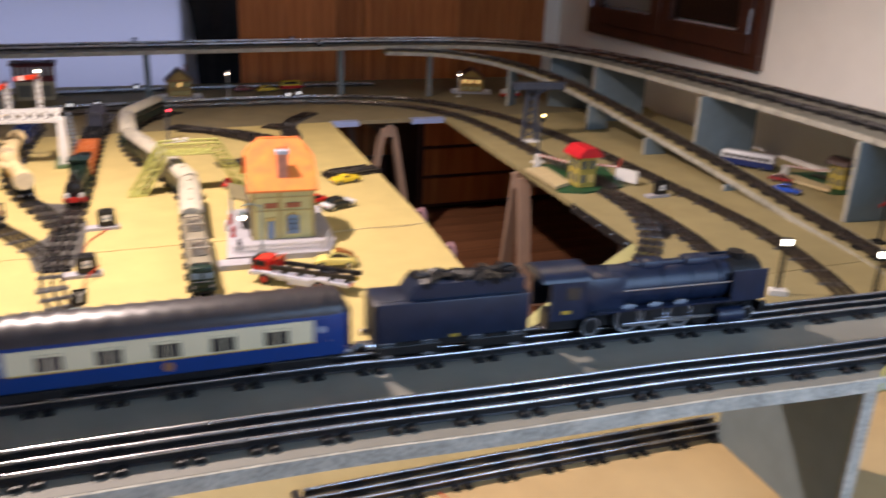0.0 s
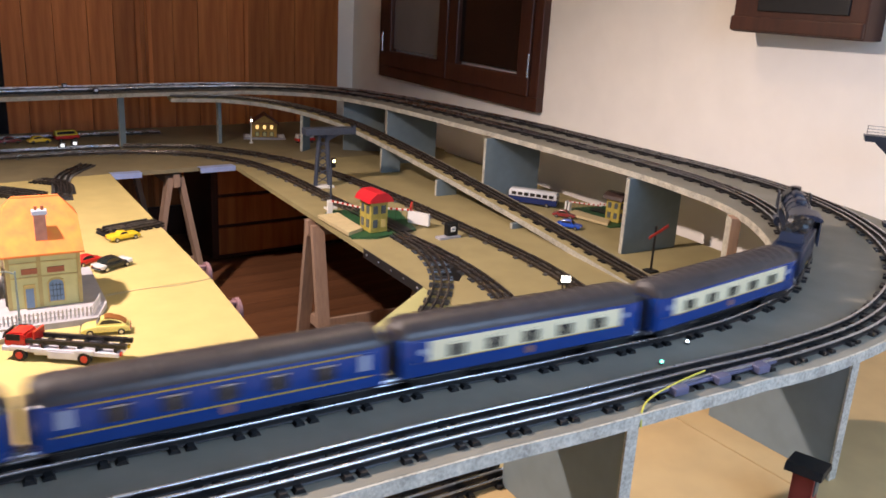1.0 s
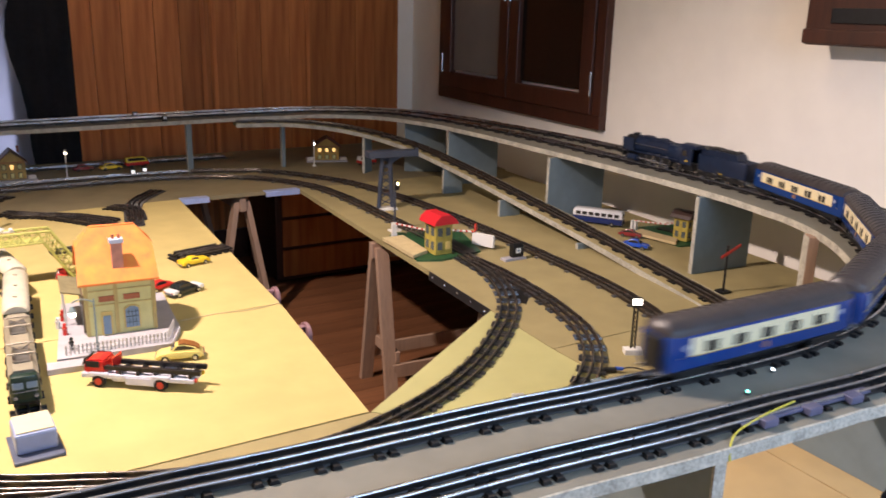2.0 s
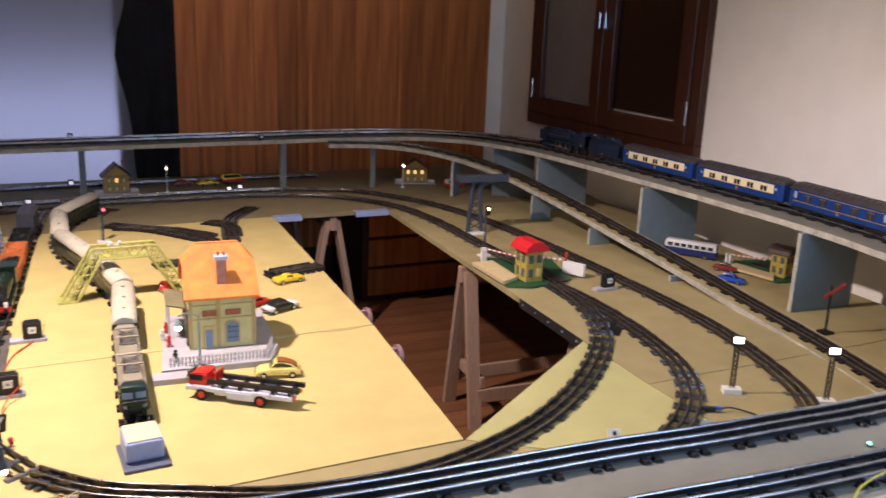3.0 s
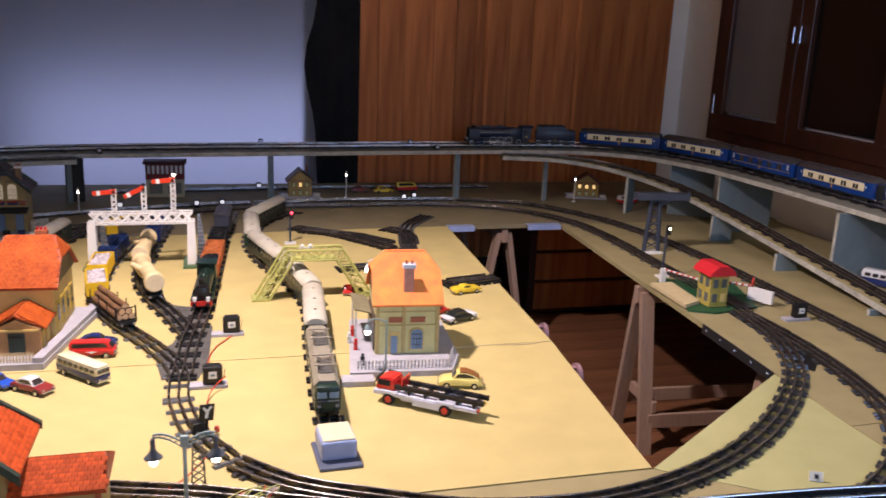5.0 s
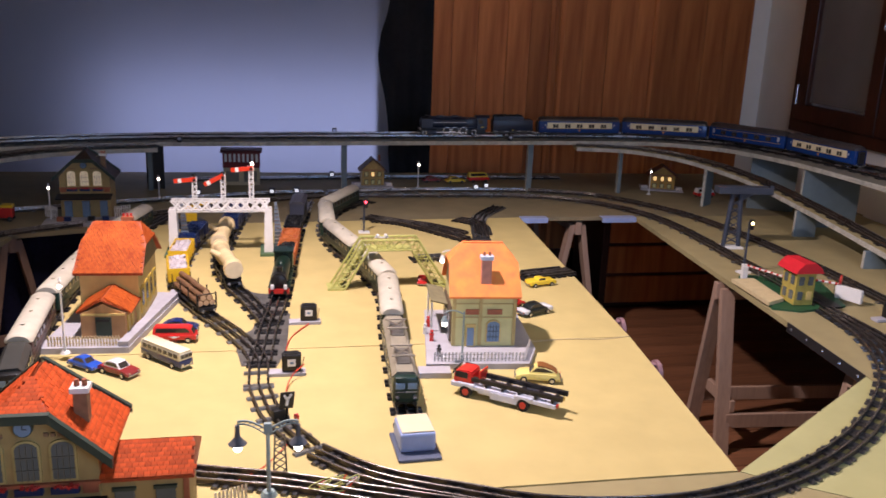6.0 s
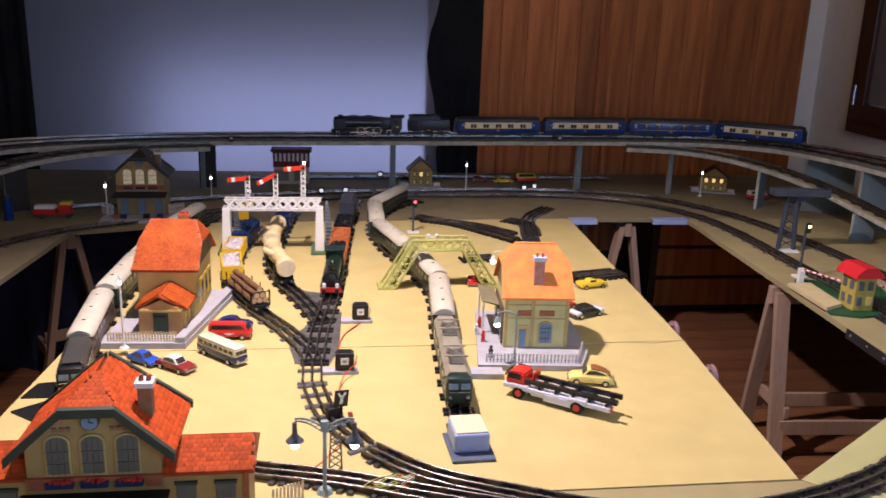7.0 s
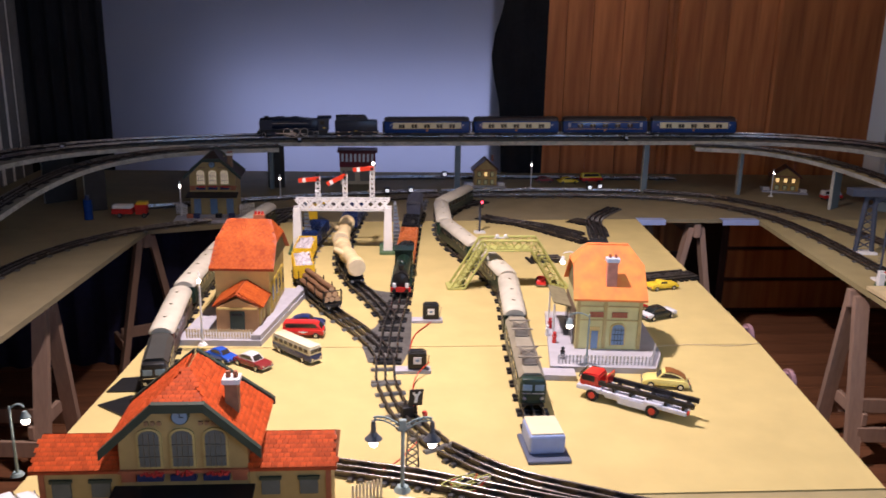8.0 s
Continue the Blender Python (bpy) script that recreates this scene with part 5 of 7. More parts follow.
def crossing(m, label, roof=(0.62, 0.02, 0.03), road=0.0):
    t = thing("level_crossing", m, label, "toy crossing", "toy level crossings")
    part("base", MB().prism([(-0.05, 0.0), (0.04, -0.04), (0.24, 0.0), (0.33, 0.28), (0.05, 0.40), (0.02, 0.36)], 0, 0.008, "z"), GREENB, t, "green base plate")
    part("road_ramp", MB().prism([(-0.055, 0.02), (0.03, 0.06), (0.05, 0.30), (-0.045, 0.30)], 0.0085, 0.022, "z"), BEIGE, t, "beige road")
    hx, hy = 0.075, 0.055
    hut = part("hut_wall", MB().box((hx, hy, 0.075), (0.075, 0.085, 0.13), bevel=0.001), mat("yellow_green_print", (0.48, 0.38, 0.08), 0.6, grain=0.15, scale=50), t, "yellow printed hut")
    for k, (dx, dz) in enumerate(((-0.018, 0.045), (0.018, 0.045), (-0.018, 0.1), (0.018, 0.1))):
        part("hut_window", MB().box((hx + dx, hy - 0.043, dz), (0.02, 0.004, 0.032), bevel=0.0008), PANEDARK if k != 1 else OCHREW, hut)
    for k in (-0.02, 0.02):
        for z in (0.045, 0.1):
            part("hut_side_window", MB().box((hx - 0.038, hy + k, z), (0.004, 0.02, 0.032)), PANEDARK, hut)
    part("hut_roof", MB().prism([(hx - 0.055, 0.132), (hx + 0.055, 0.132), (hx + 0.045, 0.15), (hx + 0.022, 0.168), (hx - 0.022, 0.168), (hx - 0.045, 0.15)], hy - 0.06, hy + 0.06, "y"), mat("hut_roof", roof, 0.45, grain=0.06, scale=30), t)
    for a, b, n in (((0.04, 0.34), (0.11, 0.17), 7), ((0.13, 0.20), (0.27, 0.08), 8)):
        g = part("barrier", MB().cyl((*a, 0.062), (*b, 0.062), 0.004, seg=8), WHITEP, t, "red and white barrier")
        A, B = Vector((*a, 0)), Vector((*b, 0))
        for k in range(n):
            p, q = A.lerp(B, (k + 0.1) / n), A.lerp(B, (k + 0.5) / n)
            part("red_band", MB().cyl((p.x, p.y, 0.062), (q.x, q.y, 0.062), 0.0046, seg=8), RED, g)
            part("hanging_bar", MB().cyl((p.x, p.y, 0.02), (p.x, p.y, 0.06), 0.001, seg=5), STEEL, g)
    for a in ((0.035, 0.35), (0.02, 0.32)):
        part("gate_post", MB().box((*a, 0.035), (0.022, 0.012, 0.06), bevel=0.001), WHITEP, t)
    part("white_fence", MB().box((0.285, 0.05, 0.034), (0.014, 0.10, 0.05), rz=25, bevel=0.001), WHITEP, t, "white board fence")
    part("red_disc", MB().cyl((0.27, 0.09, 0.075), (0.274, 0.086, 0.075), 0.02, seg=18), RED, t, "red warning disc")
    part("rail_stub", MB().box((0.18, 0.12, 0.012), (0.07, 0.30, 0.006), rz=-4), TIN, t)
    return t


crossing(pose(1.205, 3.02, 0), "level crossing with scarlet-roofed yellow hut and striped barriers")
crossing(pose(2.27, 2.72, 0, 0, 0, 12) @ Matrix.Scale(0.8, 4), "second level crossing with a dark-roofed hut under the side deck", (0.06, 0.035, 0.03))

# ---- lamps, signals, gantry, footbridge ----
PALEGREEN = mat("pale_blue_green_paint", (0.26, 0.34, 0.34), 0.5, grain=0.1, scale=60)
LATTICE = mat("yellow_green_lattice", (0.46, 0.46, 0.14), 0.5, grain=0.12, scale=60)
P_BLUE = mat("blue_plastic_cap", (0.03, 0.10, 0.5), 0.4)
WIRERED = mat("red_wire", (0.55, 0.05, 0.02), 0.45)


def post_lamp(m, h, arm, label, material=None, group="toy street lamps"):
    t = thing("toy_street_lamp", m, label, "toy lamp", group)
    mt = material or PALEGREEN
    part("base", MB().cyl((0, 0, 0), (0, 0, 0.006), 0.014, 0.01, 14), mt, t)
    part("column", MB().cyl((0, 0, 0.005), (0, 0, h), 0.0035, 0.0022, 10), mt, t)
    if arm:
        curve = [Vector((arm * k / 8, 0, h - 0.008 + 0.012 * math.sin(math.pi * k / 9.6))) for k in range(9)]
        part("arm", sweep(curve, [(-0.0018, -0.0018), (0.0018, -0.0018), (0.0018, 0.0018), (-0.0018, 0.0018)]), mt, t)
        part("shade", MB().cyl((arm, 0, h - 0.028), (arm, 0, h - 0.012), 0.011, 0.004, 14), mt, t)
        part("bulb", MB().ball((arm, 0, h - 0.034), 0.0085, seg=10), BULB, t, "glowing bulb")
    else:
        part("bulb", MB().ball((0, -0.004, h * 0.93), 0.0052, seg=10), BULB, t, "glowing bulb")
        part("cap", MB().cyl((0, 0, h), (0, 0, h + 0.012), 0.005, 0.001, 8), mt, t)
    return t


def double_lamp():
    t = thing("toy_street_lamp", pose(-0.588, 2.03, 0, 0, 0, -4), "pale blue-green double-armed street lamp with lit bulbs", "toy lamp", "toy street lamps")
    part("base", MB().cyl((0, 0, 0), (0, 0, 0.01), 0.018, 0.012, 14), PALEGREEN, t)
    part("column", MB().cyl((0, 0, 0.01), (0, 0, 0.16), 0.0045, 0.004, 10), PALEGREEN, t)
    part("hub", MB().box((0, 0, 0.152), (0.016, 0.01, 0.022), bevel=0.002), PALEGREEN, t)
    for s in (-1, 1):
        f = lambda q, r: Vector((s * 0.06 * q, 0, 0.146 - r * (1 - 0.5 * q) + 0.022 * math.sin(math.pi * 0.62 * q)))
        arm = part("arm", sweep([f(k / 10, 0) for k in range(11)], [(-0.0018, -0.0018), (0.0018, -0.0018), (0.0018, 0.0018), (-0.0018, 0.0018)]), PALEGREEN, t, "curved arm")
        part("arm_brace", sweep([f(k / 10, 0.012) for k in range(11)], [(-0.0013, -0.0013), (0.0013, -0.0013), (0.0013, 0.0013), (-0.0013, 0.0013)]), PALEGREEN, arm)
        for k in range(6):
            part("lattice_bar", MB().cyl(f(k / 6, 0), f((k + 1) / 6, 0.012), 0.001, seg=5), PALEGREEN, arm)
        sh = part("shade", MB().cyl((s * 0.06, 0, 0.118), (s * 0.06, 0, 0.126), 0.0185, 0.011, 18, False).cyl((s * 0.06, 0, 0.126), (s * 0.06, 0, 0.134), 0.011, 0.0055, 18, False).cyl((s * 0.06, 0, 0.134), (s * 0.06, 0, 0.158), 0.0055, 0.0045, 12), mat("dull_slate_shade", (0.09, 0.10, 0.12), 0.45) if s < 0 else bpy.data.materials["dull_slate_shade"], t, "dark bell shade", True)
        part("bulb", MB().ball((s * 0.06, 0, 0.108), 0.0085, seg=12), BULB, sh, "glowing bulb")
    return t


double_lamp()
post_lamp(pose(-0.055, 2.64, 0.0), 0.165, -0.055, "pale street lamp with one lit arm beside the orange-roofed house")
post_lamp(pose(0.06, 3.28, 0), 0.16, -0.055, "pale street lamp with one lit arm beyond the orange-roofed house", WHITEP)
post_lamp(pose(-1.15, 2.80, 0.018), 0.21, 0, "tall white street lamp on the red-tiled house's platform", WHITEP)
for x, y, h in ((-1.575, 4.43, 0.17), (-1.165, 4.89, 0.12), (0.23, 5.22, 0.145), (1.575, 5.02, 0.145)):
    post_lamp(pose(x, y, 0), h, 0, "slim pale lamp post with a lit bulb", WHITEP)


def gantry():
    t = thing("signal_gantry", pose(-0.79, 3.87, 0, 0, 0, 0), "white latticed signal gantry with three red semaphores", "toy signal gantry")
    bm_ = MB()
    for y in (-0.02, 0.02):
        bm_.box((0, y, 0.222), (0.385, 0.004, 0.006)).box((0, y, 0.178), (0.385, 0.004, 0.006))
        for k in range(10):
            x0 = -0.19 + k * 0.038
            bm_.cyl((x0, y, 0.18), (x0 + 0.038, y, 0.22), 0.0035, seg=5).cyl((x0 + 0.038, y, 0.18), (x0, y, 0.22), 0.0035, seg=5)
    part("beam", bm_, WHITEP, t, "white lattice beam")
    part("walkway", MB().box((0, 0, 0.176), (0.385, 0.044, 0.003)), WHITEP, t)
    for s in (-1, 1):
        x = s * 0.185
        l = MB().prism([(x - 0.019, 0), (x + 0.019, 0), (x + 0.014, 0.19), (x - 0.014, 0.19)], -0.035, 0.02, "y")
        leg = part("leg", l, WHITEP, t, "white tapered leg")
        part("leg_base", MB().box((x + 0.01, 0.02, 0.006), (0.09, 0.16, 0.012), bevel=0.001), mat("moss_green_base", (0.09, 0.16, 0.08), 0.6), t)
        st = part("stair", MB().prism([(x + 0.022, 0.012), (x + 0.062, 0.012), (x + 0.034, 0.205), (x + 0.024, 0.205)], 0.03, 0.036, "y"), mat("bluish_tin", (0.25, 0.30, 0.36), 0.4, 0.4), t, "bluish ladder stair")
        for k in range(12):
            part("rung", MB().box((x + 0.041 - k * 0.001, 0.027, 0.020 + k * 0.0155), (0.036 - k * 0.0024, 0.005, 0.003)), STEEL, st)
    for x, h in ((-0.10, 0.095), (0.01, 0.105), (0.12, 0.14)):
        p = MB()
        for dx in (-0.008, 0.008):
            p.box((x + dx, 0, 0.222 + h / 2), (0.004, 0.008, h))
        for k in range(int(h / 0.02)):
            p.cyl((x - 0.008, 0, 0.226 + k * 0.02), (x + 0.008, 0, 0.244 + k * 0.02), 0.002, seg=5).cyl((x + 0.008, 0, 0.226 + k * 0.02), (x - 0.008, 0, 0.244 + k * 0.02), 0.002, seg=5)
        po = part("signal_post", p, WHITEP, t, "white lattice post")
        part("finial", MB().cyl((x, 0, 0.222 + h), (x, 0, 0.232 + h), 0.01, 0.006, 12), BLACK, po)
        tip = -0.075
        dz = 0.022 if abs(x - 0.01) < 0.02 else 0.004
        arm = part("semaphore_arm", MB().box((x - 0.035, -0.008, 0.222 + h - 0.012 - dz / 2), (0.085, 0.003, 0.018), tilt=(0, -math.degrees(math.atan2(dz * 2, 0.085))), bevel=0.001), mat("vermilion_arm", (0.75, 0.05, 0.015), 0.4), t, "red semaphore arm")
        part("white_band", MB().box((x - 0.055, -0.0105, 0.222 + h - 0.012 - dz), (0.014, 0.002, 0.018), tilt=(0, -math.degrees(math.atan2(dz * 2, 0.085)))), WHITEP, arm)
        part("lens_ring", MB().cyl((x, -0.012, 0.222 + h - 0.012), (x, -0.006, 0.222 + h - 0.012), 0.006, seg=10), BLACK, po)
    part("lit_lamp", MB().ball((0.125, -0.012, 0.372), 0.006, seg=8), BULB, t, "glowing bulb")
    return t


gantry()


def footbridge():
    t = thing("toy_footbridge", pose(-0.17, 3.39, 0, 0, 0, 1), "yellow-green latticed footbridge spanning the siding", "toy bridge")
    outer = [(-0.215, 0), (-0.105, 0.182), (0.10, 0.182), (0.215, 0)]
    inner = [(-0.165, 0), (-0.08, 0.145), (0.075, 0.145), (0.165, 0)]
    for y in (-0.03, 0.03):
        mb = MB()
        for line in (outer, inner):
            for a, b in zip(line, line[1:]):
                mb.cyl((a[0], y, a[1]), (b[0], y, b[1]), 0.0042, seg=6)
        part("lattice_chord", mb, LATTICE, t, "yellow-green bridge side")
        z = MB()
        for (a, b), (c, d), n in zip(zip(outer, outer[1:]), zip(inner, inner[1:]), (6, 6, 6)):
            for k in range(n):
                f0, f1 = k / n, (k + 1) / n
                A, B = Vector((a[0], y, a[1])), Vector((b[0], y, b[1]))
                C, D = Vector((c[0], y, c[1])), Vector((d[0], y, d[1]))
                z.cyl(A.lerp(B, f0), C.lerp(D, f1), 0.002, seg=5).cyl(C.lerp(D, f0), A.lerp(B, f1), 0.002, seg=5)
        part("lattice_web", z, LATTICE, t)
    part("deck_plate", MB().box((-0.0025, 0, 0.146), (0.16, 0.056, 0.003)), LATTICE, t)
    for s in (-1, 1):
        st = part("stair_plate", MB().loft([[Vector((s * 0.19, y, z)) for y, z in ((-0.028, 0.0), (0.028, 0.0), (0.028, 0.003), (-0.028, 0.003))], [Vector((s * 0.0915, y, z)) for y, z in ((-0.028, 0.16), (0.028, 0.16), (0.028, 0.163), (-0.028, 0.163))]]), LATTICE, t)
        part("foot", MB().box((s * 0.195, 0, 0.004), (0.06, 0.075, 0.008)), LATTICE, t)
    lp = part("lamp_bar", MB().box((-0.03, 0, 0.186), (0.05, 0.006, 0.004)), WHITEP, t)
    for x in (-0.045, -0.015):
        part("lamp_cap", MB().ball((x, 0, 0.193), 0.007, seg=8), WHITEP, lp, "white lamp cap", True)


footbridge()


def colour_signal(m, h, glow_m, label, ladder=True):
    t = thing("colour_light_signal", m, label, "toy signal", "colour-light signals")
    part("base", MB().box((0, 0, 0.004), (0.05, 0.035, 0.008), bevel=0.001), WHITEP, t)
    part("mast", MB().cyl((0, 0, 0.008), (0, 0, h), 0.0045, seg=10), mat("slate_mast", (0.045, 0.055, 0.08), 0.5), t)
    hd = part("head", MB().box((0.006, -0.006, h - 0.012), (0.02, 0.012, 0.042), bevel=0.004), BLACK, t)
    part("lens", MB().cyl((0.006, -0.012, h - 0.005), (0.006, -0.0145, h - 0.005), 0.006, seg=12), glow_m, hd, "lit lens")
    if ladder:
        for k in range(int(h / 0.014)):
            part("rung", MB().box((-0.008, 0, 0.016 + k * 0.012), (0.012, 0.002, 0.0016)), mat("rung_grey", (0.1, 0.11, 0.12), 0.5) if k == 0 else bpy.data.materials["rung_grey"], t)
    return t


colour_signal(pose(-0.185, 4.18, 0), 0.15, glow("red_lens", (1.0, 0.05, 0.08), 8), "slim colour-light signal showing red")
colour_signal(pose(1.292, 3.46, 0), 0.215, glow("amber_lens", (1.0, 0.75, 0.3), 14), "tall colour-light signal showing amber")


def board_lamp(m):
    t = thing("toy_lamp_signal", m, "lattice mast with a glowing white lamp panel", "toy signal", "lamp signals")
    part("base", MB().box((0, 0, 0.008), (0.05, 0.03, 0.016), bevel=0.001), WHITEP, t)
    mb = MB()
    for k in range(8):
        z0 = 0.018 + k * 0.014
        mb.cyl((-0.005, 0, z0), (0.005, 0, z0 + 0.014), 0.0014, seg=5).cyl((0.005, 0, z0), (-0.005, 0, z0 + 0.014), 0.0014, seg=5)
    mb.cyl((-0.006, 0, 0.016), (-0.006, 0, 0.14), 0.002, seg=6).cyl((0.006, 0, 0.016), (0.006, 0, 0.14), 0.002, seg=6)
    part("mast", mb, TIN, t)
    part("lamp_box", MB().box((0, 0, 0.155), (0.03, 0.014, 0.028), bevel=0.002), BLACK, t)
    part("lamp_panel", MB().box((0, -0.0075, 0.158), (0.026, 0.003, 0.016)), bpy.data.materials.get("white_panel") or glow("white_panel", (1.0, 0.95, 0.85), 12), t, "glowing panel")


board_lamp(pose(1.262, 1.965, 0, 0, 0, -28))
board_lamp(pose(1.45, 1.81, 0, 0, 0, -28))
card = thing("place_card", pose(0.79, 1.87, 0, 0, 0, -25), "small white card standing on the board", "card")
part("card_face", MB().box((0, 0, 0.012), (0.03, 0.003, 0.022), tilt=(-20, 0)), WHITEP, card)
part("card_mark", MB().box((0, -0.003, 0.013), (0.008, 0.001, 0.01), tilt=(-20, 0)), BLACK, card)


def crane_mast():
    t = thing("signal_tower", pose(1.445, 3.84, 0, 0, 0, -6), "dark slate bracket signal tower with overhanging arm", "toy signal")
    sl = bpy.data.materials["slate_mast"]
    part("base", MB().box((0, 0, 0.005), (0.10, 0.06, 0.01), bevel=0.001), WHITEP, t)
    for sx in (-1, 1):
        part("mast_leg", MB().cyl((sx * 0.035, 0, 0.01), (sx * 0.018, 0, 0.26), 0.011, seg=8), sl, t)
    for k in range(7):
        z = 0.02 + k * 0.034
        for s in (-1, 1):
            part("mast_brace", MB().cyl((s * (-0.034 + k * 0.0023), 0, z), (s * (0.031 - k * 0.0023), 0, z + 0.034), 0.003, seg=5), sl, t)
    part("bracket", MB().box((0.03, 0, 0.268), (0.25, 0.06, 0.03), bevel=0.002).prism([(0.02, 0.262), (0.1, 0.262), (0.02, 0.22)], -0.012, 0.012, "y"), sl, t)
    hd = part("signal_head", MB().box((0.15, -0.01, 0.27), (0.022, 0.014, 0.045), bevel=0.003), BLACK, t)
    part("signal_rim", MB().box((0.15, -0.0185, 0.27), (0.018, 0.002, 0.04)), sl, hd)


crane_mast()


def relay_box(m, label):
    t = thing("switch_box", m, label, "switch box", "black switch boxes")
    part("base", MB().box((0, 0, 0.005), (0.10, 0.035, 0.01), bevel=0.001), PLATF, t)
    part("case", MB().box((0.012, 0, 0.036), (0.052, 0.026, 0.05), bevel=0.004), BLACK, t)
    part("case_ribs", MB().box((0.012, 0, 0.0625), (0.04, 0.02, 0.005), bevel=0.001), BLACK, t)
    part("label_plate", MB().box((0.012, -0.0135, 0.038), (0.022, 0.002, 0.02)), WHITEP, t, "white label plate")
    part("label_mark", MB().box((0.012, -0.0148, 0.038), (0.01, 0.001, 0.006)), PANEBLUE, t)
    part("coil_wire", MB().cyl((0.04, 0.0, 0.02), (0.046, 0.0, 0.05), 0.0015, seg=6), BEIGE, t)
    return t


relay_box(pose(-0.485, 3.03, 0), "black switch box with a white label on a grey strip")
relay_box(pose(-0.545, 2.635, 0), "black switch box with a white label beside the points")
relay_box(pose(1.505, 2.88, 0), "black switch box with a glowing white label beside the crossing")
for pts in ([(-0.47, 3.02, 0.004), (-0.53, 2.9, 0.003), (-0.55, 2.75, 0.003), (-0.545, 2.66, 0.006)], [(-0.50, 2.63, 0.03), (-0.535, 2.58, 0.015), (-0.55, 2.5, 0.004), (-0.548, 2.38, 0.01)],
            [(-0.55, 2.2, 0.02), (-0.60, 2.13, 0.008), (-0.66, 2.08, 0.004)], [(-0.68, 2.0, 0.004), (-0.69, 1.93, 0.004), (-0.67, 1.88, 0.004)], [(0.02, 1.42, 0.01), (0.06, 1.3, 0.012), (0.10, 1.18, 0.02)]):
    tagged(part("wire", sweep(spline(pts, 0.01), [(0.0018 * math.cos(a), 0.0018 * math.sin(a)) for a in [math.tau * k / 6 for k in range(6)]]), WIRERED), "loose red connecting wire lying on the board", "wire", "red wires")
ind = thing("point_indicator", pose(-0.548, 2.35, 0, 0, 0, 20), "black point indicator with a white arrow", "toy signal")
part("post", MB().cyl((0, 0, 0), (0, 0, 0.04), 0.004, seg=8).box((-0.02, 0.005, 0.022), (0.03, 0.02, 0.03), bevel=0.002), BLACK, ind)
part("plate", MB().box((0, 0, 0.058), (0.036, 0.004, 0.042), tilt=(0, 6), bevel=0.001), BLACK, ind)
part("arrow", MB().box((0, -0.003, 0.056), (0.007, 0.002, 0.022), tilt=(0, 12)).box((-0.005, -0.003, 0.068), (0.005, 0.002, 0.012), tilt=(0, -30)).box((0.007, -0.003, 0.068), (0.005, 0.002, 0.012), tilt=(0, 40)), WHITEP, ind, "white arrow")
part("red_knob", MB().cyl((0.018, -0.005, 0.012), (0.026, -0.005, 0.012), 0.008, seg=10), RED, ind)
lt = thing("lattice_mast", pose(-0.565, 2.10, 0), "bare steel lattice mast lying among wires", "toy mast")
mb = MB()
for k in range(6):
    mb.cyl((-0.012, 0, k * 0.016), (0.012, 0, k * 0.016 + 0.016), 0.0014, seg=5).cyl((0.012, 0, k * 0.016), (-0.012, 0, k * 0.016 + 0.016), 0.0014, seg=5)
part("lattice", mb.cyl((-0.014, 0, 0), (-0.01, 0, 0.1), 0.0018, seg=6).cyl((0.014, 0, 0), (0.01, 0, 0.1), 0.0018, seg=6), TINGREY, lt)

jw = thing("track_connector", pose(1.115, 1.895, 0, 0, 0, -25), "blue-capped track connector with a short black lead", "connector")
part("clip", MB().box((0, 0, 0.008), (0.034, 0.014, 0.012), bevel=0.002), BLACK, jw)
part("cap", MB().cyl((0.015, 0, 0.012), (0.035, 0, 0.010), 0.006, 0.005, 10), P_BLUE, jw, "blue cap")
part("lead", sweep(spline([(0.03, 0, 0.01), (0.06, 0.004, 0.012), (0.10, -0.006, 0.006), (0.14, -0.035, 0.003)], 0.008), [(0.002 * math.cos(a), 0.002 * math.sin(a)) for a in [math.tau * k / 6 for k in range(6)]]), BLACK, jw)
# pale strand added to stand in for the highlight along the seam
tagged(part("cord", sweep(spline([(0.20, 2.80, 0.002), (0.32, 2.812, 0.002), (0.43, 2.80, 0.002), (0.53, 2.818, 0.002)], 0.01), [(0.0016 * math.cos(a), 0.0016 * math.sin(a)) for a in [math.tau * k / 6 for k in range(6)]]), BEIGE), "thin pale strand added for the light edge of the boards' seam", "cord")
tg = thing("wire_tangle", pose(-0.45, 2.03, 0), "tangle of thin olive, white and red wires beside the lamp", "wire")
rw = random.Random(21)
for k in range(9):
    a0 = rw.uniform(0, math.tau)
    pts = [(0.05 * math.cos(a0 + q * 1.3) * rw.uniform(0.4, 1.2), 0.03 * math.sin(a0 + q * 1.7) * rw.uniform(0.4, 1.2), 0.004 + rw.uniform(0, 0.016)) for q in range(5)]
    part("strand", sweep(spline(pts, 0.006), [(0.0013 * math.cos(a), 0.0013 * math.sin(a)) for a in [math.tau * j / 5 for j in range(5)]]), (LATTICE, FENCEP, LATTICE, WIRERED, LATTICE)[k % 5], tg)
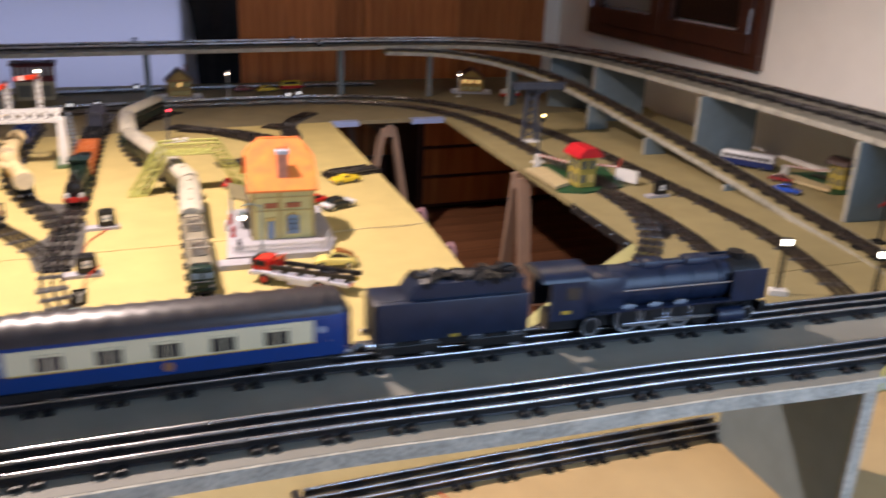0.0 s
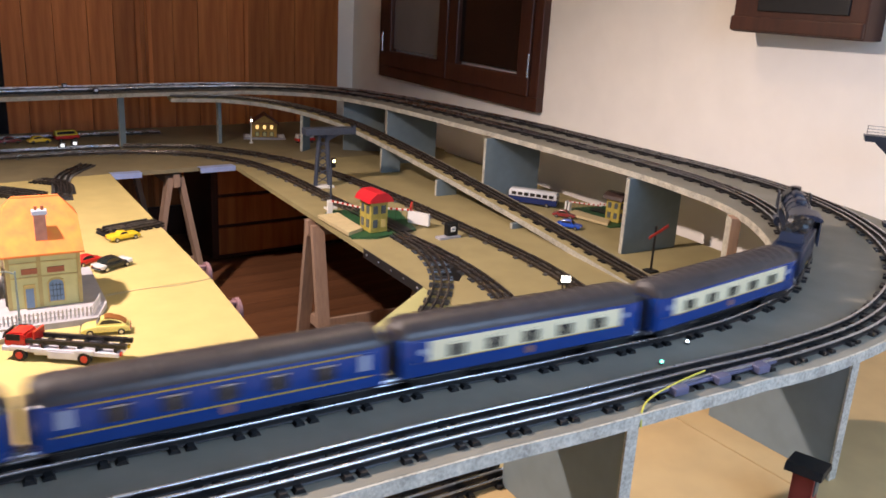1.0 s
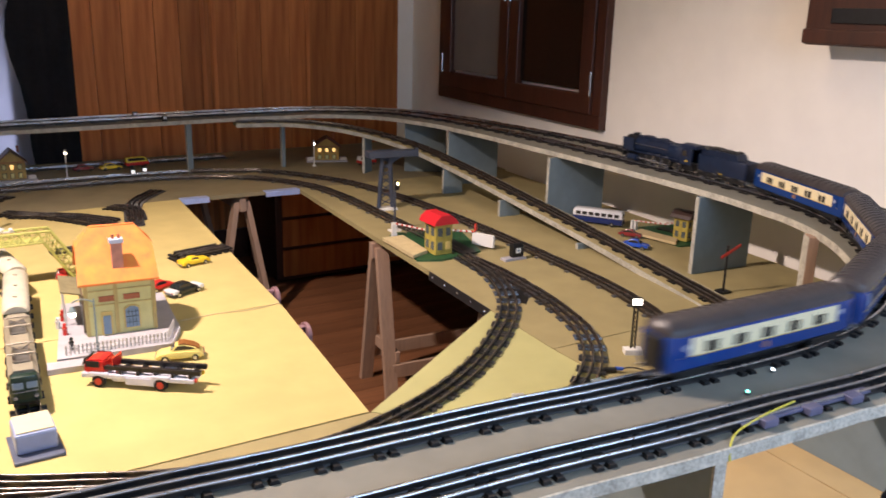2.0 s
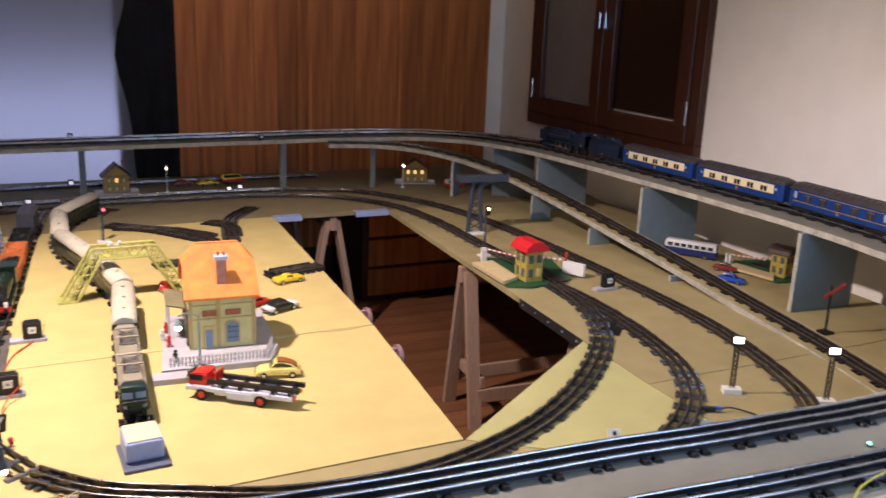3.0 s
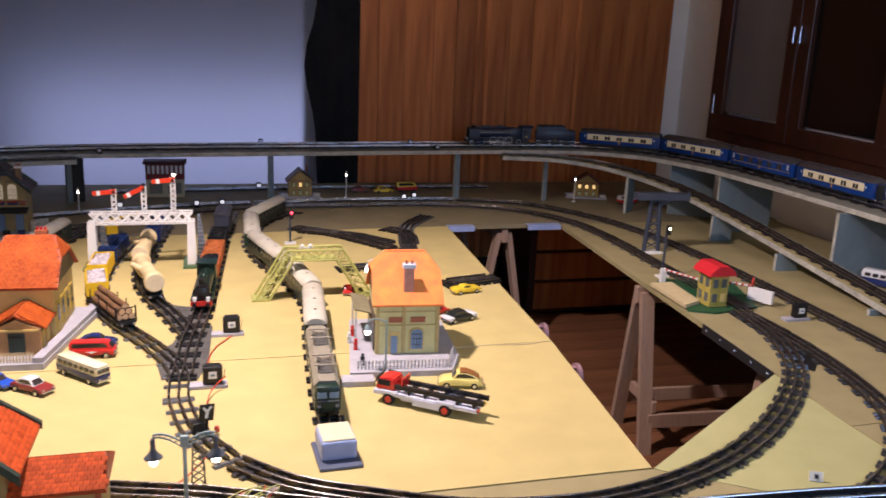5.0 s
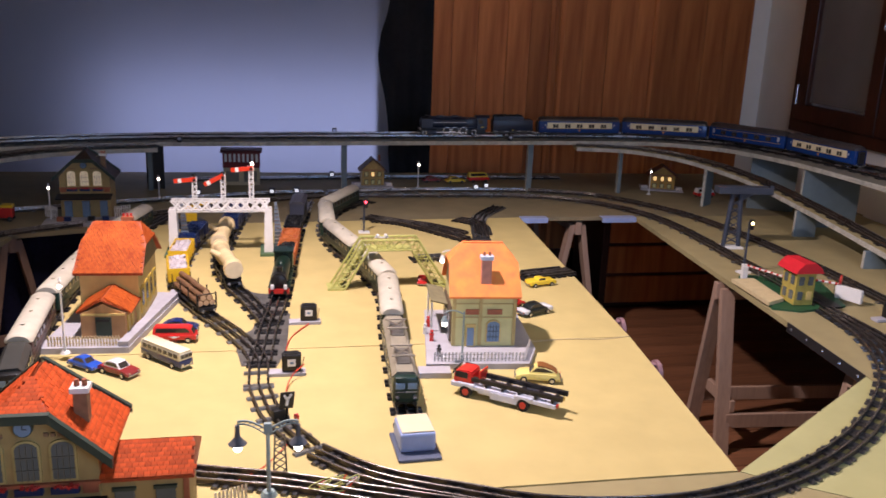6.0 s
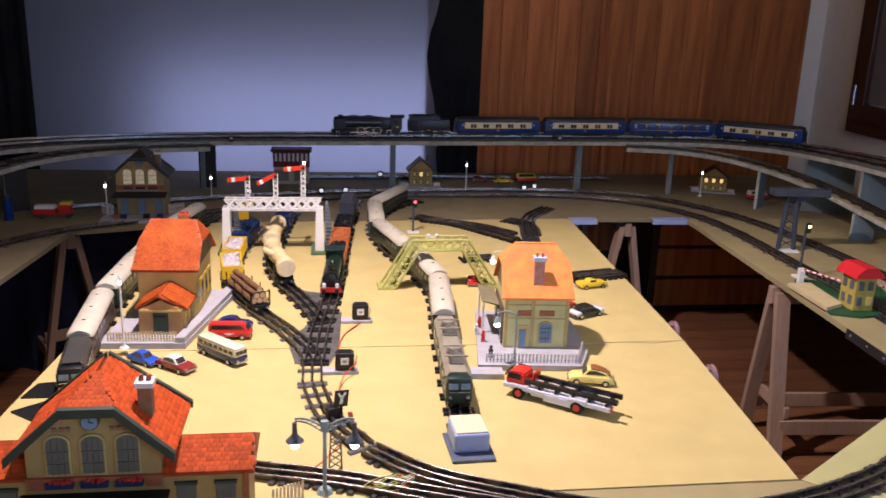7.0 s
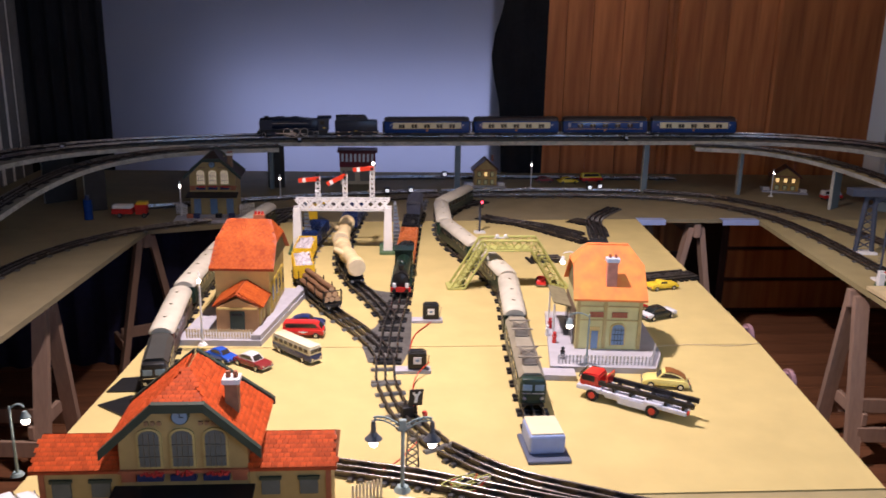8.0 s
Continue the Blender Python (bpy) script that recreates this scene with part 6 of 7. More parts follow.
# small white-faced markers on the raised deck
for x, y, z in ((0.735, 5.10, 0.297), (-1.08, 5.13, 0.266), (-2.24, 4.84, 0.26), (-0.24, 5.44, 0.28), (0.62, 5.30, 0.3)):
    d = thing("deck_marker", pose(x, y, z), "small black track marker with a pale face", "marker", "track markers")
    part("case", MB().box((0, 0, 0.016), (0.026, 0.02, 0.032), bevel=0.002), BLACK, d)
    part("face", MB().box((0, -0.011, 0.02), (0.016, 0.002, 0.014)), mat("pale_face", (0.55, 0.6, 0.75), 0.4) if "pale_face" not in bpy.data.materials else bpy.data.materials["pale_face"], d)
for x, y in ((-0.60, 5.0), (-0.47, 5.02), (0.55, 5.12), (0.62, 5.16), (-0.98, 4.98), (-0.25, 5.5)):
    d = thing("table_marker", pose(x, y, 0.0), "small black point lantern with a pale face on the far board", "marker", "track markers")
    part("case", MB().box((0, 0, 0.022), (0.03, 0.025, 0.044), bevel=0.002), BLACK, d)
    part("face", MB().box((0, -0.0135, 0.028), (0.018, 0.002, 0.016)), glow("faint_face", (0.9, 0.95, 1.0), 1.2) if "faint_face" not in bpy.data.materials else bpy.data.materials["faint_face"], d)

# loose track pieces lying on the far boards
LOOSE = [[(-0.14, 4.46), (0.05, 4.3), (0.27, 4.0)], [(0.57, 4.67), (0.42, 4.45), (0.36, 4.2), (0.33, 4.02)], [(0.30, 4.40), (0.38, 4.3), (0.36, 4.1)], [(0.36, 3.44), (0.58, 3.5)], [(0.37, 3.48), (0.57, 3.53)], [(-0.1, 4.4), (0.12, 4.28), (0.28, 4.1)], [(-0.02, 3.72), (0.12, 3.74)]]
for q in LOOSE:
    lay_track([(x, y, 0.0015) for x, y in q], "loose dark length of tinplate track lying on the board", 0.05, SLEEPER_BLACK, TIN, "loose track pieces")
# points' tin bed plates
for pts, mm in (([(-0.67, 2.70), (-0.575, 2.68), (-0.545, 2.8), (-0.53, 3.12), (-0.62, 3.12), (-0.65, 2.98), (-0.70, 2.9)], TINGREY), ([(-0.63, 3.1), (-0.55, 3.1), (-0.53, 3.3), (-0.64, 3.34), (-0.73, 3.4), (-0.74, 3.36)], TINGREY), ([(1.30, 3.0), (1.39, 3.0), (1.40, 2.66), (1.35, 2.55), (1.24, 2.44), (1.21, 2.5), (1.28, 2.7)], TIN)):
    bp_ = thing("point_bed", Matrix(), "grey tinplate bed under a set of points", "track", "beds under points")
    part("bed_plate", MB().prism(pts, 0.0, 0.0016, "z"), mm, bp_)
# lilac uncoupler rail and small lights on the front deck
un = thing("uncoupler_track", pose(0.80, 1.118, ZF, 0, 0, -4), "lilac-grey tinplate uncoupler on the outer deck track", "track")
part("plate", MB().box((0, -0.008, 0.010), (0.30, 0.016, 0.005), bevel=0.001), mat("lilac_tin", (0.17, 0.18, 0.30), 0.35, 0.5), un)
for k in (-0.1, 0.0, 0.1):
    part("solenoid", MB().box((k, -0.02, 0.01), (0.03, 0.02, 0.014), bevel=0.002), bpy.data.materials["lilac_tin"], un)
tagged(part("wire", sweep(spline([(0.78, 1.118, 0.332), (0.70, 1.112, 0.33), (0.635, 1.108, 0.32), (0.60, 1.092, 0.313), (0.592, 1.083, 0.29)], 0.01), [(0.0016 * math.cos(a), 0.0016 * math.sin(a)) for a in [math.tau * k / 6 for k in range(6)]]), mat("yellow_wire", (0.6, 0.55, 0.08), 0.45)), "thin yellow wire on the deck's edge", "wire")
for x, y, c in ((0.768, 1.20, (0.1, 1.0, 0.75)), (0.885, 1.24, (0.6, 0.8, 1.0))):
    ld = thing("indicator_light", pose(x, y, ZF + 0.0005), "tiny coloured indicator light on the deck", "light", "deck indicator lights")
    part("lens", MB().ball((0, 0, 0.005), 0.0032, seg=8), glow("led_" + ("green" if c[0] < 0.3 else "blue"), c, 8), ld)
    part("ring", MB().cyl((0, 0, 0), (0, 0, 0.004), 0.0045, seg=12), TINGREY, ld)

post_lamp(pose(-1.40, 2.12, 0), 0.16, 0.03, "pale street lamp with one lit arm at the board's corner", PALEGREEN)
fn = thing("toy_fence", pose(-0.665, 1.98, 0, 0, 0, 25), "short cream picket fence beside the station wing", "toy fence")
picket_fence(fn, (-0.03, 0, 0), (0.04, 0, 0), 0, 0.05, 9, CREAM)

sb = thing("signal_bridge", pose(2.20, 1.545, ZF, 0, 0, 125), "tall dark navy signal mast with railed platform and red lamp", "toy signal")
NV = mat("dark_navy_tin", (0.008, 0.011, 0.022), 0.4, grain=0.15, scale=40)
part("base", MB().box((0, 0, 0.006), (0.06, 0.05, 0.012), bevel=0.001), NV, sb)
part("mast", MB().cyl((0, 0, 0.01), (0, 0, 0.25), 0.007, seg=10), NV, sb)
part("platform", MB().prism([(-0.06, 0.25), (0.125, 0.25), (0.13, 0.268), (-0.06, 0.268)], -0.02, 0.02, "y").prism([(0.0, 0.215), (0.06, 0.215), (0.10, 0.25), (-0.03, 0.25)], -0.014, 0.014, "y"), NV, sb)
for z in (0.275, 0.284, 0.293):
    part("railing_bar", MB().cyl((-0.06, -0.018, z), (0.122, -0.018, z), 0.0012, seg=6), STEEL, sb)
for x in (-0.06, 0.0, 0.06, 0.12):
    part("railing_post", MB().cyl((x, -0.018, 0.268), (x, -0.018, 0.294), 0.0014, seg=6), STEEL, sb)
part("red_lamp", MB().ball((0.012, -0.018, 0.236), 0.005, seg=8), glow("red_signal_glow", (1.0, 0.08, 0.1), 6), sb, "lit red lens")

can = thing("bottle", pose(-2.0, 4.42, 0), "bright blue plastic bottle under the far corner of the deck", "bottle")
part("body", MB().cyl((0, 0, 0), (0, 0, 0.095), 0.02, seg=16), BLUECAR, can, "", True)
part("cap", MB().cyl((0, 0, 0.095), (0, 0, 0.115), 0.010, 0.008, 12), NAVY, can)

# ---- standing rolling stock ----
CREAMROOF = mat("cream_grey_roof", (0.56, 0.52, 0.42), 0.5, grain=0.1, scale=25)
GREENCAR = mat("bottle_green_enamel", (0.012, 0.035, 0.025), 0.35, grain=0.1, scale=30)
YELLOWP = mat("yellow_enamel", (0.72, 0.46, 0.02), 0.4, grain=0.06, scale=30)
ORANGEP = mat("rust_orange_enamel", (0.50, 0.14, 0.04), 0.45, grain=0.12, scale=30)
BARK = mat("brown_bark", (0.22, 0.11, 0.05), 0.8, grain=0.25, scale=60, bump=0.6)
CUTWOOD = mat("fresh_cut_wood", (0.62, 0.40, 0.22), 0.7, grain=0.12, scale=60)
PALELOG = mat("peeled_pale_log", (0.72, 0.56, 0.30), 0.6, grain=0.12, scale=14, stretch=(4, 0.7, 4))
GRAVELM = mat("white_sacks", (0.62, 0.56, 0.58), 0.8, grain=0.15, scale=60)


ALLOY = mat("dull_alloy_rod", (0.30, 0.27, 0.22), 0.35, 0.5, grain=0.1, scale=60)


def on_track(points, s, half):
    line = spline([(*p[:2], Z0) for p in points], 0.01)
    k = lambda q: line[max(0, min(len(line) - 1, int(round(q / 0.01))))]
    a, b = k(s - half), k(s + half)
    d = a - b
    return Matrix.Translation((a + b) / 2) @ Euler((0, 0, math.atan2(d.y, d.x))).to_matrix().to_4x4()


def old_coach(m, L, label, side, roof=None):
    t = thing("standing_coach", m, label, "train coach", "standing coaches")
    W, z0, z1 = 0.066, 0.03, 0.086
    part("body", MB().box((0, 0, (z0 + z1) / 2), (L, W, z1 - z0), bevel=0.003), side, t)
    arc = [((W / 2 + 0.003) * math.cos(a), z1 + 0.024 * math.sin(a)) for a in [math.pi * k / 12 for k in range(13)]]
    part("roof", MB().loft([[(x, u * s, z1 + (v - z1) * s) for u, v in arc] for x, s in ((-L / 2 - 0.002, 0.8), (-L / 2 + 0.008, 1), (L / 2 - 0.008, 1), (L / 2 + 0.002, 0.8))]), roof or CREAMROOF, t, "rounded roof", True)
    for s in (-1, 1):
        part("sole_line", MB().box((0, s * (W / 2 + 0.0005), 0.045), (L * 0.96, 0.002, 0.0016)), TINBROWN, t)
        for k in range(8):
            wd = part("window", MB().box(((k - 3.5) * L * 0.112, s * (W / 2 + 0.0006), 0.071), (L * 0.07, 0.0022, 0.017), bevel=0.0008), DARKGLASS, t)
            part("sill", MB().box(((k - 3.5) * L * 0.112, s * (W / 2 + 0.0012), 0.0618), (L * 0.07, 0.0022, 0.0015)), STEEL, wd)
    for k in (-0.3, 0.0, 0.3):
        part("roof_vent", MB().cyl((k * L, 0, 0.108), (k * L, 0, 0.114), 0.004, 0.006, 10), CREAMROOF, t)
    for sx in (-1, 1):
        part("gangway", MB().box((sx * (L / 2 + 0.006), 0, 0.062), (0.014, 0.036, 0.05), bevel=0.002), BLACK, t)
        bogie(t, sx * L * 0.34)
    part("frame", MB().box((0, 0, 0.027), (L * 0.96, 0.05, 0.006)), BLACK, t)
    return t


def electric_engine(m, L, label, side, top=(0.30, 0.27, 0.20)):
    t = thing("electric_locomotive", m, label, "electric locomotive", "electric locomotives")
    W, z0, z1 = 0.066, 0.028, 0.084
    part("body", MB().box((0, 0, (z0 + z1) / 2), (L, W, z1 - z0), bevel=0.005), side, t)
    part("cab_front", MB().box((L / 2 - 0.01, 0, 0.067), (0.03, W * 0.94, 0.06), bevel=0.010), side, t, "", True)
    part("roof", MB().prism([(-W / 2, 0.084), (W / 2, 0.084), (W / 2 - 0.012, 0.098), (-W / 2 + 0.012, 0.098)], -L / 2 + 0.01, L / 2 - 0.03, "x"), mat("grey_roof", top, 0.5, grain=0.12, scale=30), t)
    for s in (-1, 1):
        part("cab_window", MB().box((L / 2 + 0.003, s * 0.015, 0.074), (0.006, 0.024, 0.017), bevel=0.002), PANEBLUE, t)
        part("front_lamp", MB().cyl((L / 2 + 0.002, s * 0.022, 0.046), (L / 2 + 0.009, s * 0.022, 0.046), 0.005, seg=10), STEEL, t)
        part("buffer", MB().cyl((L / 2, s * 0.022, 0.03), (L / 2 + 0.012, s * 0.022, 0.03), 0.004, 0.006, 10), BLACK, t)
        part("stripe", MB().box((0, s * (W / 2 + 0.0005), 0.05), (L * 0.94, 0.002, 0.003)), STEEL, t)
        for k in range(5):
            part("side_window", MB().box(((k - 2) * L * 0.16, s * (W / 2 + 0.0006), 0.072), (L * 0.09, 0.002, 0.014)), DARKGLASS, t)
    part("front_stripe", MB().box((L / 2 + 0.0045, 0, 0.059), (0.004, W * 0.8, 0.0025)), STEEL, t)
    for cx in (0.22 * L, -0.22 * L) if L > 0.3 else ():
        part("roof_gear", MB().box((cx, 0, 0.1), (0.10, 0.034, 0.004)), TINGREY, t)
        pn = part("pantograph", MB().cyl((cx - 0.035, -0.030, 0.116), (cx - 0.035, 0.030, 0.116), 0.0026, seg=6), ALLOY, t, "lowered pantograph")
        for s in (-1, 1):
            for a, b in (((-0.045, 0.101), (-0.006, 0.109)), ((0.045, 0.101), (0.006, 0.109)), ((-0.006, 0.109), (-0.035, 0.116)), ((0.006, 0.109), (0.035, 0.116))):
                part("pantograph_rod", MB().cyl((cx + a[0], s * 0.018, a[1]), (cx + b[0], s * 0.018, b[1]), 0.0022, seg=5), ALLOY, pn)
        for q in (-1, 1):
            part("pantograph_rod", MB().cyl((cx - 0.035, -0.026 * q, 0.115), (cx + 0.035, 0.026 * q, 0.115), 0.0017, seg=5), ALLOY, pn)
        part("contact_bar", MB().cyl((cx + 0.035, -0.030, 0.116), (cx + 0.035, 0.030, 0.116), 0.0026, seg=6), ALLOY, pn)
    part("underframe", MB().box((0, 0, 0.024), (L * 0.95, 0.05, 0.014), bevel=0.002), BLACK, t)
    for x in (-L * 0.3, L * 0.3):
        bogie(t, x, r=0.013)
    return t


SID_R = [(-0.26, 2.2), (-0.25, 2.5), (-0.225, 2.9), (-0.20, 3.25), (-0.24, 3.55), (-0.33, 3.9), (-0.36, 4.25), (-0.28, 4.6), (-0.1, 4.83)]
electric_engine(on_track(SID_R, 0.385, 0.15), 0.45, "dark green electric locomotive with lowered pantographs", GREENCAR)
for k, s in enumerate((0.83, 1.23, 1.63, 2.03, 2.43)):
    old_coach(on_track(SID_R, s, 0.13), 0.365, "bottle-green coach with a pale cream roof on the siding", GREENCAR)
SID_L = [(-1.2, 2.45), (-1.25, 2.8), (-1.27, 3.2), (-1.24, 3.7), (-1.2, 4.1), (-1.08, 4.5)]
electric_engine(on_track(SID_L, 0.145, 0.1), 0.22, "black electric locomotive with white stripes beside the red-tiled house", BLACK, (0.05, 0.05, 0.045))
for s in (0.455, 0.865, 1.275, 1.685):
    old_coach(on_track(SID_L, s, 0.13), 0.37, "dark coach with a pale cream roof beside the red-tiled house", mat("maroon_green", (0.09, 0.03, 0.022), 0.4) if s < 0.5 else GREENCAR)
for x, y, rz in ((-1.285, 2.56, 10), (-1.27, 2.44, -30)):
    pl = thing("base_plate", pose(x, y, 0, 0, 0, rz), "flat black tin base plate lying on the board", "plate", "black base plates")
    part("plate", MB().prism([(-0.06, -0.03), (0.07, -0.05), (0.07, 0.05), (-0.03, 0.05)], 0, 0.004, "z"), BLACK, pl)

bs = thing("buffer_stop", pose(-0.258, 2.125, 0, 0, 0, 2), "white buffer block, blue daylight in its colour, on a dark rounded plate", "buffer stop")
# pale blue here is the daylight on the block, put into its colour
part("block", MB().box((0, 0.075, 0.031), (0.082, 0.095, 0.046), bevel=0.006), mat("white_tin_blue_light", (0.30, 0.38, 0.62), 0.45, grain=0.06, scale=40), bs, "white block with blue daylight in its colour")
part("base_plate", MB().box((0, 0.065, 0.004), (0.100, 0.135, 0.008), bevel=0.003), mat("slate_blue_plate", (0.10, 0.12, 0.18), 0.45), bs)
part("top_pad", MB().box((0, 0.077, 0.0555), (0.074, 0.088, 0.004), bevel=0.0018), CREAM, bs)


def wagon_frame(t, L, W=0.056):
    part("frame", MB().box((0, 0, 0.03), (L, W, 0.008), bevel=0.001), BLACK, t)
    for x in (-L * 0.33, L * 0.33):
        for s in (-1, 1):
            part("wheel", MB().cyl((x, s * GAUGE / 2 - 0.003, RT + 0.011), (x, s * GAUGE / 2 + 0.003, RT + 0.011), 0.011, seg=12), BLACK, t, "", True)
            part("axle_box", MB().box((x, s * (GAUGE / 2 + 0.006), 0.026), (0.012, 0.006, 0.014)), BLACK, t)
    for sx in (-1, 1):
        for s in (-1, 1):
            part("buffer", MB().cyl((sx * L / 2, s * 0.018, 0.03), (sx * (L / 2 + 0.01), s * 0.018, 0.03), 0.003, 0.005, 8), STEEL, t)


def open_wagon(m, L, label, body, load):
    t = thing("open_wagon", m, label, "goods wagon", "goods wagons")
    wagon_frame(t, L)
    W, h = 0.066, 0.048
    part("box", MB().box((0, W / 2, 0.034 + h / 2), (L, 0.004, h)).box((0, -W / 2, 0.034 + h / 2), (L, 0.004, h)).box((L / 2 - 0.002, 0, 0.034 + h / 2), (0.004, W - 0.004, h)).box((-L / 2 + 0.002, 0, 0.034 + h / 2), (0.004, W - 0.004, h)).box((0, 0, 0.037), (L, W, 0.005)), body, t)
    for s in (-1, 1):
        for k in range(5):
            part("stanchion", MB().box(((k - 2) * L * 0.23, s * (W / 2 + 0.003), 0.034 + h / 2), (0.004, 0.003, h)), body, t)
    if load:
        mb = MB()
        rnd = random.Random(int(L * 1000) + len(label))
        for _ in range(90):
            mb.box((rnd.uniform(-L / 2 + 0.012, L / 2 - 0.012), rnd.uniform(-0.024, 0.024), 0.072 + rnd.uniform(-0.004, 0.006)), (0.016, 0.012, 0.01), rnd.uniform(0, 180), tilt=(rnd.uniform(-25, 25), rnd.uniform(-25, 25)))
        mb.box((0, 0, 0.055), (L - 0.012, W - 0.008, 0.03))
        part("load", mb, load, t, "heaped load")
    return t


GOODS = [(-0.62, 2.56), (-0.63, 2.75), (-0.70, 2.93), (-0.80, 3.12), (-0.88, 3.3), (-0.93, 3.55), (-0.92, 3.9), (-0.86, 4.3)]


def log_wagon():
    m = on_track(GOODS, 0.70, 0.08)
    t = thing("log_wagon", m, "flat wagon loaded with brown logs between stakes", "goods wagon", "goods wagons")
    wagon_frame(t, 0.26)
    part("floor_plate", MB().box((0, 0, 0.036), (0.26, 0.06, 0.004)), BLACK, t)
    for k, (y, z) in enumerate(((-0.019, 0.05), (0.0, 0.05), (0.019, 0.05), (-0.01, 0.067), (0.01, 0.067), (0.0, 0.084))):
        for h in (-1, 1):
            x0, x1 = (0.002, 0.118) if h > 0 else (-0.118, -0.002)
            lg = part("log", MB().cyl((x0, y, z), (x1, y + 0.001 * k, z), 0.0098, 0.0092, 10), BARK, t, "brown log", True)
            part("cut_end", MB().cyl((x1 if h > 0 else x0, y, z), ((x1 + 0.001) if h > 0 else (x0 - 0.001), y, z), 0.0092, seg=10), CUTWOOD, lg)
    for x in (-0.12, -0.04, 0.04, 0.12):
        for s in (-1, 1):
            part("stake", MB().cyl((x, s * 0.031, 0.03), (x, s * 0.031, 0.085), 0.002, seg=6), BLACK, t)
    part("end_frame", MB().cyl((0.128, -0.03, 0.082), (0.128, 0.03, 0.082), 0.002, seg=6).cyl((0.128, -0.03, 0.035), (0.128, -0.03, 0.082), 0.002, seg=6).cyl((0.128, 0.03, 0.035), (0.128, 0.03, 0.082), 0.002, seg=6), BLACK, t)


log_wagon()
open_wagon(on_track(GOODS, 0.98, 0.06), 0.19, "yellow open wagon heaped with whitish sacks", YELLOWP, GRAVELM)
open_wagon(on_track(GOODS, 1.21, 0.06), 0.19, "second yellow open wagon heaped with whitish sacks", YELLOWP, GRAVELM)
open_wagon(on_track(GOODS, 1.47, 0.06), 0.24, "dark blue open wagon behind the yellow ones", NAVY, NAVY)
TRUNKS = [(-0.60, 3.02), (-0.66, 3.22), (-0.74, 3.45), (-0.79, 3.75), (-0.77, 4.2), (-0.73, 4.6)]


def trunk_wagon(s, half, L, label):
    t = thing("trunk_wagon", on_track(TRUNKS, s, half), label, "goods wagon", "goods wagons")
    wagon_frame(t, L)
    for x in (-L * 0.32, L * 0.32):
        part("bolster", MB().box((x, 0, 0.044), (0.014, 0.06, 0.02)).box((x, 0.032, 0.06), (0.008, 0.004, 0.04)).box((x, -0.032, 0.06), (0.008, 0.004, 0.04)), BLACK, t)
    rnd = random.Random(int(s * 100))
    n = 14
    rings = []
    for k, (q, r) in enumerate(((0, 0.031), (0.015, 0.034), (0.07, 0.034), (0.085, 0.026), (0.36, 0.0245), (0.40, 0.031), (0.50, 0.032), (0.53, 0.027), (0.86, 0.0255), (0.88, 0.034), (0.985, 0.0345), (1, 0.031))):
        x = -L / 2 - 0.01 + (L + 0.02) * q
        rings.append([(x, 0.003 * math.sin(k) + r * math.cos(a), 0.081 + r * rnd.uniform(0.96, 1.03) * math.sin(a)) for a in [math.tau * j / n for j in range(n)]])
    tr = part("tree_trunk", MB().loft(rings), PALELOG, t, "thick peeled pale tree trunk", True)
    part("knot", MB().cyl((0.0, -0.02, 0.09), (-0.02, -0.05, 0.105), 0.013, 0.010, 10), PALELOG, tr, "", True)
    part("cut_end", MB().cyl((L / 2 + 0.01, 0, 0.081), (L / 2 + 0.0115, 0, 0.081), 0.031, seg=14), mat("cream_cut", (0.74, 0.62, 0.40), 0.6, grain=0.1, scale=40) if "cream_cut" not in bpy.data.materials else bpy.data.materials["cream_cut"], tr)
    return t


trunk_wagon(0.52, 0.1, 0.30, "bogie wagon carrying one huge pale tree trunk")
trunk_wagon(0.90, 0.1, 0.28, "second wagon carrying a huge pale tree trunk")
open_wagon(on_track(TRUNKS, 1.30, 0.06), 0.3, "dark blue covered wagon at the end of the siding", NAVY, NAVY)
ENG = [(-0.615, 2.70), (-0.60, 2.95), (-0.57, 3.2), (-0.54, 3.6), (-0.50, 4.1), (-0.45, 4.6), (-0.42, 4.85)]


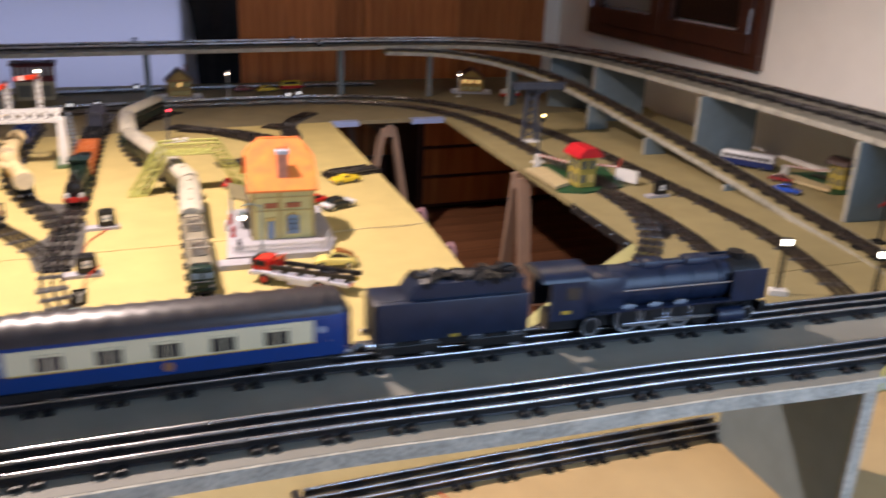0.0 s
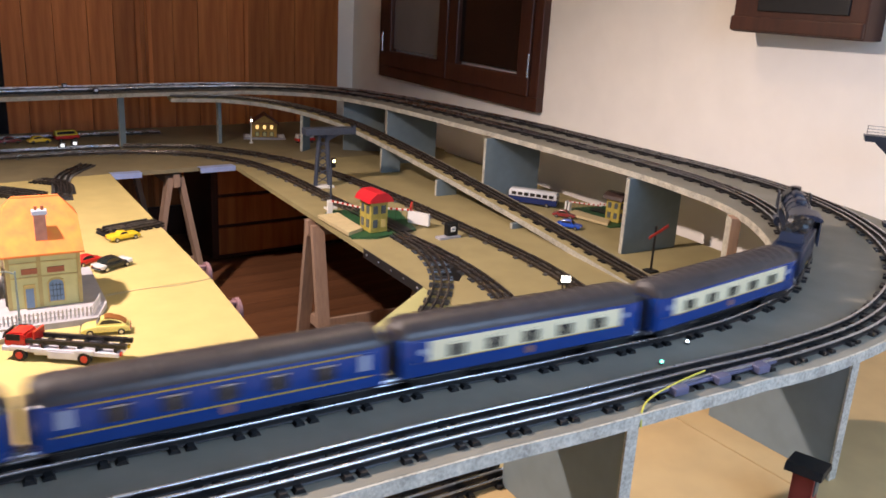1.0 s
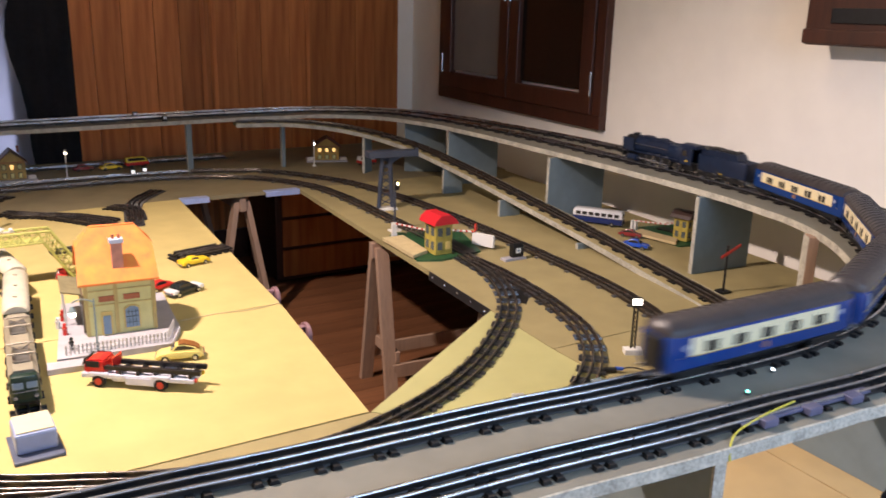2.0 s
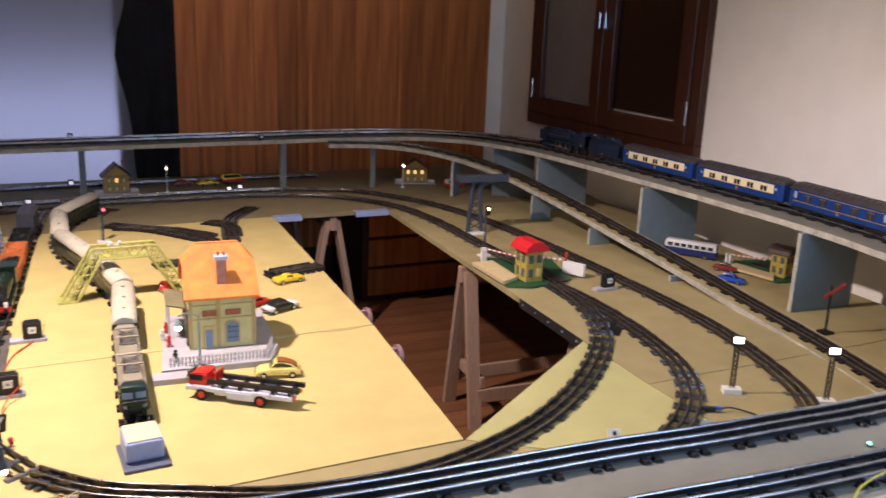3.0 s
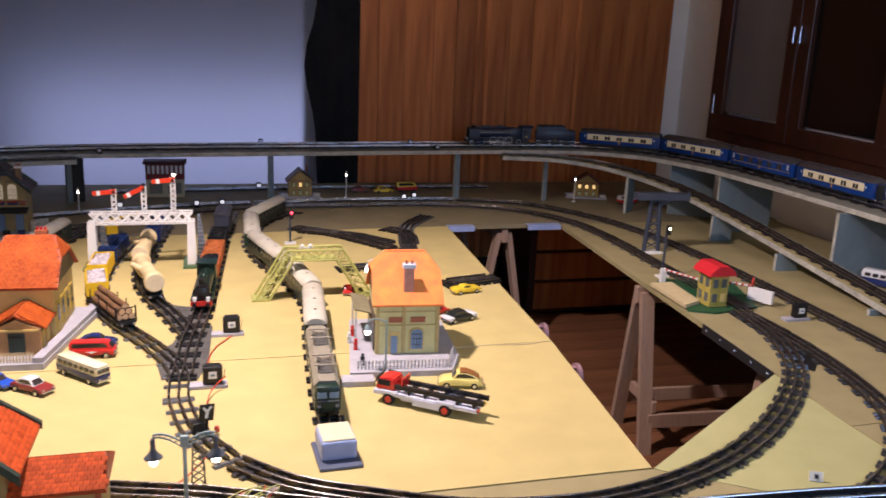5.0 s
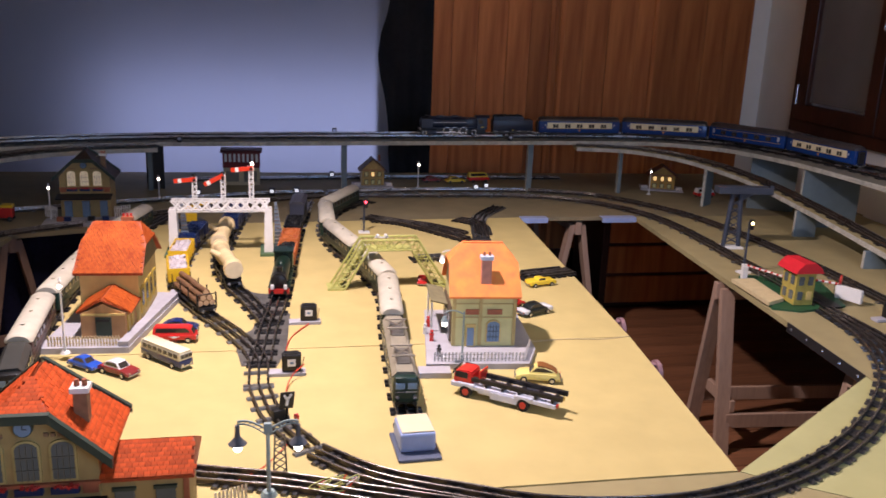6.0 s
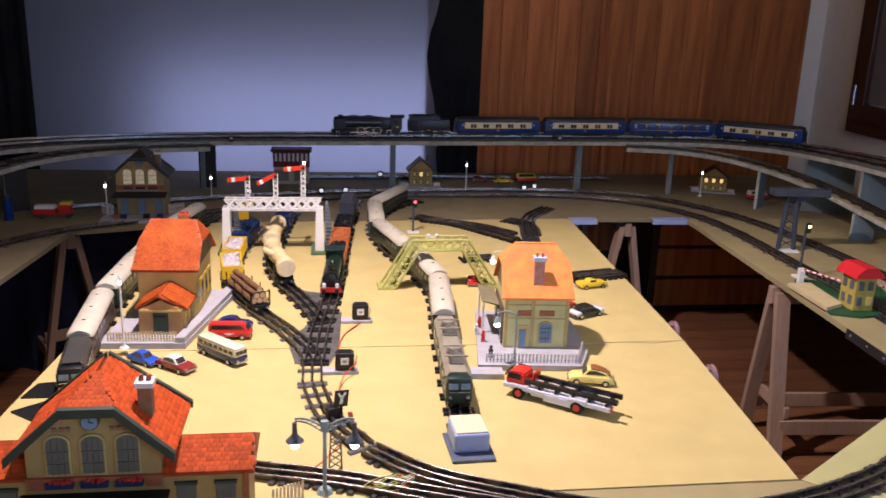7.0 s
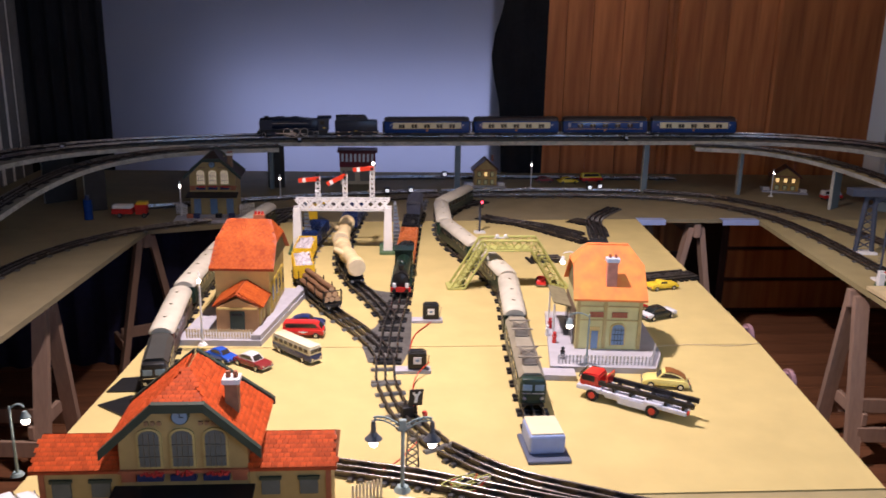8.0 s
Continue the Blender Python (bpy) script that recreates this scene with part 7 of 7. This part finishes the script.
def tank_engine():
    t = thing("tank_locomotive", on_track(ENG, 0.70, 0.1), "small dark green steam locomotive with a red buffer beam", "steam locomotive")
    c = 0.07
    dg = mat("dark_green_enamel", (0.008, 0.022, 0.014), 0.3, grain=0.1, scale=30)
    part("boiler", MB().cyl((-0.09, 0, c), (0.13, 0, c), 0.027, seg=20), dg, t, smooth=True)
    part("smokebox", MB().cyl((0.10, 0, c), (0.145, 0, c), 0.028, seg=20), BLACK, t, smooth=True)
    part("smokebox_door", MB().cyl((0.145, 0, c), (0.15, 0, c), 0.022, 0.012, 16), BLACK, t, smooth=True)
    part("chimney", MB().cyl((0.118, 0, c + 0.02), (0.118, 0, c + 0.045), 0.009, 0.011, 12), BLACK, t, smooth=True)
    part("dome", MB().ball((0.03, 0, c + 0.024), 0.014, (1, 1, 1.1)), dg, t, smooth=True)
    part("cab", MB().box((-0.115, 0, 0.075), (0.06, 0.066, 0.066), bevel=0.003).box((-0.115, 0, 0.111), (0.075, 0.074, 0.006), bevel=0.002), dg, t)
    for s in (-1, 1):
        part("running_board", MB().box((0.02, s * 0.03, 0.046), (0.25, 0.014, 0.004)), dg, t)
        for x in (-0.08, -0.01, 0.06):
            wheel(t, x, s * GAUGE / 2, 0.017, name="driving_wheel")
        part("side_rod", MB().box((-0.01, s * (GAUGE / 2 + 0.006), 0.026), (0.16, 0.002, 0.004)), STEEL, t)
        part("lamp", MB().box((0.153, s * 0.022, 0.052), (0.010, 0.012, 0.016), bevel=0.002), WHITEP, t, "white front lamp")
        part("buffer", MB().cyl((0.155, s * 0.022, 0.036), (0.168, s * 0.022, 0.036), 0.004, 0.007, 12), BLACK, t)
    part("buffer_beam", MB().box((0.153, 0, 0.037), (0.006, 0.07, 0.016)), RED, t, "red buffer beam")
    part("frame", MB().box((0.01, 0, 0.034), (0.28, 0.03, 0.02)), BLACK, t)


tank_engine()
open_wagon(on_track(ENG, 0.96, 0.05), 0.17, "small coal tender in rust orange", ORANGEP, BLACK)
open_wagon(on_track(ENG, 1.17, 0.05), 0.18, "rust-orange open wagon behind the steam engine", ORANGEP, ORANGEP)
open_wagon(on_track(ENG, 1.40, 0.05), 0.2, "dark flat wagon with a small crane behind the orange wagons", BLACK, BLACK)
cw = thing("box_wagon", on_track(ENG, 1.68, 0.05), "dark blue-grey box wagon at the far end of the siding", "goods wagon", "goods wagons")
wagon_frame(cw, 0.2)
part("body", MB().box((0, 0, 0.075), (0.2, 0.066, 0.08), bevel=0.003), mat("slate_enamel", (0.05, 0.055, 0.08), 0.4), cw)
part("roof", MB().prism([(-0.037, 0.112), (0.037, 0.112), (0.02, 0.126), (-0.02, 0.126)], -0.104, 0.104, "x"), mat("slate_roof", (0.06, 0.06, 0.075), 0.5), cw)
yc = thing("rail_crane", pose(-0.96, 4.33, 0, 0, 0, 25), "yellow toy crane cab with a long jib behind the gantry", "toy crane")
part("cab", MB().box((0, 0, 0.06), (0.05, 0.05, 0.07), bevel=0.004), YELLOWP, yc)
part("jib", MB().box((0.07, 0, 0.10), (0.13, 0.014, 0.008), tilt=(0, -8)), YELLOWP, yc)
part("bed", MB().box((0, 0, 0.015), (0.12, 0.06, 0.03), bevel=0.002), BLACK, yc)

# ---- road vehicles ----


def paint(name, c):
    return bpy.data.materials.get(name) or mat(name, c, 0.25, grain=0.05, scale=30, bump=0.01, spec=0.5, coat=0.3)


P = {"red": paint("red_car_paint", (0.6, 0.03, 0.025)), "yellow": paint("yellow_car_paint", (0.8, 0.58, 0.04)), "cream": paint("cream_car_paint", (0.76, 0.70, 0.5)), "white": paint("white_car_paint", (0.75, 0.75, 0.76)),
     "navy": paint("navy_car_paint", (0.015, 0.03, 0.13)), "blue": paint("blue_car_paint", (0.02, 0.09, 0.5)), "black": paint("black_car_paint", (0.015, 0.02, 0.02)), "brown": paint("brown_car_paint", (0.30, 0.12, 0.04)), "wine": paint("wine_car_paint", (0.25, 0.03, 0.03)), "pale": paint("pale_yellow_car_paint", (0.8, 0.68, 0.22))}
TYRE = mat("black_rubber", (0.015, 0.015, 0.015), 0.8)


def car_wheels(t, L, W, r, hub=None, fr=0.31):
    for x in (-L * fr, L * fr):
        for s in (-1, 1):
            wv = part("wheel", MB().cyl((x, s * (W / 2 - 0.004), r), (x, s * (W / 2 + 0.001), r), r, seg=16), TYRE, t, "", True)
            part("hub", MB().cyl((x, s * (W / 2 + 0.001), r), (x, s * (W / 2 + 0.0022), r), r * 0.6, seg=12), hub or STEEL, wv)


def car(m, L, label, body, roof=None, style="saloon", W=None, H=None):
    t = thing("toy_car", m, label, "toy car", "toy cars")
    W = W or L * 0.4
    H = H or L * 0.34
    r = L * 0.075
    shapes = {"saloon": ([(-0.5, 0.3), (-0.49, 0.5), (-0.42, 0.58), (0.2, 0.6), (0.44, 0.52), (0.5, 0.4), (0.5, 0.24), (-0.5, 0.22)], [(-0.34, 0.57), (-0.24, 0.92), (-0.1, 1.0), (0.08, 0.98), (0.22, 0.58)]),
              "beetle": ([(-0.5, 0.25), (-0.47, 0.42), (-0.4, 0.58), (0.2, 0.6), (0.4, 0.52), (0.5, 0.34), (0.49, 0.2), (-0.5, 0.2)], [(-0.42, 0.56), (-0.3, 0.82), (-0.1, 1.0), (0.08, 0.97), (0.2, 0.58)]),
              "van": ([(-0.5, 0.22), (-0.5, 0.55), (0.46, 0.55), (0.5, 0.42), (0.5, 0.22)], [(-0.5, 0.54), (-0.49, 0.94), (-0.46, 1.0), (0.28, 1.0), (0.36, 0.92), (0.46, 0.54)]),
              "cabrio": ([(-0.5, 0.3), (-0.48, 0.6), (-0.3, 0.66), (0.1, 0.62), (0.44, 0.6), (0.5, 0.44), (0.5, 0.22), (-0.5, 0.22)], [(-0.2, 0.62), (-0.14, 0.86), (-0.1, 0.88), (0.06, 0.86), (0.12, 0.62)])}
    lo, up = shapes[style]
    b = MB().prism([(x * L, z * H) for x, z in lo], -W / 2, W / 2, "y")
    bmesh.ops.bevel(b.bm, geom=b.bm.edges[:], offset=L * 0.022, segments=2, affect="EDGES", profile=0.6)
    body_o = part("body", b, body, t, smooth=True)
    w2 = W * 0.84
    g = MB()
    g.loft([[(x * L, y * (1 - 0.24 * max(0, (z - 0.56) / 0.44)), z * H) for x, z in up] for y in (-w2 / 2, w2 / 2)])
    bmesh.ops.bevel(g.bm, geom=g.bm.edges[:], offset=L * 0.016, segments=2, affect="EDGES", profile=0.6)
    part("cabin", g, roof or body, t, smooth=True)
    xs = [p[0] for p in up]
    for s in (-1, 1):
        part("side_window", MB().prism([((p[0] * 0.86 + 0.14 * (sum(xs) / len(xs))) * L, (0.60 + (p[1] - 0.56) * 0.74) * H) for p in up], s * w2 * 0.44 - 0.0012, s * w2 * 0.44 + 0.0012, "y"), DARKGLASS, t)
        part("headlamp", MB().cyl((L * 0.485, s * W * 0.34, H * 0.42), (L * 0.505, s * W * 0.34, H * 0.42), L * 0.026, seg=10), STEEL, t)
        part("tail_lamp", MB().box((-L * 0.498, s * W * 0.36, H * 0.42), (0.002, 0.004, 0.004)), RED, t)
    a, b2 = up[-2], up[-1]
    part("windscreen", MB().loft([[(L * (b2[0] * 0.8 + a[0] * 0.2) + 0.002, y * w2 * 0.40, H * (0.62)) for y in (-1, 1)] + [(L * (b2[0] * 0.8 + a[0] * 0.2) - 0.001, y * w2 * 0.40, H * 0.62) for y in (1, -1)],
                                  [(L * (a[0] * 0.85 + b2[0] * 0.15) + 0.002, y * w2 * 0.33, H * (a[1] - 0.06)) for y in (-1, 1)] + [(L * (a[0] * 0.85 + b2[0] * 0.15) - 0.001, y * w2 * 0.33, H * (a[1] - 0.06)) for y in (1, -1)]]), DARKGLASS, t)
    for sx in (-1, 1):
        part("bumper", MB().box((sx * L * 0.503, 0, H * 0.27), (0.003, W * 0.9, 0.004), bevel=0.001), STEEL, t)
    car_wheels(t, L, W, r)
    return t


def bus(m, L, label, low, high):
    t = thing("toy_bus", m, label, "toy bus", "toy buses")
    W, H = L * 0.25, L * 0.27
    b = MB().box((0, 0, 0.008 + H * 0.24), (L, W, H * 0.46), bevel=0.004)
    part("lower_body", b, low, t, smooth=True)
    part("upper_body", MB().box((0, 0, 0.008 + H * 0.66), (L * 0.99, W * 0.98, H * 0.42), bevel=0.004), high, t, smooth=True)
    part("roof", MB().box((0, 0, 0.008 + H * 0.92), (L * 0.97, W * 0.92, H * 0.14), bevel=0.005), high, t, "pale rounded roof", True)
    for s in (-1, 1):
        for k in range(7):
            part("window", MB().box(((k - 3) * L * 0.128, s * W * 0.492, 0.008 + H * 0.68), (L * 0.098, 0.002, H * 0.24), bevel=0.0008), DARKGLASS, t)
        part("waist_line", MB().box((0, s * W * 0.502, 0.008 + H * 0.47), (L * 0.97, 0.0016, 0.002)), STEEL, t)
        part("headlamp", MB().cyl((L * 0.498, s * W * 0.33, 0.008 + H * 0.2), (L * 0.506, s * W * 0.33, 0.008 + H * 0.2), 0.004, seg=10), STEEL, t)
    for y in (-1, 0, 1):
        part("front_window", MB().box((L * 0.494, y * W * 0.29, 0.008 + H * 0.7), (0.003, W * 0.26, H * 0.24), bevel=0.0008), DARKGLASS, t)
    part("bumper", MB().box((L * 0.503, 0, 0.013), (0.003, W * 0.9, 0.005)), STEEL, t)
    car_wheels(t, L, W, 0.0095, None, 0.3)
    return t


def carrier_truck():
    t = thing("toy_truck", pose(0.012, 2.405, 0, 0, 0, -37 + 180), "long white flatbed truck with red cab and black ramp rails", "toy truck")
    L = 0.29
    # white truck tinted lilac for the bluish light on its side
    lilac = paint("white_truck_cool_light", (0.60, 0.62, 0.72))
    part("chassis", MB().box((0, 0, 0.030), (L, 0.066, 0.012), bevel=0.002).box((0.045, 0, 0.02), (0.05, 0.05, 0.012), bevel=0.002), lilac, t, "white chassis")
    part("side_skirt", MB().box((-0.02, 0.034, 0.022), (0.10, 0.003, 0.018)).box((-0.02, -0.034, 0.022), (0.10, 0.003, 0.018)), lilac, t)
    c = MB().prism([(0.082, 0.034), (0.138, 0.034), (0.141, 0.05), (0.132, 0.069), (0.092, 0.072), (0.086, 0.068)], -0.029, 0.029, "y")
    bmesh.ops.bevel(c.bm, geom=c.bm.edges[:], offset=0.004, segments=2, affect="EDGES")
    cabp = part("cab", c, P["red"], t, "red cab", True)
    part("cab_back_rail", MB().box((0.066, 0, 0.06), (0.004, 0.05, 0.03)), P["red"], cabp)
    for s in (-1, 1):
        part("cab_window", MB().box((0.114, s * 0.0325, 0.061), (0.036, 0.002, 0.017), bevel=0.001), DARKGLASS, cabp)
        part("ramp_rail", MB().box((-0.035, s * 0.021, 0.05), (0.25, 0.010, 0.012), bevel=0.001), BLACK, t, "black ramp rail")
        for x in (0.10, -0.06):
            part("mudguard", MB().box((x, s * 0.03, 0.034), (0.05, 0.012, 0.012), bevel=0.003), lilac, t)
        for x in (0.10, -0.06):
            wv = part("wheel", MB().cyl((x, s * 0.026, 0.0165), (x, s * 0.036, 0.0165), 0.0165, seg=18), TYRE, t, "", True)
            part("hub", MB().cyl((x, s * 0.036, 0.0165), (x, s * 0.0375, 0.0165), 0.009, seg=14), RED, wv, "red wheel hub")
        part("tail_lamp", MB().cyl((-0.146, s * 0.024, 0.032), (-0.15, s * 0.024, 0.032), 0.006, seg=10), RED if s > 0 else YELLOWP, t)
    part("windscreen", MB().box((0.1405, 0, 0.062), (0.003, 0.05, 0.017), tilt=(0, -20)), DARKGLASS, cabp)
    for k in range(5):
        part("cross_bar", MB().box((-0.135 + k * 0.045, 0, 0.042), (0.006, 0.06, 0.01)), BLACK, t)


carrier_truck()
bt = car(pose(0.135, 2.525, 0, 0, 0, 165), 0.125, "pale yellow toy car with a brown soft top behind the truck", P["pale"], None, "beetle", H=0.046)
part("soft_top", MB().loft([[(x * 0.125, y, z * 0.046) for x, z in ((-0.42, 0.66), (-0.31, 0.87), (-0.1, 1.06), (0.02, 1.05), (0.02, 0.99), (-0.12, 0.95), (-0.30, 0.74), (-0.38, 0.60))] for y in (-0.0165, 0.0165)]), P["brown"], bt, "brown folding roof", True)
pc = car(pose(0.285, 3.055, 0, 0, 0, 24), 0.125, "black toy saloon with white wings beside the orange-roofed house", P["black"], None, "saloon")
for sx in (-1, 1):
    part("wing", MB().box((sx * 0.05, 0, 0.018), (0.024, 0.0515, 0.014), bevel=0.003), P["white"], pc, "white wing", True)
car(pose(0.225, 3.13, 0, 0, 0, 24), 0.10, "red toy car behind the black and white saloon", P["red"], None, "saloon")
car(pose(0.40, 3.36, 0, 0, 0, 15), 0.115, "bright yellow toy coupe by the board's edge", P["yellow"], None, "cabrio")
bus(pose(-0.875, 2.755, 0, 0, 0, -46), 0.175, "cream and navy toy bus parked by the house", P["navy"], P["cream"])
rv = car(pose(-0.868, 2.915, 0, 0, 0, -4), 0.125, "bright red toy delivery van with a pale emblem", P["red"], None, "van", H=0.048)
part("emblem", MB().prism([(-0.016, 0.022), (0.0, 0.016), (0.016, 0.022), (0.004, 0.0215), (0.0, 0.024), (-0.004, 0.0215)], -0.0262, -0.0248, "y"), P["white"], rv, "pale winged emblem")
car(pose(-0.868, 2.995, 0, 0, 0, -4), 0.115, "navy blue toy car behind the red van", P["navy"], None, "beetle")
car(pose(-0.99, 2.685, 0, 0, 0, -38), 0.115, "dark red toy saloon with a white roof", P["wine"], P["white"], "saloon")
car(pose(-1.085, 2.735, 0, 0, 0, -38), 0.10, "blue toy car beside the white-roofed saloon", P["blue"], None, "saloon")
car(pose(-0.04, 3.42, 0, 0, 0, 80), 0.09, "small red toy car beyond the footbridge", P["red"], None, "saloon")
car(pose(0.48, 5.37, 0, 0, 0, 8), 0.12, "yellow toy car under the far deck", P["yellow"], None, "saloon")
car(pose(0.63, 5.40, 0, 0, 0, 8), 0.13, "red and yellow toy van under the far deck", P["red"], P["yellow"], "van", H=0.06)
car(pose(0.34, 5.40, 0, 0, 0, 8), 0.11, "dark red toy car under the far deck", P["wine"], None, "saloon")
car(pose(1.88, 4.93, 0, 0, 0, 10), 0.12, "red toy van with a white roof at the ramp's foot", P["red"], P["white"], "van", H=0.058)
bus(pose(2.19, 3.17, 0, 0, 0, -56), 0.23, "navy and white toy coach with roof luggage under the side deck", P["navy"], P["white"])
car(pose(2.165, 2.93, 0, 0, 0, -60), 0.10, "red toy car under the side deck", P["wine"], None, "saloon")
car(pose(2.06, 2.79, 0, 0, 0, -60), 0.11, "bright blue toy car under the side deck", P["blue"], None, "saloon")
rt = thing("toy_truck", pose(-1.81, 4.47, 0, 0, 0, 2), "red toy lorry with a yellow cab window and white load", "toy truck")
part("cab", MB().box((0.04, 0, 0.04), (0.055, 0.05, 0.05), bevel=0.005), P["red"], rt)
part("cab_roof", MB().box((0.045, 0, 0.068), (0.05, 0.046, 0.016), bevel=0.004), YELLOWP, rt)
part("bed", MB().box((-0.045, 0, 0.03), (0.10, 0.05, 0.025), bevel=0.003), P["red"], rt)
part("load", MB().box((-0.045, 0, 0.052), (0.09, 0.044, 0.018), bevel=0.005), WHITEP, rt)
car_wheels(rt, 0.18, 0.05, 0.012)
car(pose(-0.575, 1.93, 0, 0, 0, -20), 0.11, "red toy car with a white roof below the double lamp", P["red"], P["white"], "saloon")
car(pose(-1.36, 1.98, 0, 0, 0, 40), 0.11, "white toy car at the board's corner", P["white"], None, "beetle")
# red tower hut and blue wagon under the front deck
rh = thing("toy_hut", pose(1.045, 1.03, 0, 0, 0, 15) @ Matrix.Scale(0.85, 4), "small red toy watchman's hut with a black roof", "toy building")
part("wall", MB().box((0, 0, 0.06), (0.05, 0.006, 0.12)).box((0.022, 0.02, 0.06), (0.006, 0.04, 0.12)).box((-0.022, 0.02, 0.06), (0.006, 0.04, 0.12)).box((0, 0.04, 0.06), (0.05, 0.006, 0.12)), mat("hut_red", (0.26, 0.04, 0.03), 0.5), rh)
part("roof", MB().prism([(-0.04, 0.118), (0.04, 0.118), (0.03, 0.135), (-0.03, 0.135)], -0.02, 0.06, "y"), BLACK, rh)
part("window", MB().box((0, -0.004, 0.085), (0.028, 0.004, 0.04)), PANEDARK, rh)
bw = thing("toy_wagon", pose(0.83, 1.00, 0, 0, 0, 10), "blue-roofed toy wagon with white and red sides under the deck", "toy wagon")
part("body", MB().box((0, 0, 0.045), (0.17, 0.06, 0.05), bevel=0.002), WHITEP, bw)
part("roof", MB().box((0, 0, 0.074), (0.18, 0.066, 0.012), bevel=0.003), P["blue"], bw)
for k in (-0.05, 0.0, 0.05):
    part("panel", MB().box((k, -0.031, 0.045), (0.03, 0.002, 0.03)), BRICKR, bw)
part("underframe", MB().box((0, 0, 0.01), (0.16, 0.05, 0.02)), BLACK, bw)
sm = thing("semaphore_signal", pose(1.93, 2.22, 0, 0, 0, 0), "dark semaphore post with a slim red arm", "toy signal")
part("post", MB().cyl((0, 0, 0), (0, 0, 0.17), 0.004, seg=8).box((0, 0, 0.004), (0.04, 0.04, 0.008)), BLACK, sm)
part("arm", MB().box((0.01, -0.006, 0.15), (0.10, 0.003, 0.010), tilt=(0, -20)), RED, sm)
# little moulded travellers on the platform
for k, (x, y, c) in enumerate(((-0.115, 2.80, "red"), (-0.125, 2.86, "white"), (-0.115, 2.68, "black"), (-0.105, 2.92, "red"))):
    f = MB().cyl((0, 0, 0.0), (0, 0, 0.024), 0.007, 0.005, 8).ball((0, 0, 0.03), 0.0055, seg=8).cyl((0.0, 0, 0.022), (0, 0, 0.014), 0.008, 0.006, 8)
    ob = part("toy_figurine", f, P[c], None, at=pose(x, y, 0.017))
    tagged(ob, "tiny moulded %s toy figurine on the platform" % {"red": "red", "white": "white", "black": "black"}[c], "figurine", "platform figurines")


# ---- what moves ----
RUN = [(0, 0.0), (0.5, 0.715), (1.0, 1.445), (1.5, 2.10), (2.25, 3.17), (3.0, 4.165), (3.5, 4.65), (4.0, 5.06), (4.5, 5.44), (5.25, 6.01), (6.0, 6.535), (6.5, 6.92), (7.0, 7.305), (7.5, 7.69), (8.0, 8.085)]
START_X = 0.55


def motions():
    line = spline([(-4.2, 1.54, ZF), (-3.0, 1.49, ZF)] + LOOP, 0.01)
    i0 = min(range(len(line)), key=lambda i: abs(line[i].x - START_X) + abs(line[i].y - 1.31))
    ts, ss = [r[0] for r in RUN], [r[1] for r in RUN]

    def travelled(t):
        # smooth distance over time
        k = max(j for j in range(len(ts)) if ts[j] <= t + 1e-6)
        k = min(k, len(ts) - 2)
        h = ts[k + 1] - ts[k]
        u = (t - ts[k]) / h

        def slope(j):
            a, b = max(j - 1, 0), min(j + 1, len(ts) - 1)
            return (ss[b] - ss[a]) / (ts[b] - ts[a])
        m0, m1 = slope(k) * h, slope(k + 1) * h
        return (2 * u ** 3 - 3 * u * u + 1) * ss[k] + (u ** 3 - 2 * u * u + u) * m0 + (3 * u * u - 2 * u ** 3) * ss[k + 1] + (u ** 3 - u * u) * m1

    def point(s):
        f = i0 + s / 0.01
        f = max(0, min(len(line) - 2, f))
        k = int(f)
        return line[k].lerp(line[k + 1], f - k)

    for ob, back, half in ((engine, 0.225, 0.1), (coal_tender, 0.562, 0.065), (coach_a, 0.962, 0.17), (coach_b, 1.47, 0.17), (coach_c, 1.978, 0.17), (coach_d, 2.486, 0.17)):
        ob.scale = (1.05, 1.08, 1.14) if half < 0.12 else (1.0, 1.06, 1.03)
        rows = []
        for k in range(41):
            t = k * 0.2
            s = travelled(t) - back
            a, b = point(s - half), point(s + half)
            mid, d = (a + b) / 2, b - a
            rows.append((t, Matrix.Translation(mid) @ Euler((0, -math.atan2(d.z, d.xy.length), math.atan2(d.y, d.x))).to_matrix().to_4x4()))
        walk(ob, rows)


motions()
